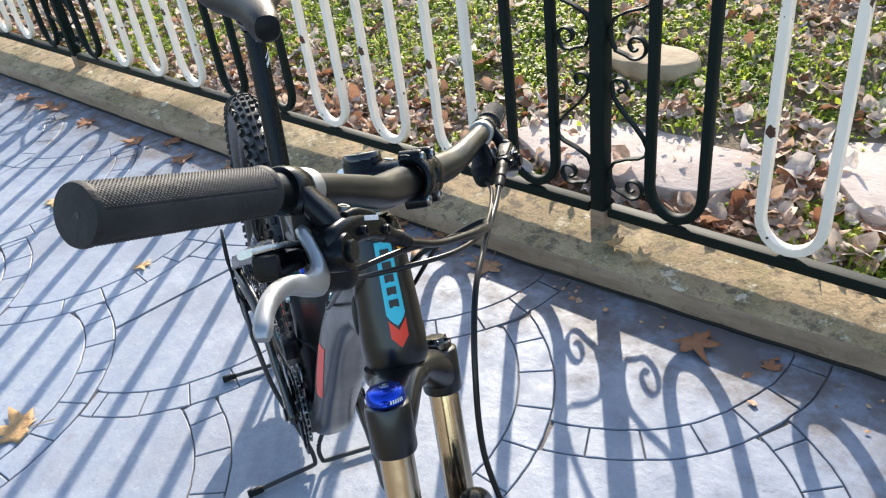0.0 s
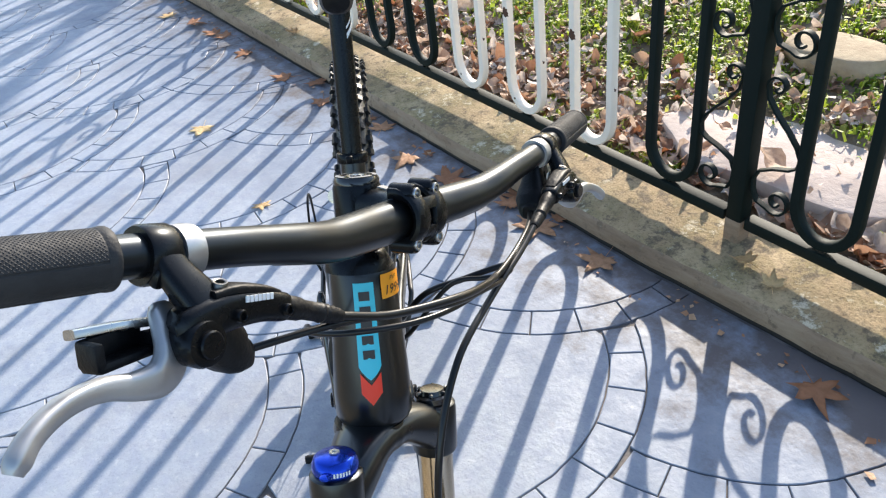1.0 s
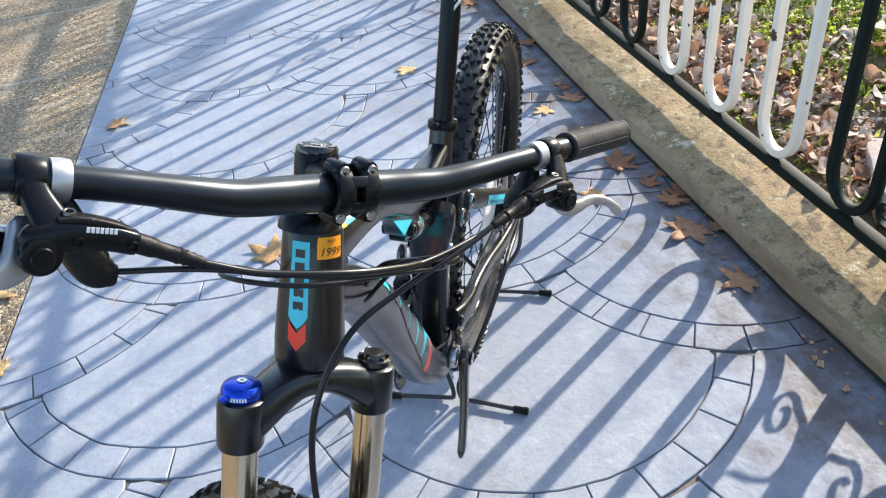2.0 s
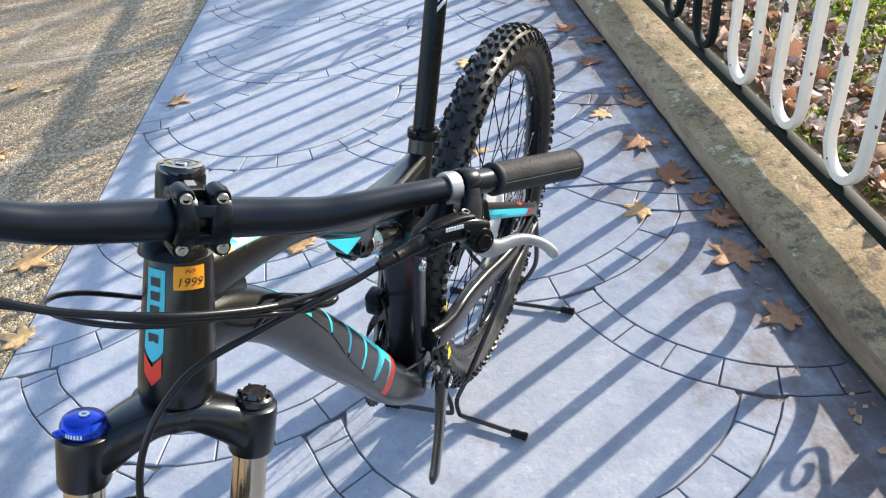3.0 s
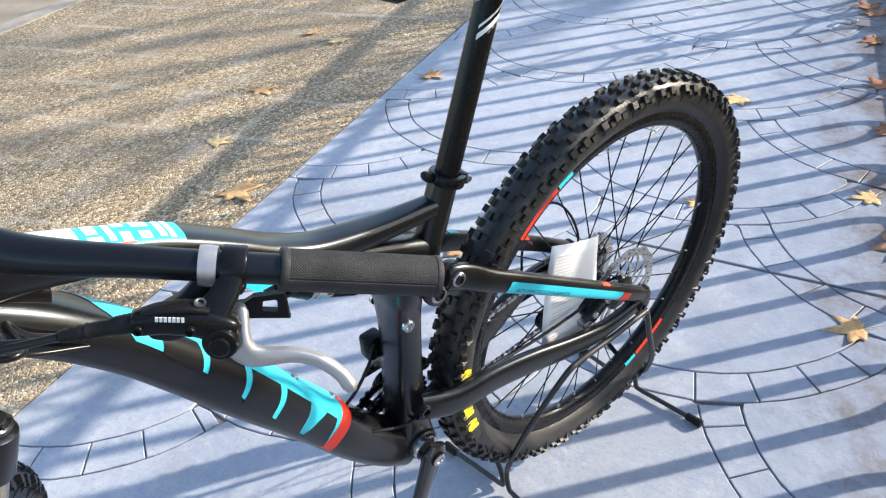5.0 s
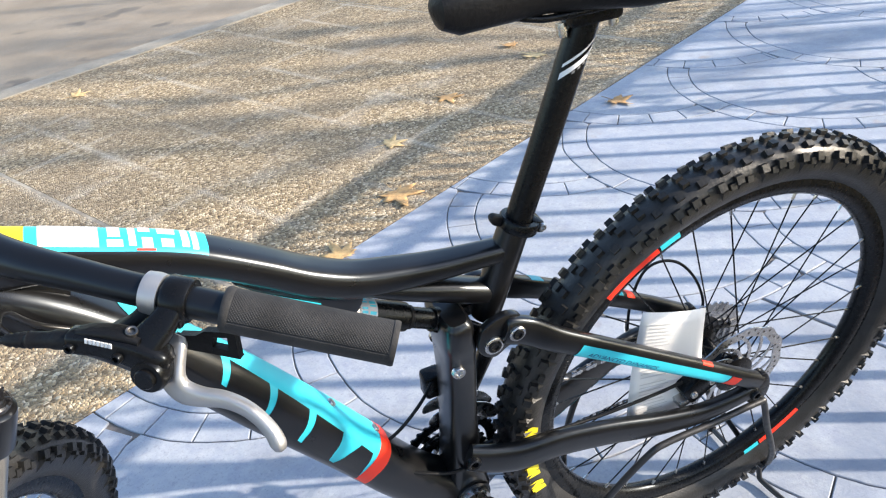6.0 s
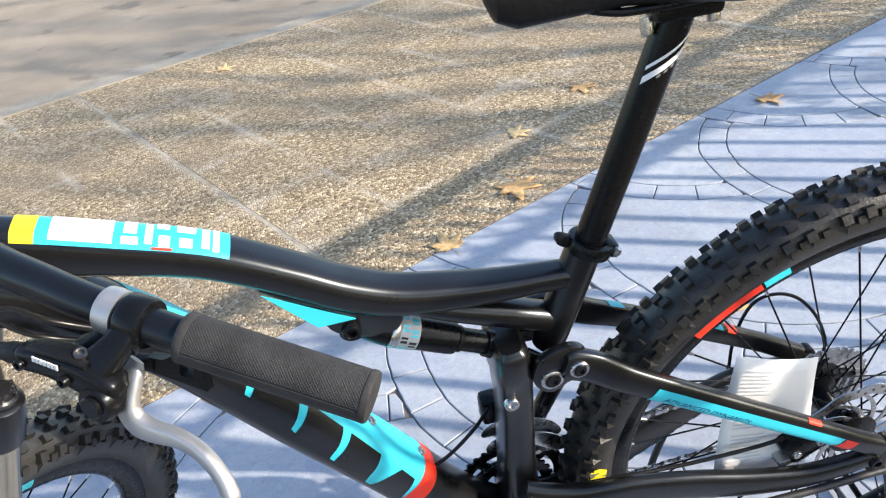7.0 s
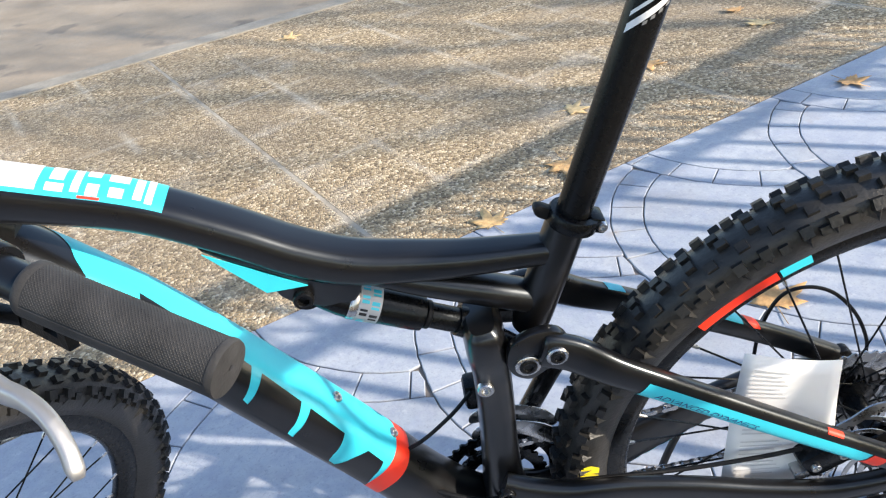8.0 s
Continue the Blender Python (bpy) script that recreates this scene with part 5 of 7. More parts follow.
        cs = Tube([(0.412, -0.030, 0.392, 0.010, 0.020), (0.375, -0.034, 0.368, 0.008, 0.024), (0.330, -0.040, 0.362, 0.008, 0.028), (0.285, -0.049, 0.371, 0.009, 0.031), (0.240, -0.057, 0.387, 0.010, 0.031), (0.185, -0.062, 0.409, 0.010, 0.029),
                   (0.125, -0.068, 0.430, 0.010, 0.024), (0.080, -0.075, 0.440, 0.010, 0.018), (0.020, -0.081, 0.436, 0.010, 0.014), (-0.020, -0.082, 0.432, 0.010, 0.013)], power=3.0) if y < 0 else Tube([(0.418, 0.040 * y, 0.478, 0.010, 0.020), (0.390, 0.047 * y, 0.468, 0.011, 0.022), (0.350, 0.052 * y, 0.456, 0.011, 0.024), (0.285, 0.056 * y, 0.452, 0.010, 0.0225), (0.215, 0.062 * y, 0.441, 0.010, 0.0215),
                   (0.140, 0.070 * y, 0.425, 0.010, 0.020), (0.070, 0.077 * y, 0.418, 0.010, 0.017), (0.015, 0.081 * y, 0.425, 0.010, 0.014), (-0.020, 0.082 * y, 0.432, 0.010, 0.013)], power=3.0)
        chain = part("chainstay", cs.body(22), PAINT, bike)
        if y < 0:
            patches("chainstay_print", cs, [((0.36 + 0.050 * k, 52), (0.398 + 0.050 * k, 52), (0.388 + 0.050 * k, 128), (0.372 + 0.050 * k, 128)) for k in range(7)], CYAN, chain, "cyan lettering bars")
        bolt(chain, (0.416, 0.0505, 0.478) if y > 0 else (0.408, -0.0400, 0.392), (0, y, 0), 0.010, BLACK_METAL, "pivot_bolt", h=0.006)
        out = blob_outline([(-0.005, 0.452), (-0.030, 0.463), (-0.044, 0.446), (-0.047, 0.420), (-0.036, 0.402), (-0.018, 0.404), (-0.004, 0.424)], 4)
        drop = part("dropout", plate(out, 0.016, Matrix.Translation((0, 0.081 * y, 0)) @ Matrix.Rotation(math.pi / 2, 4, "X"), 0.003), BLACK_METAL, bike)
        bolt(drop, (HUB_R.x, 0.090 * y, HUB_R.z), (0, y, 0), 0.009, BLACK_METAL, "axle_cap", h=0.006)


# ---- wheels (built round the origin, axle along y) ----
def wheel(name, parent, m, rear):
    w = part_empty(name, parent, "", m)
    prof = [(0.0125, 0.312), (0.0225, 0.320), (0.0280, 0.333), (0.0292, 0.345), (0.0265, 0.357), (0.0190, 0.3655), (0.0095, 0.3690), (0.0, 0.3700)]
    ring = [(r, y) for y, r in prof] + [(r, -y) for y, r in prof[-2::-1]] + [(0.310, -0.010), (0.310, 0.010)]
    axle = Matrix.Rotation(math.pi / 2, 4, "X")
    tyre = part("tyre", lathe(ring, axle, 128, closed=True), TYRE, w)
    # tread knobs
    bm = bmesh.new()
    pitch = 70

    def knob(a, y, r, ly, la, h, tilt):
        n = Vector((math.cos(a) * math.cos(tilt), math.sin(tilt), math.sin(a) * math.cos(tilt)))
        t = Vector((-math.sin(a), 0, math.cos(a)))
        s = n.cross(t)
        p = Vector((r * math.cos(a), y, r * math.sin(a)))
        lo, hi = [], []
        for i, j in ((-1, -1), (1, -1), (1, 1), (-1, 1)):
            lo.append(bm.verts.new(p + s * (i * ly) + t * (j * la) - n * 0.002))
            hi.append(bm.verts.new(p + s * (i * ly * 0.92) + t * (j * la * 0.90) + n * h))
        bm.faces.new(hi)
        for k in range(4):
            bm.faces.new((lo[k], lo[(k + 1) % 4], hi[(k + 1) % 4], hi[k]))

    for k in range(pitch):
        a = 2 * math.pi * k / pitch
        st = 2 * math.pi / pitch
        if k % 2 == 0:
            for y in (0.0066, -0.0066):
                knob(a, y, 0.3690, 0.0046, 0.0056, 0.0066, y * 12)
        else:
            for y in (0.0056, -0.0056):
                knob(a + y * 1.2, y, 0.3690, 0.0042, 0.0060, 0.0066, y * 10)
        for sgn in (1, -1):
            knob(a + st * 0.5, sgn * 0.0168, 0.3660, 0.0046, 0.0060, 0.0064, sgn * 0.5)
            knob(a + (0.1 if k % 2 else -0.1) * st, sgn * 0.0265, 0.3550, 0.0056, 0.0058, 0.0074, sgn * (1.0 if k % 2 else 1.12))
            knob(a + (0.6 if k % 2 else 0.4) * st, sgn * 0.0282, 0.3500, 0.0044, 0.0048, 0.0050, sgn * 1.2)
            # wedge running down the wall from the shoulder knob
            b = a + (0.1 if k % 2 else -0.1) * st
            low = [bm.verts.new((q * math.cos(c), sgn * w, q * math.sin(c))) for q, c, w in ((0.3520, b - 0.017, 0.0280), (0.3520, b + 0.017, 0.0280), (0.3330 if k % 2 else 0.3370, b + 0.006, 0.0280))]
            tip = bm.verts.new((0.3500 * math.cos(b), sgn * 0.0335, 0.3500 * math.sin(b)))
            for c in range(3):
                bm.faces.new((low[c], low[(c + 1) % 3], tip))
    part("tread", bm, KNOB, tyre, "blocky black tread knobs", smooth=False)
    if rear:
        for a in (0.085, 0.045, -0.165, -0.205, -0.285, -0.325):
            bm = bmesh.new()
            r0, r1 = 0.3275, 0.3490
            cs = [(r0, a - 0.004), (r0, a + 0.026), ((r0 + r1) / 2, a + 0.044), (r1, a + 0.036), (r1, a + 0.004)]
            bm.faces.new([bm.verts.new((r * math.cos(b), 0.0304 - abs(r - 0.345) * 0.12, r * math.sin(b))) for r, b in cs])
            part("tyre_mark", bm, YELLOW, tyre, "yellow mark on the tyre wall", smooth=False)
    rim = part("rim", lathe([(0.316, 0.0125), (0.3165, 0.0140), (0.305, 0.0150), (0.293, 0.0120), (0.287, 0.0060), (0.286, 0.0), (0.287, -0.0060), (0.293, -0.0120), (0.305, -0.0150), (0.3165, -0.0140), (0.316, -0.0125), (0.308, 0.0)], axle, 96, closed=True), BLACK_METAL, w)
    for a_mid, y in ((0.78, 1), (-2.33, 1), (0.78, -1), (-2.33, -1)):
        a_mid = a_mid if rear else a_mid - 2.4
        for mat, b0, b1, nm in ((RED, 0.0, 0.29, "red rim decal"), (CYAN, 0.30, 0.40, "cyan rim decal")):
            bm = bmesh.new()
            g = []
            for k in range(15):
                b = a_mid + (b0 + (b1 - b0) * k / 14)
                g.append([bm.verts.new((r * math.cos(b), y * yy, r * math.sin(b))) for r, yy in ((0.3145, 0.0146), (0.305, 0.0156), (0.3005, 0.0146))])
            for p, q in zip(g[:-1], g[1:]):
                for i in range(2):
                    bm.faces.new((p[i], q[i], q[i + 1], p[i + 1]))
            part("rim_decal", bm, mat, rim, nm)
    part("hub", lathe([(0.0, -0.060), (0.009, -0.060), (0.010, -0.034), (0.027, -0.033), (0.027, -0.029), (0.014, -0.024), (0.012, 0.0), (0.014, 0.024), (0.027, 0.029), (0.027, 0.033), (0.012, 0.034), (0.009, 0.064), (0.0, 0.064)],
                            axle @ Matrix.Rotation(math.pi, 4, "X"), 32), BLACK_METAL, w)
    n = 32
    for k in range(n):
        a = 2 * math.pi * (k + 0.5) / n
        side = 1 if k % 2 else -1
        lead = (1 if (k // 2) % 2 else -1) * 1.05
        h = Vector((0.025 * math.cos(a + lead), side * 0.031, 0.025 * math.sin(a + lead)))
        r = Vector((0.288 * math.cos(a), side * 0.003, 0.288 * math.sin(a)))
        bm = tube([h, (h + r) / 2, r], 0.0012, 6, 1)
        o = part("spoke", bm, BLACK_METAL, w)
        m2 = along(r, h)
        part("nipple", lathe([(0.0, -0.001), (0.0022, -0.001), (0.0022, 0.009), (0.0014, 0.012), (0.0, 0.012)], m2, 8), STEEL, o)
    # disc rotor on the left
    bm = bmesh.new()
    na = 96
    g = []
    for k in range(na):
        a = 2 * math.pi * k / na
        wob = 0.0018 * math.sin(a * 12)
        g.append([bm.verts.new((r * math.cos(a), y, r * math.sin(a))) for r, y in ((0.0885 + wob, 0.0439), (0.0885 + wob, 0.0457), (0.0725 + wob * 0.7, 0.0457), (0.0725 + wob * 0.7, 0.0439))])
    for k in range(na):
        p, q = g[k], g[(k + 1) % na]
        for i in range(4):
            bm.faces.new((p[i], q[i], q[(i + 1) % 4], p[(i + 1) % 4]))
    rotor = part("disc_rotor", bm, STEEL, w, "steel disc rotor")
    for k in range(12):
        a = 2 * math.pi * k / 12
        bm = bmesh.new()
        sweep(bm, [((0.074 - 0.044 * t) * math.cos(a + 0.75 * t), 0.0448, (0.074 - 0.044 * t) * math.sin(a + 0.75 * t), 0.0009, 0.0026 + 0.0015 * t) for t in np.linspace(0, 1, 6)], 6, (0, 1, 0), 3.0)
        part("rotor_arm", bm, STEEL, rotor)
    bm = bmesh.new()
    for k in range(48):
        a = 2 * math.pi * k / 48
        r = (0.0765, 0.0805, 0.0845)[k % 3]
        lathe([(0.0, 0.0), (0.0019, 0.0)], Matrix.Translation((r * math.cos(a), 0.0460, r * math.sin(a))) @ Matrix.Rotation(math.pi / 2, 4, "X"), 8, bm)
    part("vent_holes", bm, INK, rotor, "dark drilled vent holes", smooth=False)
    part("rotor_lock", lathe([(0.0, 0.0435), (0.032, 0.0435), (0.032, 0.0470), (0.022, 0.0490), (0.012, 0.0490), (0.0, 0.0490)], axle @ Matrix.Rotation(math.pi, 4, "X"), 30), BLACK_METAL, rotor)
    return w


def gear(bm, r, teeth, y, thick, inner, m):
    n = teeth * 4
    g = []
    for k in range(n):
        a = 2 * math.pi * k / n
        rr = r + (0.0038 if k % 4 in (1, 2) else 0.0)
        g.append([bm.verts.new(m @ Vector((q * math.cos(a), yy, q * math.sin(a)))) for q, yy in ((rr, y - thick / 2), (rr, y + thick / 2), (inner, y + thick / 2), (inner, y - thick / 2))])
    for k in range(n):
        p, q = g[k], g[(k + 1) % n]
        for i in range(4):
            bm.faces.new((p[i], q[i], q[(i + 1) % 4], p[(i + 1) % 4]))


def build_drive():
    at = Matrix.Translation(HUB_R)
    cas = part_empty("cassette", bike, "steel cassette of toothed sprockets")
    for k, t in enumerate((36, 32, 28, 24, 21, 19, 17, 15, 13, 11)):
        bm = bmesh.new()
        gear(bm, t * 0.00203, t, -0.034 - 0.0038 * k, 0.0018, max(0.012, t * 0.00203 - 0.014), at)
        part("sprocket", bm, STEEL if k < 3 else DARK_STEEL, cas)
    for k in range(5):
        a = 2 * math.pi * k / 5
        bm = bmesh.new()
        sweep(bm, [(HUB_R.x + r * math.cos(a + 1.2 * (r - 0.016) * 10), -0.036, HUB_R.z + r * math.sin(a + 1.2 * (r - 0.016) * 10), 0.0012, 0.004) for r in np.linspace(0.016, 0.06, 5)], 6, (0, 1, 0))
        part("spider_arm", bm, BLACK_METAL, cas)
    crank = part_empty("crankset", bike, "black crankset without pedals")
    for r, t, y in ((0.0735, 36, -0.0480), (0.0530, 26, -0.0400)):
        bm = bmesh.new()
        gear(bm, r, t, y, 0.0028, r - 0.013, Matrix.Translation(BB))
        part("chainring", bm, BLACK_METAL, crank)
    ang = math.atan2(-0.155, 0.082)
    for y, a in ((1, ang), (-1, ang + math.pi)):
        d = Vector((math.cos(a), 0, math.sin(a)))
        p = BB + Vector((0, 0.060 * y, 0))
        rows = [(*(p - d * 0.018), 0.006, 0.014), (*(p - d * 0.008), 0.010, 0.018), (*p, 0.011, 0.0195), (*(p + d * 0.030 + Vector((0, 0.002 * y, 0))), 0.009, 0.0155), (*(p + d * 0.090 + Vector((0, 0.009 * y, 0))), 0.0075, 0.0130),
                (*(p + d * 0.150 + Vector((0, 0.013 * y, 0))), 0.0075, 0.0135), (*(p + d * 0.175 + Vector((0, 0.014 * y, 0))), 0.0075, 0.0145), (*(p + d * 0.188 + Vector((0, 0.014 * y, 0))), 0.004, 0.009)]
        bm = bmesh.new()
        sweep(bm, spline(rows, 6), 20, (0, 1, 0), 2.8)
        arm = part("crank_arm", bm, BLACK_GLOSS, crank, "glossy black crank arm")
        bolt(arm, p + Vector((0, 0.0105 * y, 0)), (0, y, 0), 0.0125, BLACK_METAL, "crank_bolt", h=0.003)
        bolt(arm, p + Vector((0, 0.0125 * y, 0)), (0, y, 0), 0.0105, STEEL, "crank_cap", h=0.002)
    for k in range(4):
        a = ang + math.pi + 0.4 + math.pi / 2 * k
        bm = bmesh.new()
        sweep(bm, [(BB.x + r * math.cos(a), -0.050, BB.z + r * math.sin(a), 0.003, 0.009 - 0.05 * (r - 0.02)) for r in np.linspace(0.018, 0.066, 5)], 8, (0, 1, 0), 3.0)
        part("ring_arm", bm, BLACK_METAL, crank)
    # chain: link plates along upper and lower run
    chain = part_empty("chain", bike, "steel roller chain")
    path = []
    c0, c1, r0, r1 = HUB_R, BB, 0.036, 0.0550
    for k in range(15):
        a = math.pi / 2 + 0.09 + math.pi * 0.9 * k / 14
        path.append((c0.x + r0 * math.cos(a), -0.052, c0.z + r0 * math.sin(a)))
    jockey1, jockey2 = Vector((-0.002, -0.052, 0.354)), Vector((0.056, -0.052, 0.346))
    path = path[:10] + [(-0.033, -0.052, 0.376), (-0.022, -0.052, 0.345), (0.002, -0.052, 0.334), (0.030, -0.052, 0.330), (0.058, -0.052, 0.327)]
    for k in range(15):
        a = -math.pi / 2 - 0.05 + math.pi * 1.02 * k / 14
        path.append((c1.x + r1 * math.cos(a), -0.040, c1.z + r1 * math.sin(a)))
    path.append(path[0])
    pts = [np.array(p) for p in path]
    d = [0.0]
    for p, q in zip(pts[:-1], pts[1:]):
        d.append(d[-1] + float(np.linalg.norm(q - p)))
    n = int(d[-1] / 0.0127)
    out, inn = bmesh.new(), bmesh.new()
    for k in range(n):
        s = [np.array([np.interp(d[-1] * (k + f) / n, d, [p[i] for p in pts]) for i in range(3)]) for f in (0, 1)]
        bm = out if k % 2 else inn
        w = 0.0030 if k % 2 else 0.0022
        for y in (w, -w):
            dx = (s[1] - s[0]) * 0.22
            sweep(bm, [(*(s[0] - dx * 1.2 + (0, y, 0)), 0.0005, 0.0022), (*(s[0] + (0, y, 0)), 0.0005, 0.0042), (*((s[0] + s[1]) / 2 + (0, y, 0)), 0.0005, 0.0030), (*(s[1] + (0, y, 0)), 0.0005, 0.0042), (*(s[1] + dx * 1.2 + (0, y, 0)), 0.0005, 0.0022)], 6, (0, 1, 0))
        lathe([(0.0, -0.003), (0.0024, -0.003), (0.0024, 0.003), (0.0, 0.003)], along(s[0], s[0] + np.array([0, 1, 0])), 6, bm)
    part("outer_chain", out, STEEL, chain)
    part("inner_chain", inn, DARK_STEEL, chain)
    # rear derailleur
    rd = part_empty("rear_derailleur", bike, "black rear derailleur with long cage")
    part("mech_body", box(0.055, 0.020, 0.030, Matrix.Translation((-0.030, -0.088, 0.372)) @ Matrix.Rotation(0.6, 4, "Y"), 0.007), BLACK_METAL, rd)
    part("mech_knuckle", lathe([(0.0, -0.015), (0.016, -0.014), (0.017, 0.0), (0.014, 0.013), (0.0, 0.014)], along((-0.005, -0.070, 0.350), (-0.005, -0.05, 0.350)), 22), BLACK_METAL, rd)
    for y in (-0.046, -0.058):
        out2 = blob_outline([(-0.012, 0.374), (-0.022, 0.354), (-0.010, 0.336), (0.030, 0.334), (0.066, 0.328), (0.076, 0.346), (0.064, 0.364), (0.020, 0.366)], 4)
        part("cage_plate", plate(out2, 0.0018, Matrix.Translation((0, y, 0)) @ Matrix.Rotation(math.pi / 2, 4, "X"), 0.0004), BLACK_METAL, rd)
    for c in (jockey1, jockey2):
        bm = bmesh.new()
        gear(bm, 0.018, 11, -0.052, 0.004, 0.006, Matrix.Translation((c.x, 0, c.z)))
        part("jockey_wheel", bm, BLACK_PLASTIC, rd)
    part("mech_cable", tube([(0.084, -0.088, 0.418), (0.075, -0.097, 0.440), (0.073, -0.100, 0.480), (0.065, -0.100, 0.525), (0.049, -0.100, 0.553), (0.020, -0.100, 0.557), (-0.012, -0.100, 0.541), (-0.042, -0.100, 0.507), (-0.065, -0.100, 0.466), (-0.076, -0.099, 0.427), (-0.062, -0.094, 0.390)], 0.0024, 8), BLACK_PLASTIC, rd, "looped black gear cable")
    # front derailleur
    fd = part_empty("front_derailleur", bike, "front derailleur with polished cage")
    part("mech_mount", box(0.030, 0.026, 0.040, Matrix.Translation((0.428, -0.045, 0.545)), 0.006), BLACK_METAL, fd)
    part("mech_arm", box(0.022, 0.030, 0.022, Matrix.Translation((0.412, -0.040, 0.510)) @ Matrix.Rotation(0.5, 4, "X"), 0.005), DARK_STEEL, fd)
    for y, mat in ((-0.036, STEEL), (-0.060, STEEL)):
        out2 = blob_outline([(0.442, 0.472), (0.434, 0.490), (0.400, 0.494), (0.355, 0.476), (0.335, 0.448), (0.350, 0.440), (0.385, 0.466), (0.420, 0.470)], 4)
        part("cage_plate", plate(out2, 0.0016, Matrix.Translation((0, y, 0)) @ Matrix.Rotation(math.pi / 2, 4, "X"), 0.0004), mat, fd)
    part("mech_cable", tube([(0.435, -0.030, 0.560), (0.460, -0.010, 0.552), (0.500, 0.006, 0.535), (0.540, 0.008, 0.523), (0.556, 0.004, 0.545)], 0.0024, 8), BLACK_PLASTIC, fd, "black cable to the front derailleur")
    part("lower_cable", tube([(0.520, 0.012, 0.480), (0.480, 0.030, 0.470), (0.440, 0.036, 0.455), (0.400, 0.030, 0.448)], 0.0024, 8), BLACK_PLASTIC, fd)
    # rear brake caliper between the left stays
    cal = part_empty("rear_caliper", bike, "black hydraulic rear brake caliper")
    part("caliper_body", box(0.055, 0.030, 0.042, Matrix.Translation((0.068, 0.058, 0.466)) @ Matrix.Rotation(0.55, 4, "Y"), 0.008), BLACK_METAL, cal)
    part("caliper_fins", box(0.036, 0.022, 0.012, Matrix.Translation((0.082, 0.058, 0.443)) @ Matrix.Rotation(0.25, 4, "Y"), 0.002), STEEL, cal, "finned pad plate")
    bolt(cal, (0.055, 0.074, 0.476), (0, 1, 0), 0.0055, STEEL)
    bolt(cal, (0.083, 0.074, 0.462), (0, 1, 0), 0.0055, STEEL)
    part("brake_hose", tube([(0.095, 0.060, 0.480), (0.140, 0.060, 0.478), (0.220, 0.050, 0.466), (0.320, 0.044, 0.470), (0.400, 0.030, 0.462)], 0.0026, 8), BLACK_PLASTIC, cal)


BLACK_GLOSS = material("gloss_black", (0.012, 0.012, 0.013), 0.18, 0.0, coat=0.6)

# ---- fork, stem and handlebar: axes (forward, left, up) from the top of the steering axis ----
LEG_F, LEG_L = 0.0185, 0.0700


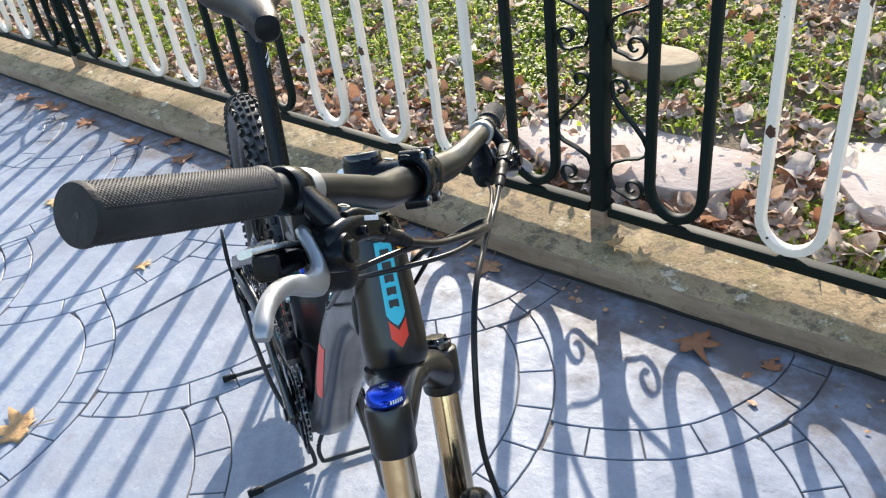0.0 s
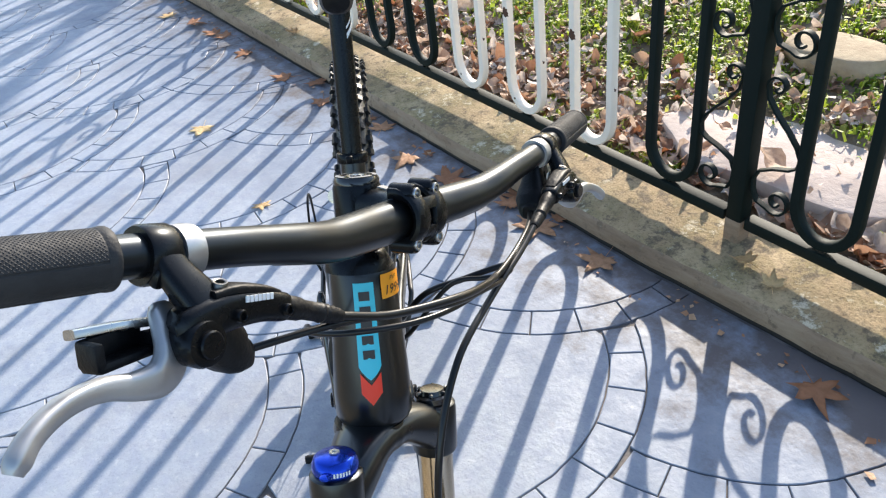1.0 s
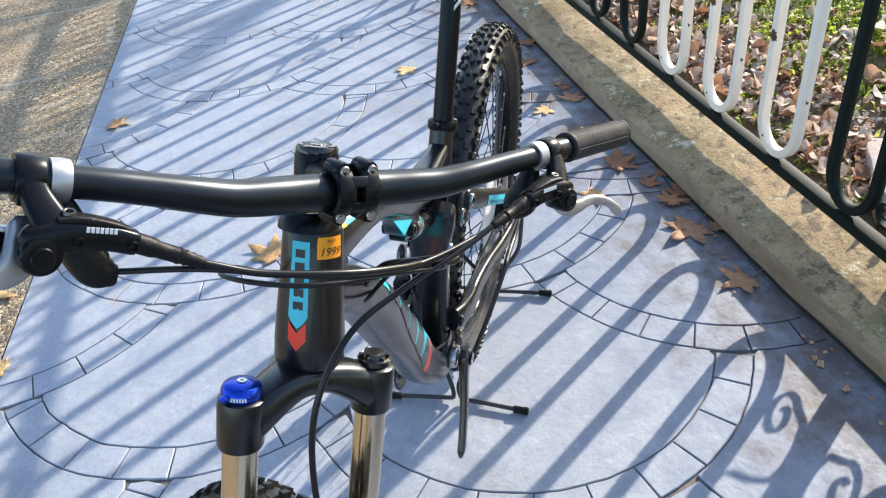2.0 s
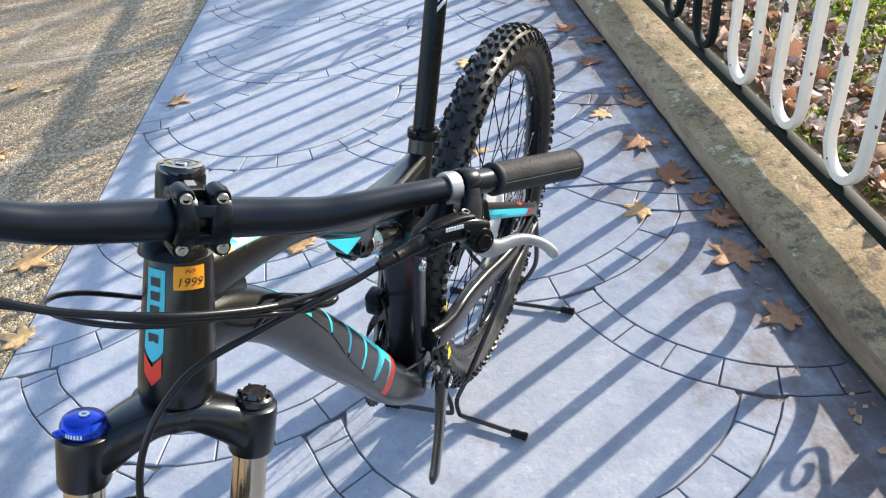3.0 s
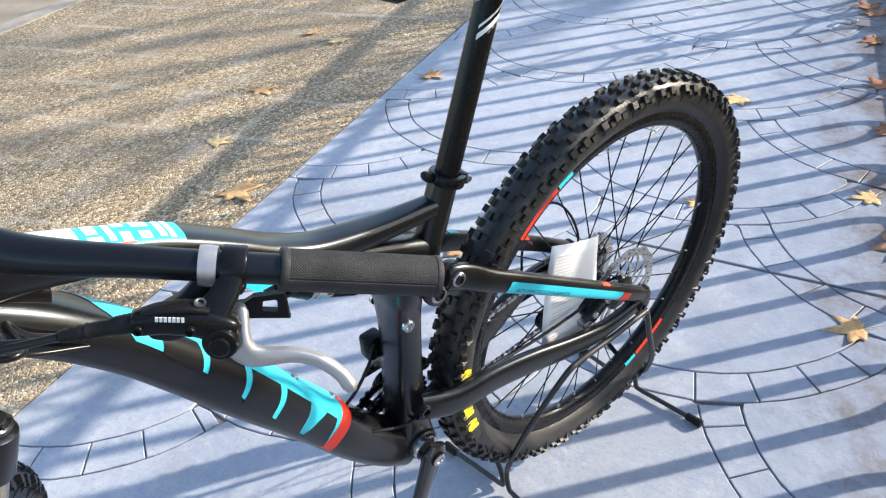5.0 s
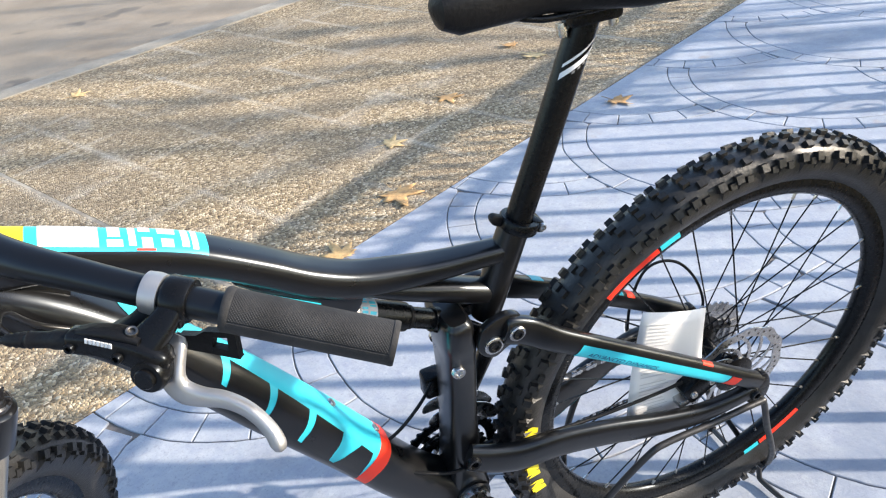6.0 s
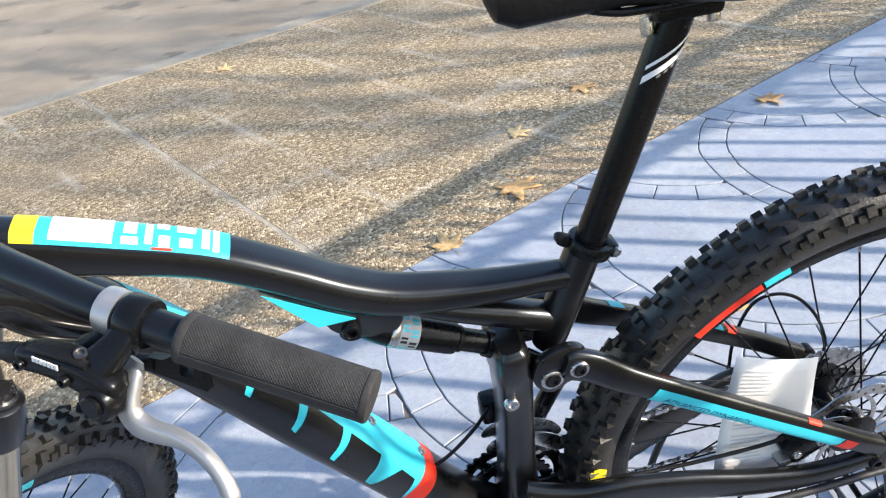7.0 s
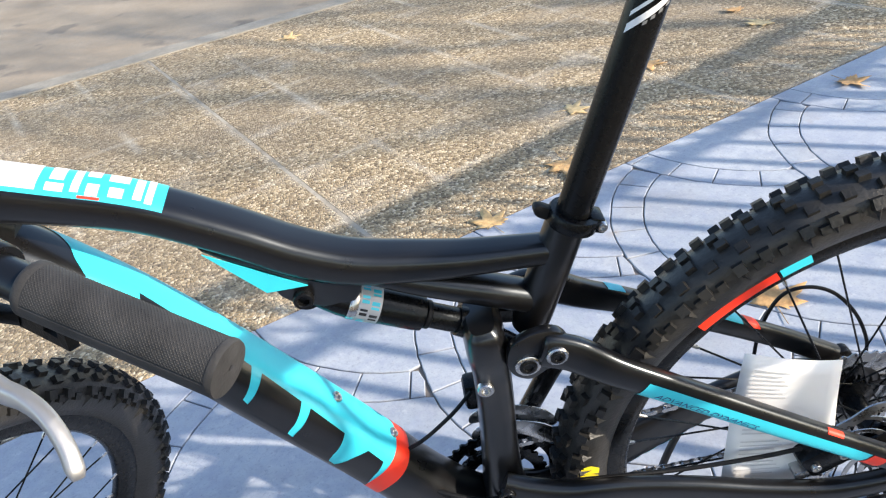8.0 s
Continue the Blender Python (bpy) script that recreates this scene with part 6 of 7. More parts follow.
def build_fork():
    fork = part_empty("fork", bike, "suspension fork with champagne stanchions")
    # crown: arched bridge
    bm = bmesh.new()
    rows = [(LEG_F, -LEG_L, -0.244, 0.018, 0.018), (LEG_F, -0.063, -0.240, 0.019, 0.019), (0.016, -0.047, -0.229, 0.021, 0.019), (0.008, -0.022, -0.219, 0.026, 0.016), (0.004, 0, -0.217, 0.029, 0.016),
            (0.008, 0.022, -0.219, 0.026, 0.016), (0.016, 0.047, -0.229, 0.021, 0.019), (LEG_F, 0.063, -0.240, 0.019, 0.019), (LEG_F, LEG_L, -0.244, 0.018, 0.018)]
    sweep(bm, spline(rows, 6), 20, (1, 0, 0), 2.6)
    for y in (1, -1):
        lathe([(0.0, -0.263), (0.0195, -0.263), (0.0208, -0.260), (0.0212, -0.222), (0.0205, -0.217), (0.0175, -0.215), (0.0, -0.215)], Matrix.Translation((LEG_F, LEG_L * y, 0)), 32, bm)
    lathe([(0.0, -0.222), (0.030, -0.220), (0.0315, -0.212), (0.030, -0.206), (0.0, -0.206)], None, 36, bm)
    crown = part("crown", bm, PAINT, fork, at=STEER)
    for y in (1, -1):
        part("stanchion", lathe([(0.0, -0.52), (0.016, -0.52), (0.016, -0.256), (0.0, -0.256)], STEER @ Matrix.Translation((LEG_F, LEG_L * y, 0)), 36), STANCHION, fork, "polished champagne stanchion")
        rows = [(LEG_F, LEG_L * y, -0.418, 0.0195, 0.0195), (LEG_F, LEG_L * y, -0.426, 0.0215, 0.0215), (LEG_F + 0.001, LEG_L * y, -0.44, 0.0215, 0.0215), (LEG_F + 0.002, LEG_L * y, -0.56, 0.021, 0.021), (LEG_F + 0.009, LEG_L * y, -0.66, 0.019, 0.020),
                (LEG_F + 0.021, LEG_L * y, -0.715, 0.014, 0.019), (0.050, 0.068 * y, -0.745, 0.011, 0.018), (0.052, 0.068 * y, -0.757, 0.006, 0.010)]
        bm = bmesh.new()
        sweep(bm, spline(rows, 5), 26, (0, 1, 0))
        low = part("fork_lower", bm, BLACK_METAL, fork, "black lower leg", at=STEER)
        part("dust_seal", lathe([(0.0163, -0.410), (0.0190, -0.412), (0.0205, -0.417), (0.0205, -0.424), (0.0163, -0.426)], STEER @ Matrix.Translation((LEG_F, LEG_L * y, 0)), 30, closed=True), BLACK_PLASTIC, low)
    # brace between the lowers, over the tyre
    bm = bmesh.new()
    sweep(bm, spline([(0.034, LEG_L, -0.448, 0.010, 0.012), (0.046, 0.060, -0.415, 0.010, 0.010), (0.054, 0.040, -0.375, 0.011, 0.009), (0.057, 0, -0.350, 0.012, 0.009), (0.054, -0.040, -0.375, 0.011, 0.009), (0.046, -0.060, -0.415, 0.010, 0.010), (0.034, -LEG_L, -0.448, 0.010, 0.012)], 6), 16, (1, 0, 0))
    part("fork_brace", bm, BLACK_METAL, fork, at=STEER)
    # air cap on the left leg, blue lockout dial on the right
    cap = lathe([(0.0, -0.214), (0.0165, -0.214), (0.0165, -0.209), (0.0145, -0.2075), (0.0130, -0.2085), (0.0120, -0.2085), (0.0105, -0.2035), (0.0, -0.2030)], STEER @ Matrix.Translation((LEG_F, LEG_L, 0)), 28)
    cap = part("air_cap", cap, BLACK_GLOSS, crown, "glossy black air cap")
    for k in range(6):
        a = math.pi / 3 * k
        part("cap_rib", box(0.0055, 0.0025, 0.0040, STEER @ Matrix.Translation((LEG_F + 0.0125 * math.cos(a), LEG_L + 0.0125 * math.sin(a), -0.2065)) @ Matrix.Rotation(a, 4, "Z"), 0.0007), BLACK_GLOSS, crown)
    m = STEER @ Matrix.Translation((LEG_F, -LEG_L, 0))
    part("lockout_dial", lathe([(0.0, -0.215), (0.0172, -0.215), (0.0180, -0.2135), (0.0180, -0.2080), (0.0172, -0.2065), (0.0164, -0.2040), (0.0148, -0.2025), (0.0060, -0.2010), (0.0, -0.2010)], m, 40), BLUE_ANOD, crown, "blue anodised lockout dial")
    part("dial_lever", box(0.009, 0.012, 0.005, m @ Matrix.Translation((0.006, -0.0175, -0.2105)) @ Matrix.Rotation(0.2, 4, "Z"), 0.003), BLUE_ANOD, crown, "blue dial lever")
    part("dial_screw", lathe([(0.0, -0.2014), (0.0042, -0.2014), (0.0042, -0.1998), (0.0018, -0.1998), (0.0016, -0.2006), (0.0, -0.2006)], m, 16), STEEL, crown)
    bm = bmesh.new()
    for k in range(7):
        a = -1.1 + 0.13 * k
        bm.faces.new([bm.verts.new(m @ Vector((0.0183 * math.cos(b), 0.0183 * math.sin(b), z))) for b, z in ((a, -0.2125), (a + 0.08, -0.2125), (a + 0.08, -0.2090), (a, -0.2090))])
    part("dial_print", bm, WHITE_INK, crown, "white print bars", smooth=False)
    # front caliper at the left lower
    part("front_caliper", box(0.030, 0.030, 0.055, STEER @ Matrix.Translation((-0.012, 0.062, -0.650)), 0.008), BLACK_METAL, fork)


def bar_point(l):
    """Centre of the handlebar at l metres to the left: forward, left, up and radius."""
    a = abs(l)
    f = np.interp(a, [0, 0.04, 0.08, 0.13, 0.20, 0.262, 0.385], [0.048, 0.049, 0.054, 0.0595, 0.0605, 0.0562, 0.035])
    u = np.interp(a, [0, 0.05, 0.10, 0.125, 0.15, 0.20, 0.262, 0.385], [-0.030, -0.0305, -0.0275, -0.0230, -0.0180, -0.0095, -0.0010, 0.010])
    r = np.interp(a, [0, 0.05, 0.16, 0.20, 0.4], [0.0159, 0.0157, 0.0118, 0.0112, 0.0111])
    return f, l, u, r


BAR = Tube([(*bar_point(l), bar_point(l)[3]) for l in (-0.379, -0.33, -0.262, -0.20, -0.165, -0.13, -0.10, -0.07, -0.04, 0, 0.04, 0.07, 0.10, 0.13, 0.165, 0.20, 0.262, 0.33, 0.376)], ref=(0, 0, 1), n=5)


CLAMP = STEER @ Matrix.Translation((0.002, 0.0035, 0.001))      # the stem


def build_cockpit():
    stem = part_empty("stem", bike, "black aluminium stem")
    bm = lathe([(0.0, -0.050), (0.0185, -0.050), (0.0192, -0.046), (0.0192, -0.010), (0.0180, -0.006), (0.0, -0.006)], None, 36)
    rows = [(0.000, 0, -0.027, 0.0165, 0.020), (0.018, 0, -0.028, 0.0170, 0.0175), (0.034, 0, -0.029, 0.0195, 0.0185), (0.044, 0, -0.030, 0.0235, 0.0215), (0.049, 0, -0.030, 0.0240, 0.0215)]
    sweep(bm, spline(rows, 5), 24, (0, 1, 0), 3.0)
    part("stem_body", bm, BLACK_METAL, stem, at=CLAMP)
    # clamp plate: two bands joined by ribs
    face = bmesh.new()
    for l in (-0.0135, 0.0135):
        pts = []
        for k in range(13):
            a = radians(-98 + 196 * k / 12)
            pts.append((0.048 + 0.0205 * math.cos(a), l * (1.0 - 0.12 * math.cos(a)), -0.030 + 0.0205 * math.sin(a), 0.0085, 0.0042))
        sweep(face, pts, 10, (0, 1, 0), 3.0)
    for u in (0.010, -0.010):
        join(face, box(0.006, 0.030, 0.010, Matrix.Translation((0.0665, 0, -0.030 + u)) @ Matrix.Rotation(-u * 40, 4, "Y"), 0.002))
    part("clamp_plate", face, BLACK_METAL, stem, at=CLAMP)
    for side in (-1, 1):
        for u, l in ((0.0190, 0.0132), (-0.0190, 0.0150)):
            l *= side
            mm = CLAMP @ Matrix.Translation((0.060, l, -0.030 + u)) @ Matrix.Rotation(math.pi / 2, 4, "Y")
            part("bolt_boss", lathe([(0.0, -0.016), (0.0078, -0.016), (0.0074, 0.001), (0.0066, 0.004), (0.0, 0.004)], mm, 20), BLACK_METAL, stem)
            part("bolt", lathe([(0.0, 0.003), (0.0046, 0.003), (0.0046, 0.0058), (0.0040, 0.0064), (0.0026, 0.0064), (0.0024, 0.0042), (0.0, 0.0045)], mm, 16), STEEL, stem, "bright clamp bolt")
    for u in (-0.018, -0.040):
        mm = CLAMP @ Matrix.Translation((-0.020, 0.008, u)) @ Matrix.Rotation(-math.pi / 2, 4, "X")
        part("steerer_bolt", lathe([(0.0, -0.014), (0.0055, -0.014), (0.0060, 0.008), (0.0050, 0.010), (0.0028, 0.010), (0.0026, 0.007), (0.0, 0.007)], mm, 16), STEEL, stem)
    part("top_cap", lathe([(0.0, -0.007), (0.0183, -0.007), (0.0186, -0.004), (0.0170, -0.0012), (0.0120, -0.0006), (0.0075, -0.0010), (0.0048, -0.0028), (0.0, -0.0028)], CLAMP, 36), BLACK_GLOSS, stem, "glossy black top cap")
    bm = bmesh.new()
    n = 40
    g = [[bm.verts.new(CLAMP @ Vector((r * math.cos(2 * math.pi * k / n), r * math.sin(2 * math.pi * k / n), z))) for r, z in ((0.0165, -0.0006), (0.0130, -0.0002))] for k in range(n)]
    for k in range(n):
        if k % 10 not in (0, 1):
            bm.faces.new((g[k][0], g[(k + 1) % n][0], g[(k + 1) % n][1], g[k][1]))
    part("cap_print", bm, GREY_INK, stem, "grey print ring", smooth=False)
    part("cap_bolt", lathe([(0.0, -0.003), (0.0044, -0.003), (0.0046, -0.0004), (0.0028, -0.0002), (0.0024, -0.002), (0.0, -0.002)], CLAMP, 18), STEEL, stem)
    part("stem_mark", box(0.0085, 0.0075, 0.0012, CLAMP @ Matrix.Translation((0.0270, 0, -0.0098)) @ Matrix.Rotation(0.22, 4, "Y"), 0.0), GREY_INK, stem, "small white logo shape")
    part("spacer", lathe([(0.0, -0.074), (0.0275, -0.074), (0.0265, -0.068), (0.0225, -0.060), (0.0200, -0.0585), (0.0190, -0.0585), (0.0190, -0.050), (0.0, -0.050)], STEER, 40), BLACK_METAL, stem, "headset cover and spacer")
    part("spacer_ring", lathe([(0.0192, -0.0575), (0.0198, -0.0570), (0.0198, -0.0545), (0.0192, -0.0540)], STEER, 36, closed=True), STEEL, stem, "bright spacer ring")

    bar = part("handlebar", BAR.body(28), BAR_BLACK, bike, "black riser handlebar", at=STEER)
    for lo, hi in ((0.585, 0.70), (0.415, 0.30)):
        bm = BAR.patch(((lo, 150), (hi, 172), (hi, 196), (lo + (hi - lo) * 0.2, 210)), 0.0004, 14, 6)
        part("bar_graphic", bm, GREY_INK, bar, "grey woven graphic", at=STEER)
    for y in (1, -1):
        build_grip(bar, y)
        build_control(y)


def build_grip(bar, y):
    a = Vector(bar_point(0.2675 if y > 0 else -0.2605)[:3])
    b = Vector(bar_point(0.3805 if y > 0 else -0.383)[:3])
    m = along(a, b)
    ln = (b - a).length
    # the smooth sector faces forward and down; the rest carries the pattern
    ahead = m.to_3x3().inverted() @ Vector((0.86, 0, -0.5))
    mid = math.atan2(ahead.y, ahead.x)
    m = STEER @ m
    bm = bmesh.new()
    n, rows = 176, 216
    g = []
    for i in range(rows + 1):
        z = 0.004 + (ln - 0.006) * i / rows
        ring = []
        for k in range(n):
            t = 2 * math.pi * k / n
            off = abs((t - mid + math.pi) % (2 * math.pi) - math.pi)
            rr = 0.0150 + 0.0006 * max(0.0, math.cos(off)) ** 3
            if 2 < i < rows - 2 and off > 0.62:
                rr += 0.00032 if (k % 4, i % 4) in ((0, 0), (2, 2)) else 0.0
            elif abs(off - 0.59) < 0.045:
                rr -= 0.0005
            ring.append(bm.verts.new((rr * math.cos(t), rr * math.sin(t), z)))
        g.append(ring)
    for i in range(rows):
        for k in range(n):
            bm.faces.new((g[i][k], g[i][(k + 1) % n], g[i + 1][(k + 1) % n], g[i + 1][k]))
    grip = part("grip", bm, KNURL, bar, "dark grey rubber grip with fine diamond pattern", at=m, smooth=False)
    part("grip_flange", lathe([(0.0113, -0.001), (0.0150, -0.001), (0.0157, 0.0), (0.0158, 0.0018), (0.0155, 0.0042), (0.0148, 0.0056)], m, 40), KNURL, grip)
    part("grip_end", lathe([(0.0148, ln - 0.004), (0.0156, ln - 0.0035), (0.0157, ln - 0.001), (0.0150, ln + 0.0006), (0.0, ln + 0.0008)], m, 40), KNURL, grip, "plain rounded grip end")
    part("end_hole", lathe([(0.0, ln + 0.0011), (0.0016, ln + 0.0011)], m @ Matrix.Translation((0.002, 0, 0)), 10), INK, grip, smooth=False)


def build_control(y):
    """Brake lever and shifter of one side."""
    def P(f, l, u):
        return (f, l * y, u)

    lever = part_empty("brake_lever", bike, "black hydraulic brake lever body with silver blade")
    c = Vector(bar_point(0.2365 * y)[:3])
    d = Vector(bar_point(0.250 * y)[:3]) - Vector(bar_point(0.205 * y)[:3])
    m = STEER @ along(c, c + d)
    part("lever_clamp", lathe([(0.0112, -0.0085), (0.0148, -0.0085), (0.0156, -0.007), (0.0156, 0.007), (0.0148, 0.0085), (0.0112, 0.0085)], m, 32, closed=True), BLACK_METAL, lever)
    part("clamp_ear", box(0.014, 0.013, 0.012, STEER @ Matrix.Translation(P(0.0660, 0.2400, -0.0120)) @ Matrix.Rotation(0.5, 4, "Y"), 0.003), BLACK_METAL, lever)
    # broad strap from the clamp down to the body
    rows = [P(0.066, 0.2370, -0.003) + (0.0082, 0.0060), P(0.072, 0.2358, -0.012) + (0.0090, 0.0064), P(0.078, 0.2330, -0.021) + (0.0105, 0.0070), P(0.083, 0.2295, -0.030) + (0.0120, 0.0078)]
    bm = bmesh.new()
    sweep(bm, spline(rows, 6), 16, (0, 1, 0), 3.6)
    part("bracket", bm, BLACK_METAL, lever, at=STEER)
    # body: tapered housing, widest at the pivot
    rows = [P(0.081, 0.2490, -0.0385) + (0.005, 0.005), P(0.082, 0.2440, -0.0380) + (0.0095, 0.0095), P(0.0835, 0.2330, -0.0362) + (0.0107, 0.0102), P(0.0850, 0.2190, -0.0352) + (0.0100, 0.0100),
            P(0.0870, 0.2000, -0.0378) + (0.0088, 0.0092), P(0.0886, 0.1840, -0.0428) + (0.0080, 0.0084), P(0.0889, 0.1815, -0.0436) + (0.0062, 0.0066)]
    bm = bmesh.new()
    sweep(bm, spline(rows, 6), 20, (0, 0, 1), 3.8)
    part("reservoir", bm, BLACK_METAL, lever, at=STEER)
    top = bmesh.new()
    sweep(top, spline([P(0.0855, 0.2280, -0.0245) + (0.0022, 0.0062), P(0.0865, 0.2140, -0.0250) + (0.0028, 0.0072), P(0.0880, 0.1960, -0.0300) + (0.0026, 0.0066), P(0.0888, 0.1860, -0.0345) + (0.0020, 0.0050)], 5), 14, (0, 0, 1), 4.0)
    part("reservoir_lid", top, BLACK_PLASTIC, lever, at=STEER)
    # maker's mark as a row of plain bars on the front face
    bm = bmesh.new()
    for k in range(7):
        join(bm, box(0.0008, 0.0019, 0.0034, Matrix.Translation((0, 0.0027 * (k - 3), 0)), 0.0))
    part("mark_bars", bm, WHITE_INK, lever, "white lettering bars", at=STEER @ Matrix.Translation(P(0.0968, 0.2050, -0.0312)) @ Matrix.Rotation(0.16 * y, 4, "X") @ Matrix.Rotation(0.06 * y, 4, "Z"))
    for l, u in ((0.2187, -0.0372), (0.1865, -0.0432)):
        bolt(lever, STEER @ Vector(P(0.0962 if l > 0.2 else 0.0972, l, u)), STEER.to_3x3() @ Vector((1, 0, 0)), 0.0036, BLACK_METAL, h=0.0026)
    bolt(lever, STEER @ Vector(P(0.0862, 0.2210, -0.0218)), STEER.to_3x3() @ Vector((0.3, 0, 1)), 0.0042, DARK_STEEL, h=0.0025)
    part("hose_nut", lathe([(0.0, 0.0), (0.0066, 0.0), (0.0070, 0.002), (0.0068, 0.013), (0.0058, 0.017), (0.0056, 0.030), (0.0062, 0.031), (0.0050, 0.034), (0.0058, 0.036), (0.0047, 0.039), (0.0054, 0.041), (0.0043, 0.044), (0.0048, 0.046), (0.0036, 0.050), (0.0, 0.050)],
                           STEER @ along(P(0.0887, 0.1835, -0.0430), P(0.0930, 0.1370, -0.0625)), 18), BLACK_PLASTIC, lever, "ribbed hose nut")
    # pivot lug hanging under the body, its screw facing forward
    mm = STEER @ along(P(0.070, 0.2390, -0.0455), P(0.095, 0.2390, -0.0455))
    part("pivot_lug", lathe([(0.0, 0.0), (0.0110, 0.0), (0.0125, 0.002), (0.0125, 0.0215), (0.0112, 0.0245), (0.0085, 0.0250), (0.0, 0.0250)], mm, 28), BLACK_METAL, lever)
    part("pivot_pin", lathe([(0.0, 0.0245), (0.0072, 0.0245), (0.0072, 0.0270), (0.0064, 0.0278), (0.0, 0.0278)], mm, 22), BLACK_METAL, lever, "round black pivot screw")
    # silver blade: rounded eye behind the pivot, knee, then a long finger with a hooked tip
    rows = [P(0.0650, 0.2425, -0.0275) + (0.0030, 0.0058), P(0.0675, 0.2425, -0.0310) + (0.0042, 0.0095), P(0.0715, 0.2435, -0.0385) + (0.0046, 0.0112), P(0.0755, 0.2460, -0.0470) + (0.0048, 0.0118), P(0.0785, 0.2510, -0.0540) + (0.0050, 0.0110), P(0.0798, 0.2595, -0.0582) + (0.0050, 0.0090),
            P(0.0795, 0.2720, -0.0570) + (0.0049, 0.0068), P(0.0785, 0.2860, -0.0530) + (0.0048, 0.0056), P(0.0785, 0.3000, -0.0522) + (0.0047, 0.0051), P(0.0800, 0.3130, -0.0545) + (0.0046, 0.0049), P(0.0825, 0.3245, -0.0592) + (0.0047, 0.0049), P(0.0845, 0.3315, -0.0650) + (0.0048, 0.0052), P(0.0852, 0.3345, -0.0690) + (0.0034, 0.0036)]
    bm = bmesh.new()
    sweep(bm, spline(rows, 6), 20, (1, -0.35 * y, 0), 3.2)
    part("lever_blade", bm, SILVER, lever, "silver lever blade", at=STEER)
    # shifter under the bar
    sh = part_empty("shifter", bike, "black trigger shifter under the handlebar")
    cc = Vector(bar_point(0.2195 * y)[:3])
    part("shifter_clamp", lathe([(0.0113, -0.006), (0.0142, -0.006), (0.0148, 0.0), (0.0142, 0.006), (0.0113, 0.006)], STEER @ along(cc, cc + d), 28, closed=True), SILVER, sh, "silver clamp band")
    deep = 0.0 if y < 0 else 0.012
    rows = [P(0.056, 0.219, -0.018) + (0.007, 0.007), P(0.058, 0.215, -0.034) + (0.011, 0.011), P(0.060, 0.209, -0.052 + deep * 0.5) + (0.015, 0.013), P(0.062, 0.201, -0.066 + deep) + (0.015, 0.013), P(0.064, 0.192, -0.071 + deep) + (0.011, 0.009), P(0.065, 0.187, -0.072 + deep) + (0.006, 0.006)]
    bm = bmesh.new()
    sweep(bm, spline(rows, 6), 18, (1, 0, 0), 3.2)
    part("shifter_body", bm, BLACK_PLASTIC, sh, at=STEER)
    if y < 0:
        rows = [P(0.060, 0.206, -0.046) + (0.008, 0.0030), P(0.056, 0.232, -0.040) + (0.008, 0.0026), P(0.051, 0.258, -0.036) + (0.0090, 0.0026), P(0.048, 0.280, -0.034) + (0.0060, 0.0026)]
        bm = bmesh.new()
        sweep(bm, spline(rows, 5), 14, (1, 0, 0.2), 4.0)
        part("shift_trigger", bm, STEEL, sh, "bright metal release trigger", at=STEER)
    # thumb trigger: an arm that ends in an open paddle
    bm = bmesh.new()
    if y > 0:
        sweep(bm, spline([P(0.060, 0.207, -0.050) + (0.007, 0.004), P(0.052, 0.224, -0.049) + (0.006, 0.004), P(0.044, 0.239, -0.048) + (0.004, 0.005)], 5), 14, (1, 0, 0), 4.0)
        face = Matrix(((0, 0, 1, 0.043), (y, 0, 0, 0), (0, 1, 0, 0), (0, 0, 0, 1)))
        for loop in (((0.2355, -0.0545), (0.2610, -0.0483), (0.2595, -0.0343), (0.2520, -0.0325), (0.2470, -0.0385), (0.2345, -0.0438)),
                     ((0.2520, -0.0325), (0.2595, -0.0343), (0.2693, -0.0303), (0.2735, -0.0240)),
                     ((0.2610, -0.0483), (0.2818, -0.0435), (0.2723, -0.0402), (0.2605, -0.0423)),
                     ((0.2735, -0.0240), (0.2693, -0.0303), (0.2723, -0.0402), (0.2808, -0.0430))):
            join(bm, plate(loop, 0.007, face, 0.0))
    else:
        rows = [P(0.064, 0.205, -0.050) + (0.008, 0.004), P(0.064, 0.230, -0.046) + (0.007, 0.004), P(0.062, 0.250, -0.044) + (0.0065, 0.004)]
        sweep(bm, spline(rows, 5), 14, (1, 0, 0), 4.0)
        join(bm, box(0.016, 0.034, 0.005, Matrix.Translation(P(0.061, 0.264, -0.0490)) @ Matrix.Rotation(-0.10, 4, "Y"), 0.002))
        join(bm, box(0.005, 0.034, 0.014, Matrix.Translation(P(0.0540, 0.264, -0.0430)), 0.002))
        join(bm, box(0.016, 0.006, 0.014, Matrix.Translation(P(0.0610, 0.279, -0.0430)), 0.002))
    part("shift_trigger", bm, BLACK_PLASTIC, sh, "black thumb trigger", at=STEER)


def sb(f, l, u):
    return tuple((STEER) @ Vector((f, l, u)))


def hose(name, pts, r, label, mat=None):
    ob = part(name, tube(pts, r, 12, 8), mat or BLACK_HOSE, bike, label)
    return ob


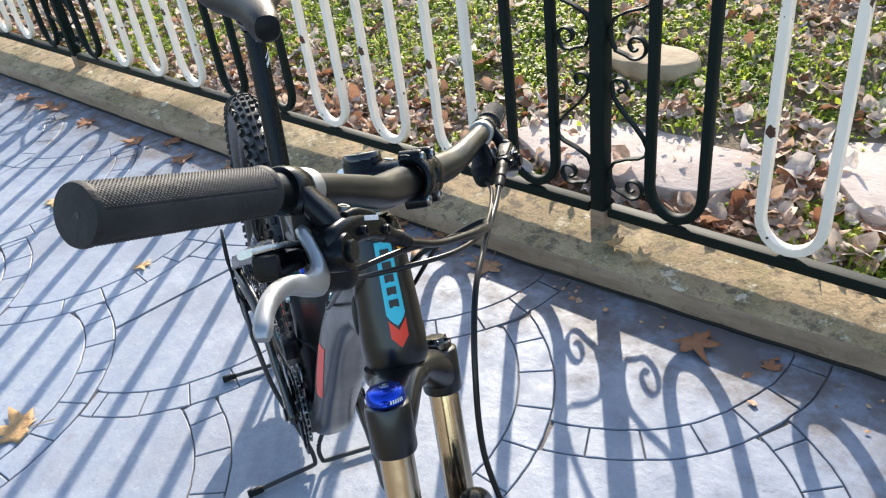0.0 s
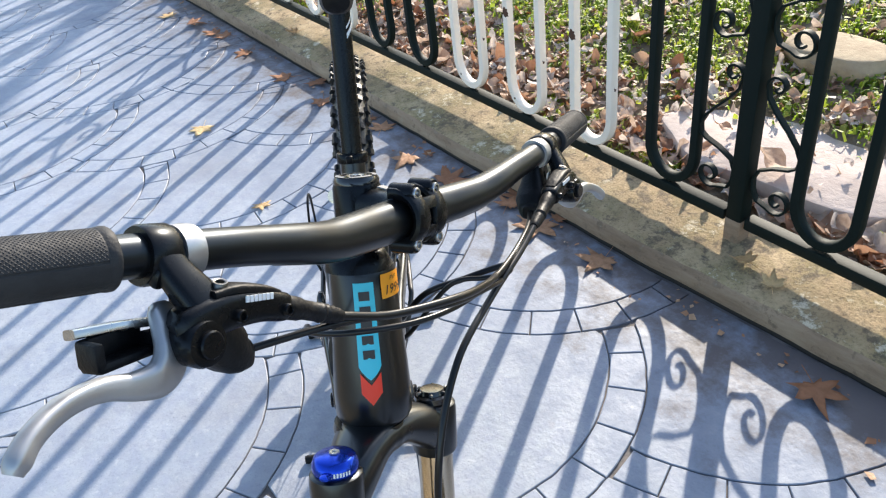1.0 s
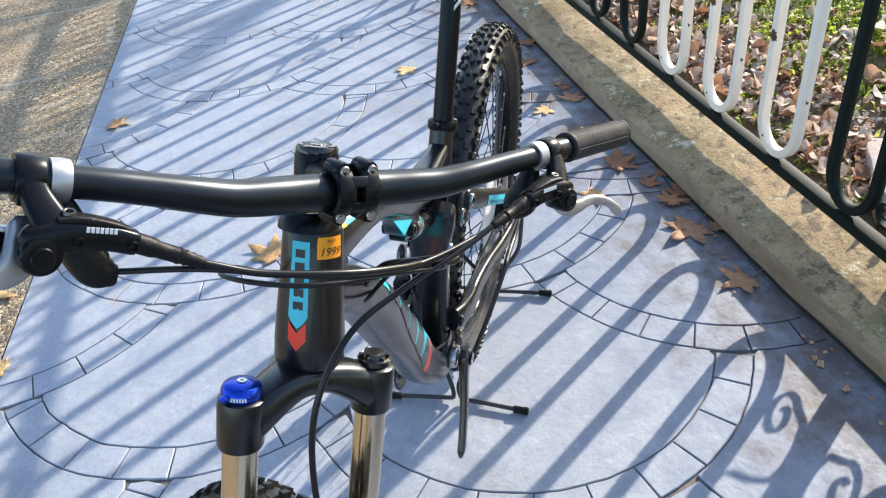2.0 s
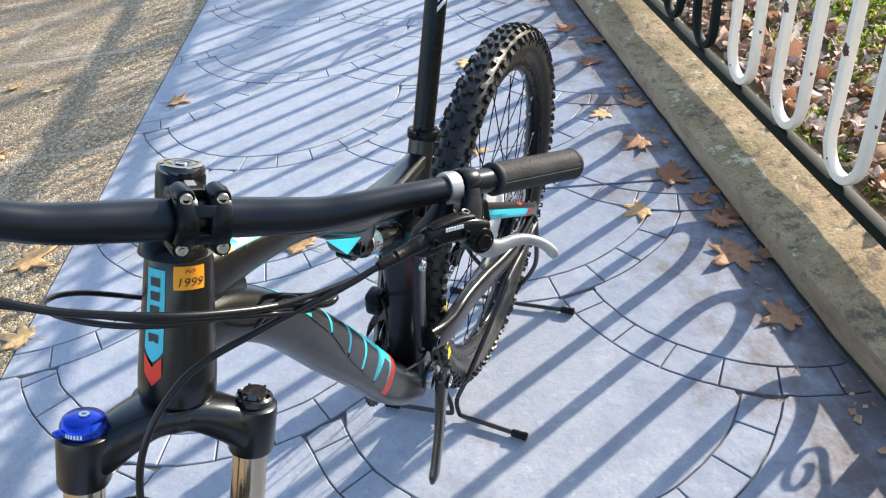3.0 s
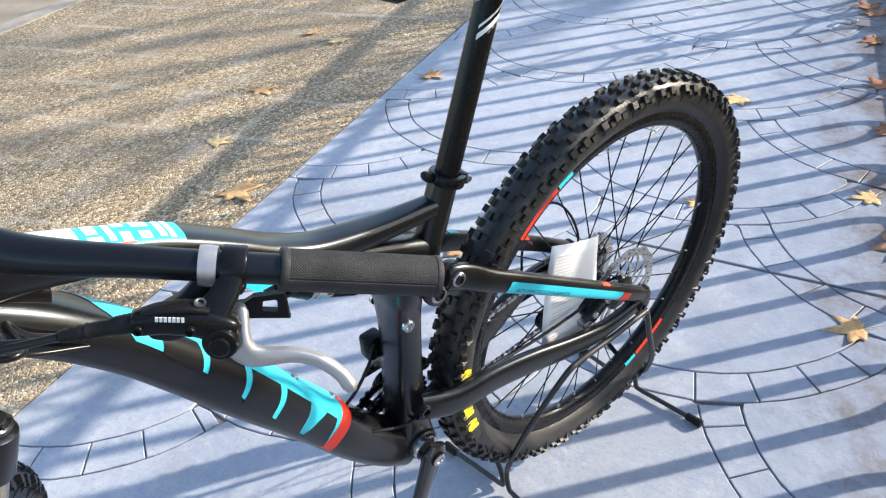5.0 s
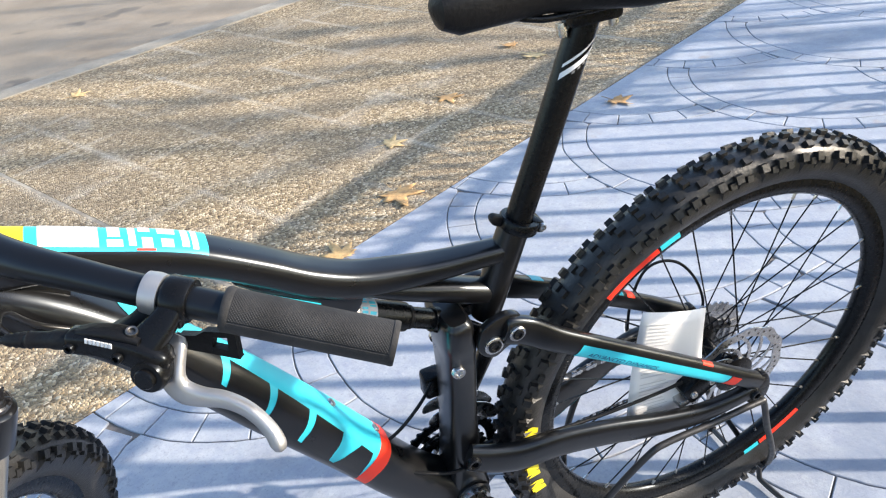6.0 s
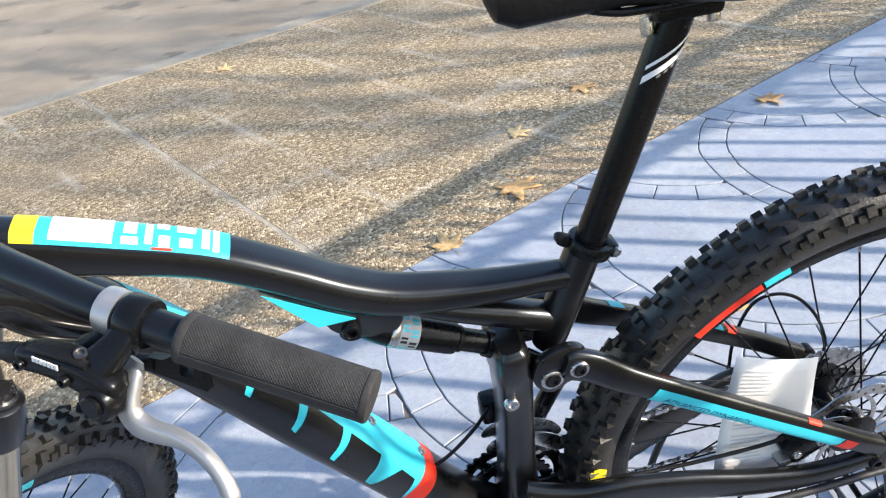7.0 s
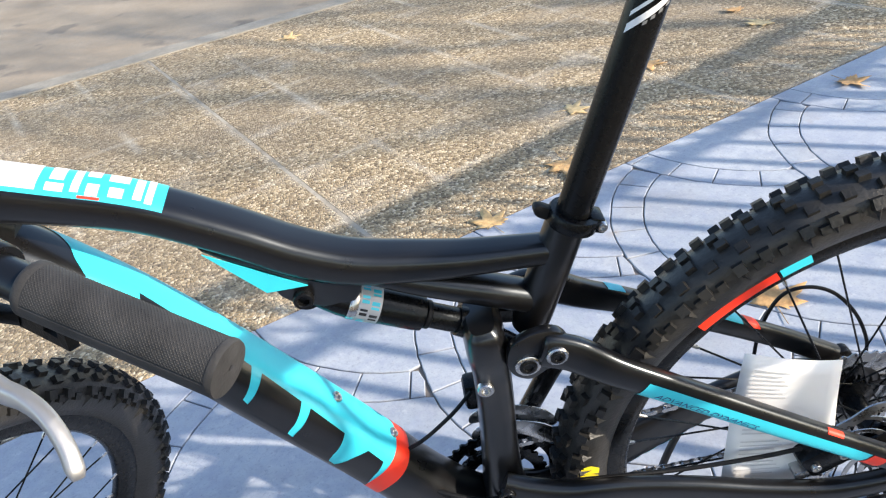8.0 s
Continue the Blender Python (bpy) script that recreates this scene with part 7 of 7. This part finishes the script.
def build_hoses():
    hose("front_brake_hose", [sb(0.093, 0.1370, -0.0625), sb(0.0945, 0.105, -0.078), sb(0.096, 0.043, -0.104), sb(0.098, -0.015, -0.136), sb(0.096, -0.043, -0.197), sb(0.089, -0.035, -0.281), sb(0.094, -0.010, -0.370), sb(0.074, 0.045, -0.480), sb(0.060, 0.090, -0.580), sb(0.000, 0.070, -0.650)], 0.0029, "glossy black hose to the front brake")
    hose("rear_brake_hose", [sb(0.093, -0.1370, -0.0625), sb(0.101, -0.095, -0.073), sb(0.113, -0.030, -0.078), sb(0.106, 0.024, -0.083), sb(0.094, 0.064, -0.087), sb(0.088, 0.096, -0.093), sb(0.080, 0.109, -0.092), sb(0.066, 0.107, -0.096), sb(0.044, 0.093, -0.104), sb(0.014, 0.076, -0.116), (0.800, 0.038, 0.880), (0.755, 0.030, 0.845)], 0.0029, "glossy black hose to the rear brake")
    hose("gear_cable", [sb(0.065, 0.190, -0.060), sb(0.082, 0.145, -0.068), sb(0.096, 0.070, -0.083), sb(0.103, 0.000, -0.089), sb(0.096, -0.055, -0.090), sb(0.070, -0.092, -0.090), sb(0.034, -0.098, -0.094), sb(0.000, -0.066, -0.104), (0.810, -0.038, 0.880), (0.760, -0.030, 0.850)], 0.0023, "black cable housing looping round the head tube")
    hose("gear_cable", [sb(0.065, -0.190, -0.070), sb(0.090, -0.140, -0.067), sb(0.104, -0.080, -0.075), sb(0.110, -0.035, -0.082), sb(0.104, 0.024, -0.088), sb(0.094, 0.072, -0.094), sb(0.082, 0.092, -0.098), sb(0.064, 0.092, -0.101), sb(0.036, 0.080, -0.108), (0.815, 0.042, 0.872), (0.765, 0.032, 0.838)], 0.0023, "black cable housing looping past the head tube")


def build_tag():
    """The printed card hung at the rear wheel."""
    corner = [Vector(c) for c in ((0.168, 0.046, 0.632), (0.066, 0.046, 0.600), (0.046, 0.052, 0.418), (0.172, 0.046, 0.412))]
    bm = bmesh.new()
    g = []
    for i in range(9):
        g.append([])
        for j in range(9):
            x, z = i / 8, j / 8
            p = corner[0] * (1 - x) * (1 - z) + corner[1] * x * (1 - z) + corner[2] * x * z + corner[3] * (1 - x) * z
            p.y += 0.006 * math.sin(x * 2.6) - 0.005 * math.sin(z * 3.0)
            g[-1].append(bm.verts.new(p))
    for i in range(8):
        for j in range(8):
            bm.faces.new((g[i][j], g[i + 1][j], g[i + 1][j + 1], g[i][j + 1]))
    card = part("paper_tag", bm, PAPER, None, "white printed paper tag hanging inside the rear triangle")
    card.matrix_world = BIKE
    tagged(card, category="paper tag")
    sol = card.modifiers.new("thickness", "SOLIDIFY")
    sol.thickness = 0.0005
    for k in range(26):
        z = 0.10 + 0.032 * k
        if k in (7, 8, 16):
            continue
        x0, x1 = (0.12, 0.46) if k < 16 else (0.12, 0.50)
        x1 -= 0.1 * ((k * 5) % 3) / 3
        bm = bmesh.new()
        cs = []
        for x, zz in ((x0, z), (x1, z), (x1, z + 0.009), (x0, z + 0.009)):
            p = corner[0] * (1 - x) * (1 - zz) + corner[1] * x * (1 - zz) + corner[2] * x * zz + corner[3] * (1 - x) * zz
            p.y += 0.006 * math.sin(x * 2.6) - 0.005 * math.sin(zz * 3.0) + 0.0012
            cs.append(bm.verts.new(p))
        bm.faces.new(cs)
        part("print_line", bm, FAINT_INK, card, "row of grey print", smooth=False)


def build_stand():
    st = empty("bike_stand", Matrix(), "black bent-wire bicycle stand holding the rear wheel", "bicycle stand")
    for y in (1, -1):
        o = 0.040
        pts = [(0.205, 0.158 * y, 0.010), (0.197, 0.070 * y, 0.011), (0.193, 0.018 * y, 0.012), (0.193, 0.008 * y, 0.022), (0.197, 0.010 * y, 0.070), (0.212, 0.034 * y + 0.012, 0.160), (0.200, 0.066 * y + 0.022, 0.275),
               (0.160, 0.086 * y + 0.034, 0.372), (0.128, 0.088 * y + 0.036, 0.388), (0.050, 0.089 * y + 0.037, 0.390), (-0.030, 0.089 * y + 0.037, 0.392), (-0.044, 0.089 * y + 0.036, 0.384), (-0.066, 0.088 * y + 0.030, 0.320),
               (-0.108, 0.078 * y + 0.022, 0.225), (-0.160, 0.040 * y + 0.012, 0.120), (-0.190, 0.010 * y, 0.060), (-0.195, 0.008 * y, 0.022), (-0.196, 0.018 * y, 0.012), (-0.200, 0.070 * y, 0.011), (-0.206, 0.155 * y, 0.010)]
        part("stand_wire", tube(pts, 0.0052, 12, 6), STAND_STEEL, st)
        for x in (0.205, -0.206):
            s = 1 if x > 0 else -1
            part("rubber_foot", lathe([(0.0, -0.002), (0.0075, -0.002), (0.0085, 0.0), (0.0085, 0.020), (0.0095, 0.026), (0.0085, 0.032), (0.0, 0.033)], along((x - 0.0015 * s, 0.135 * y, 0.0105), (x, 0.165 * y, 0.0100)), 18), BLACK_PLASTIC, st)


build_frame()
build_seat()
build_suspension()
REAR = wheel("rear_wheel", bike, Matrix.Translation(HUB_R), True)
FRONT = wheel("front_wheel", bike, STEER @ Matrix.Translation(HUB_F), False)
build_drive()
build_fork()
build_cockpit()
build_hoses()
build_tag()
build_stand()

# ---- the many pieces of the pavements ----
aggregate_panels()
build_pavement()
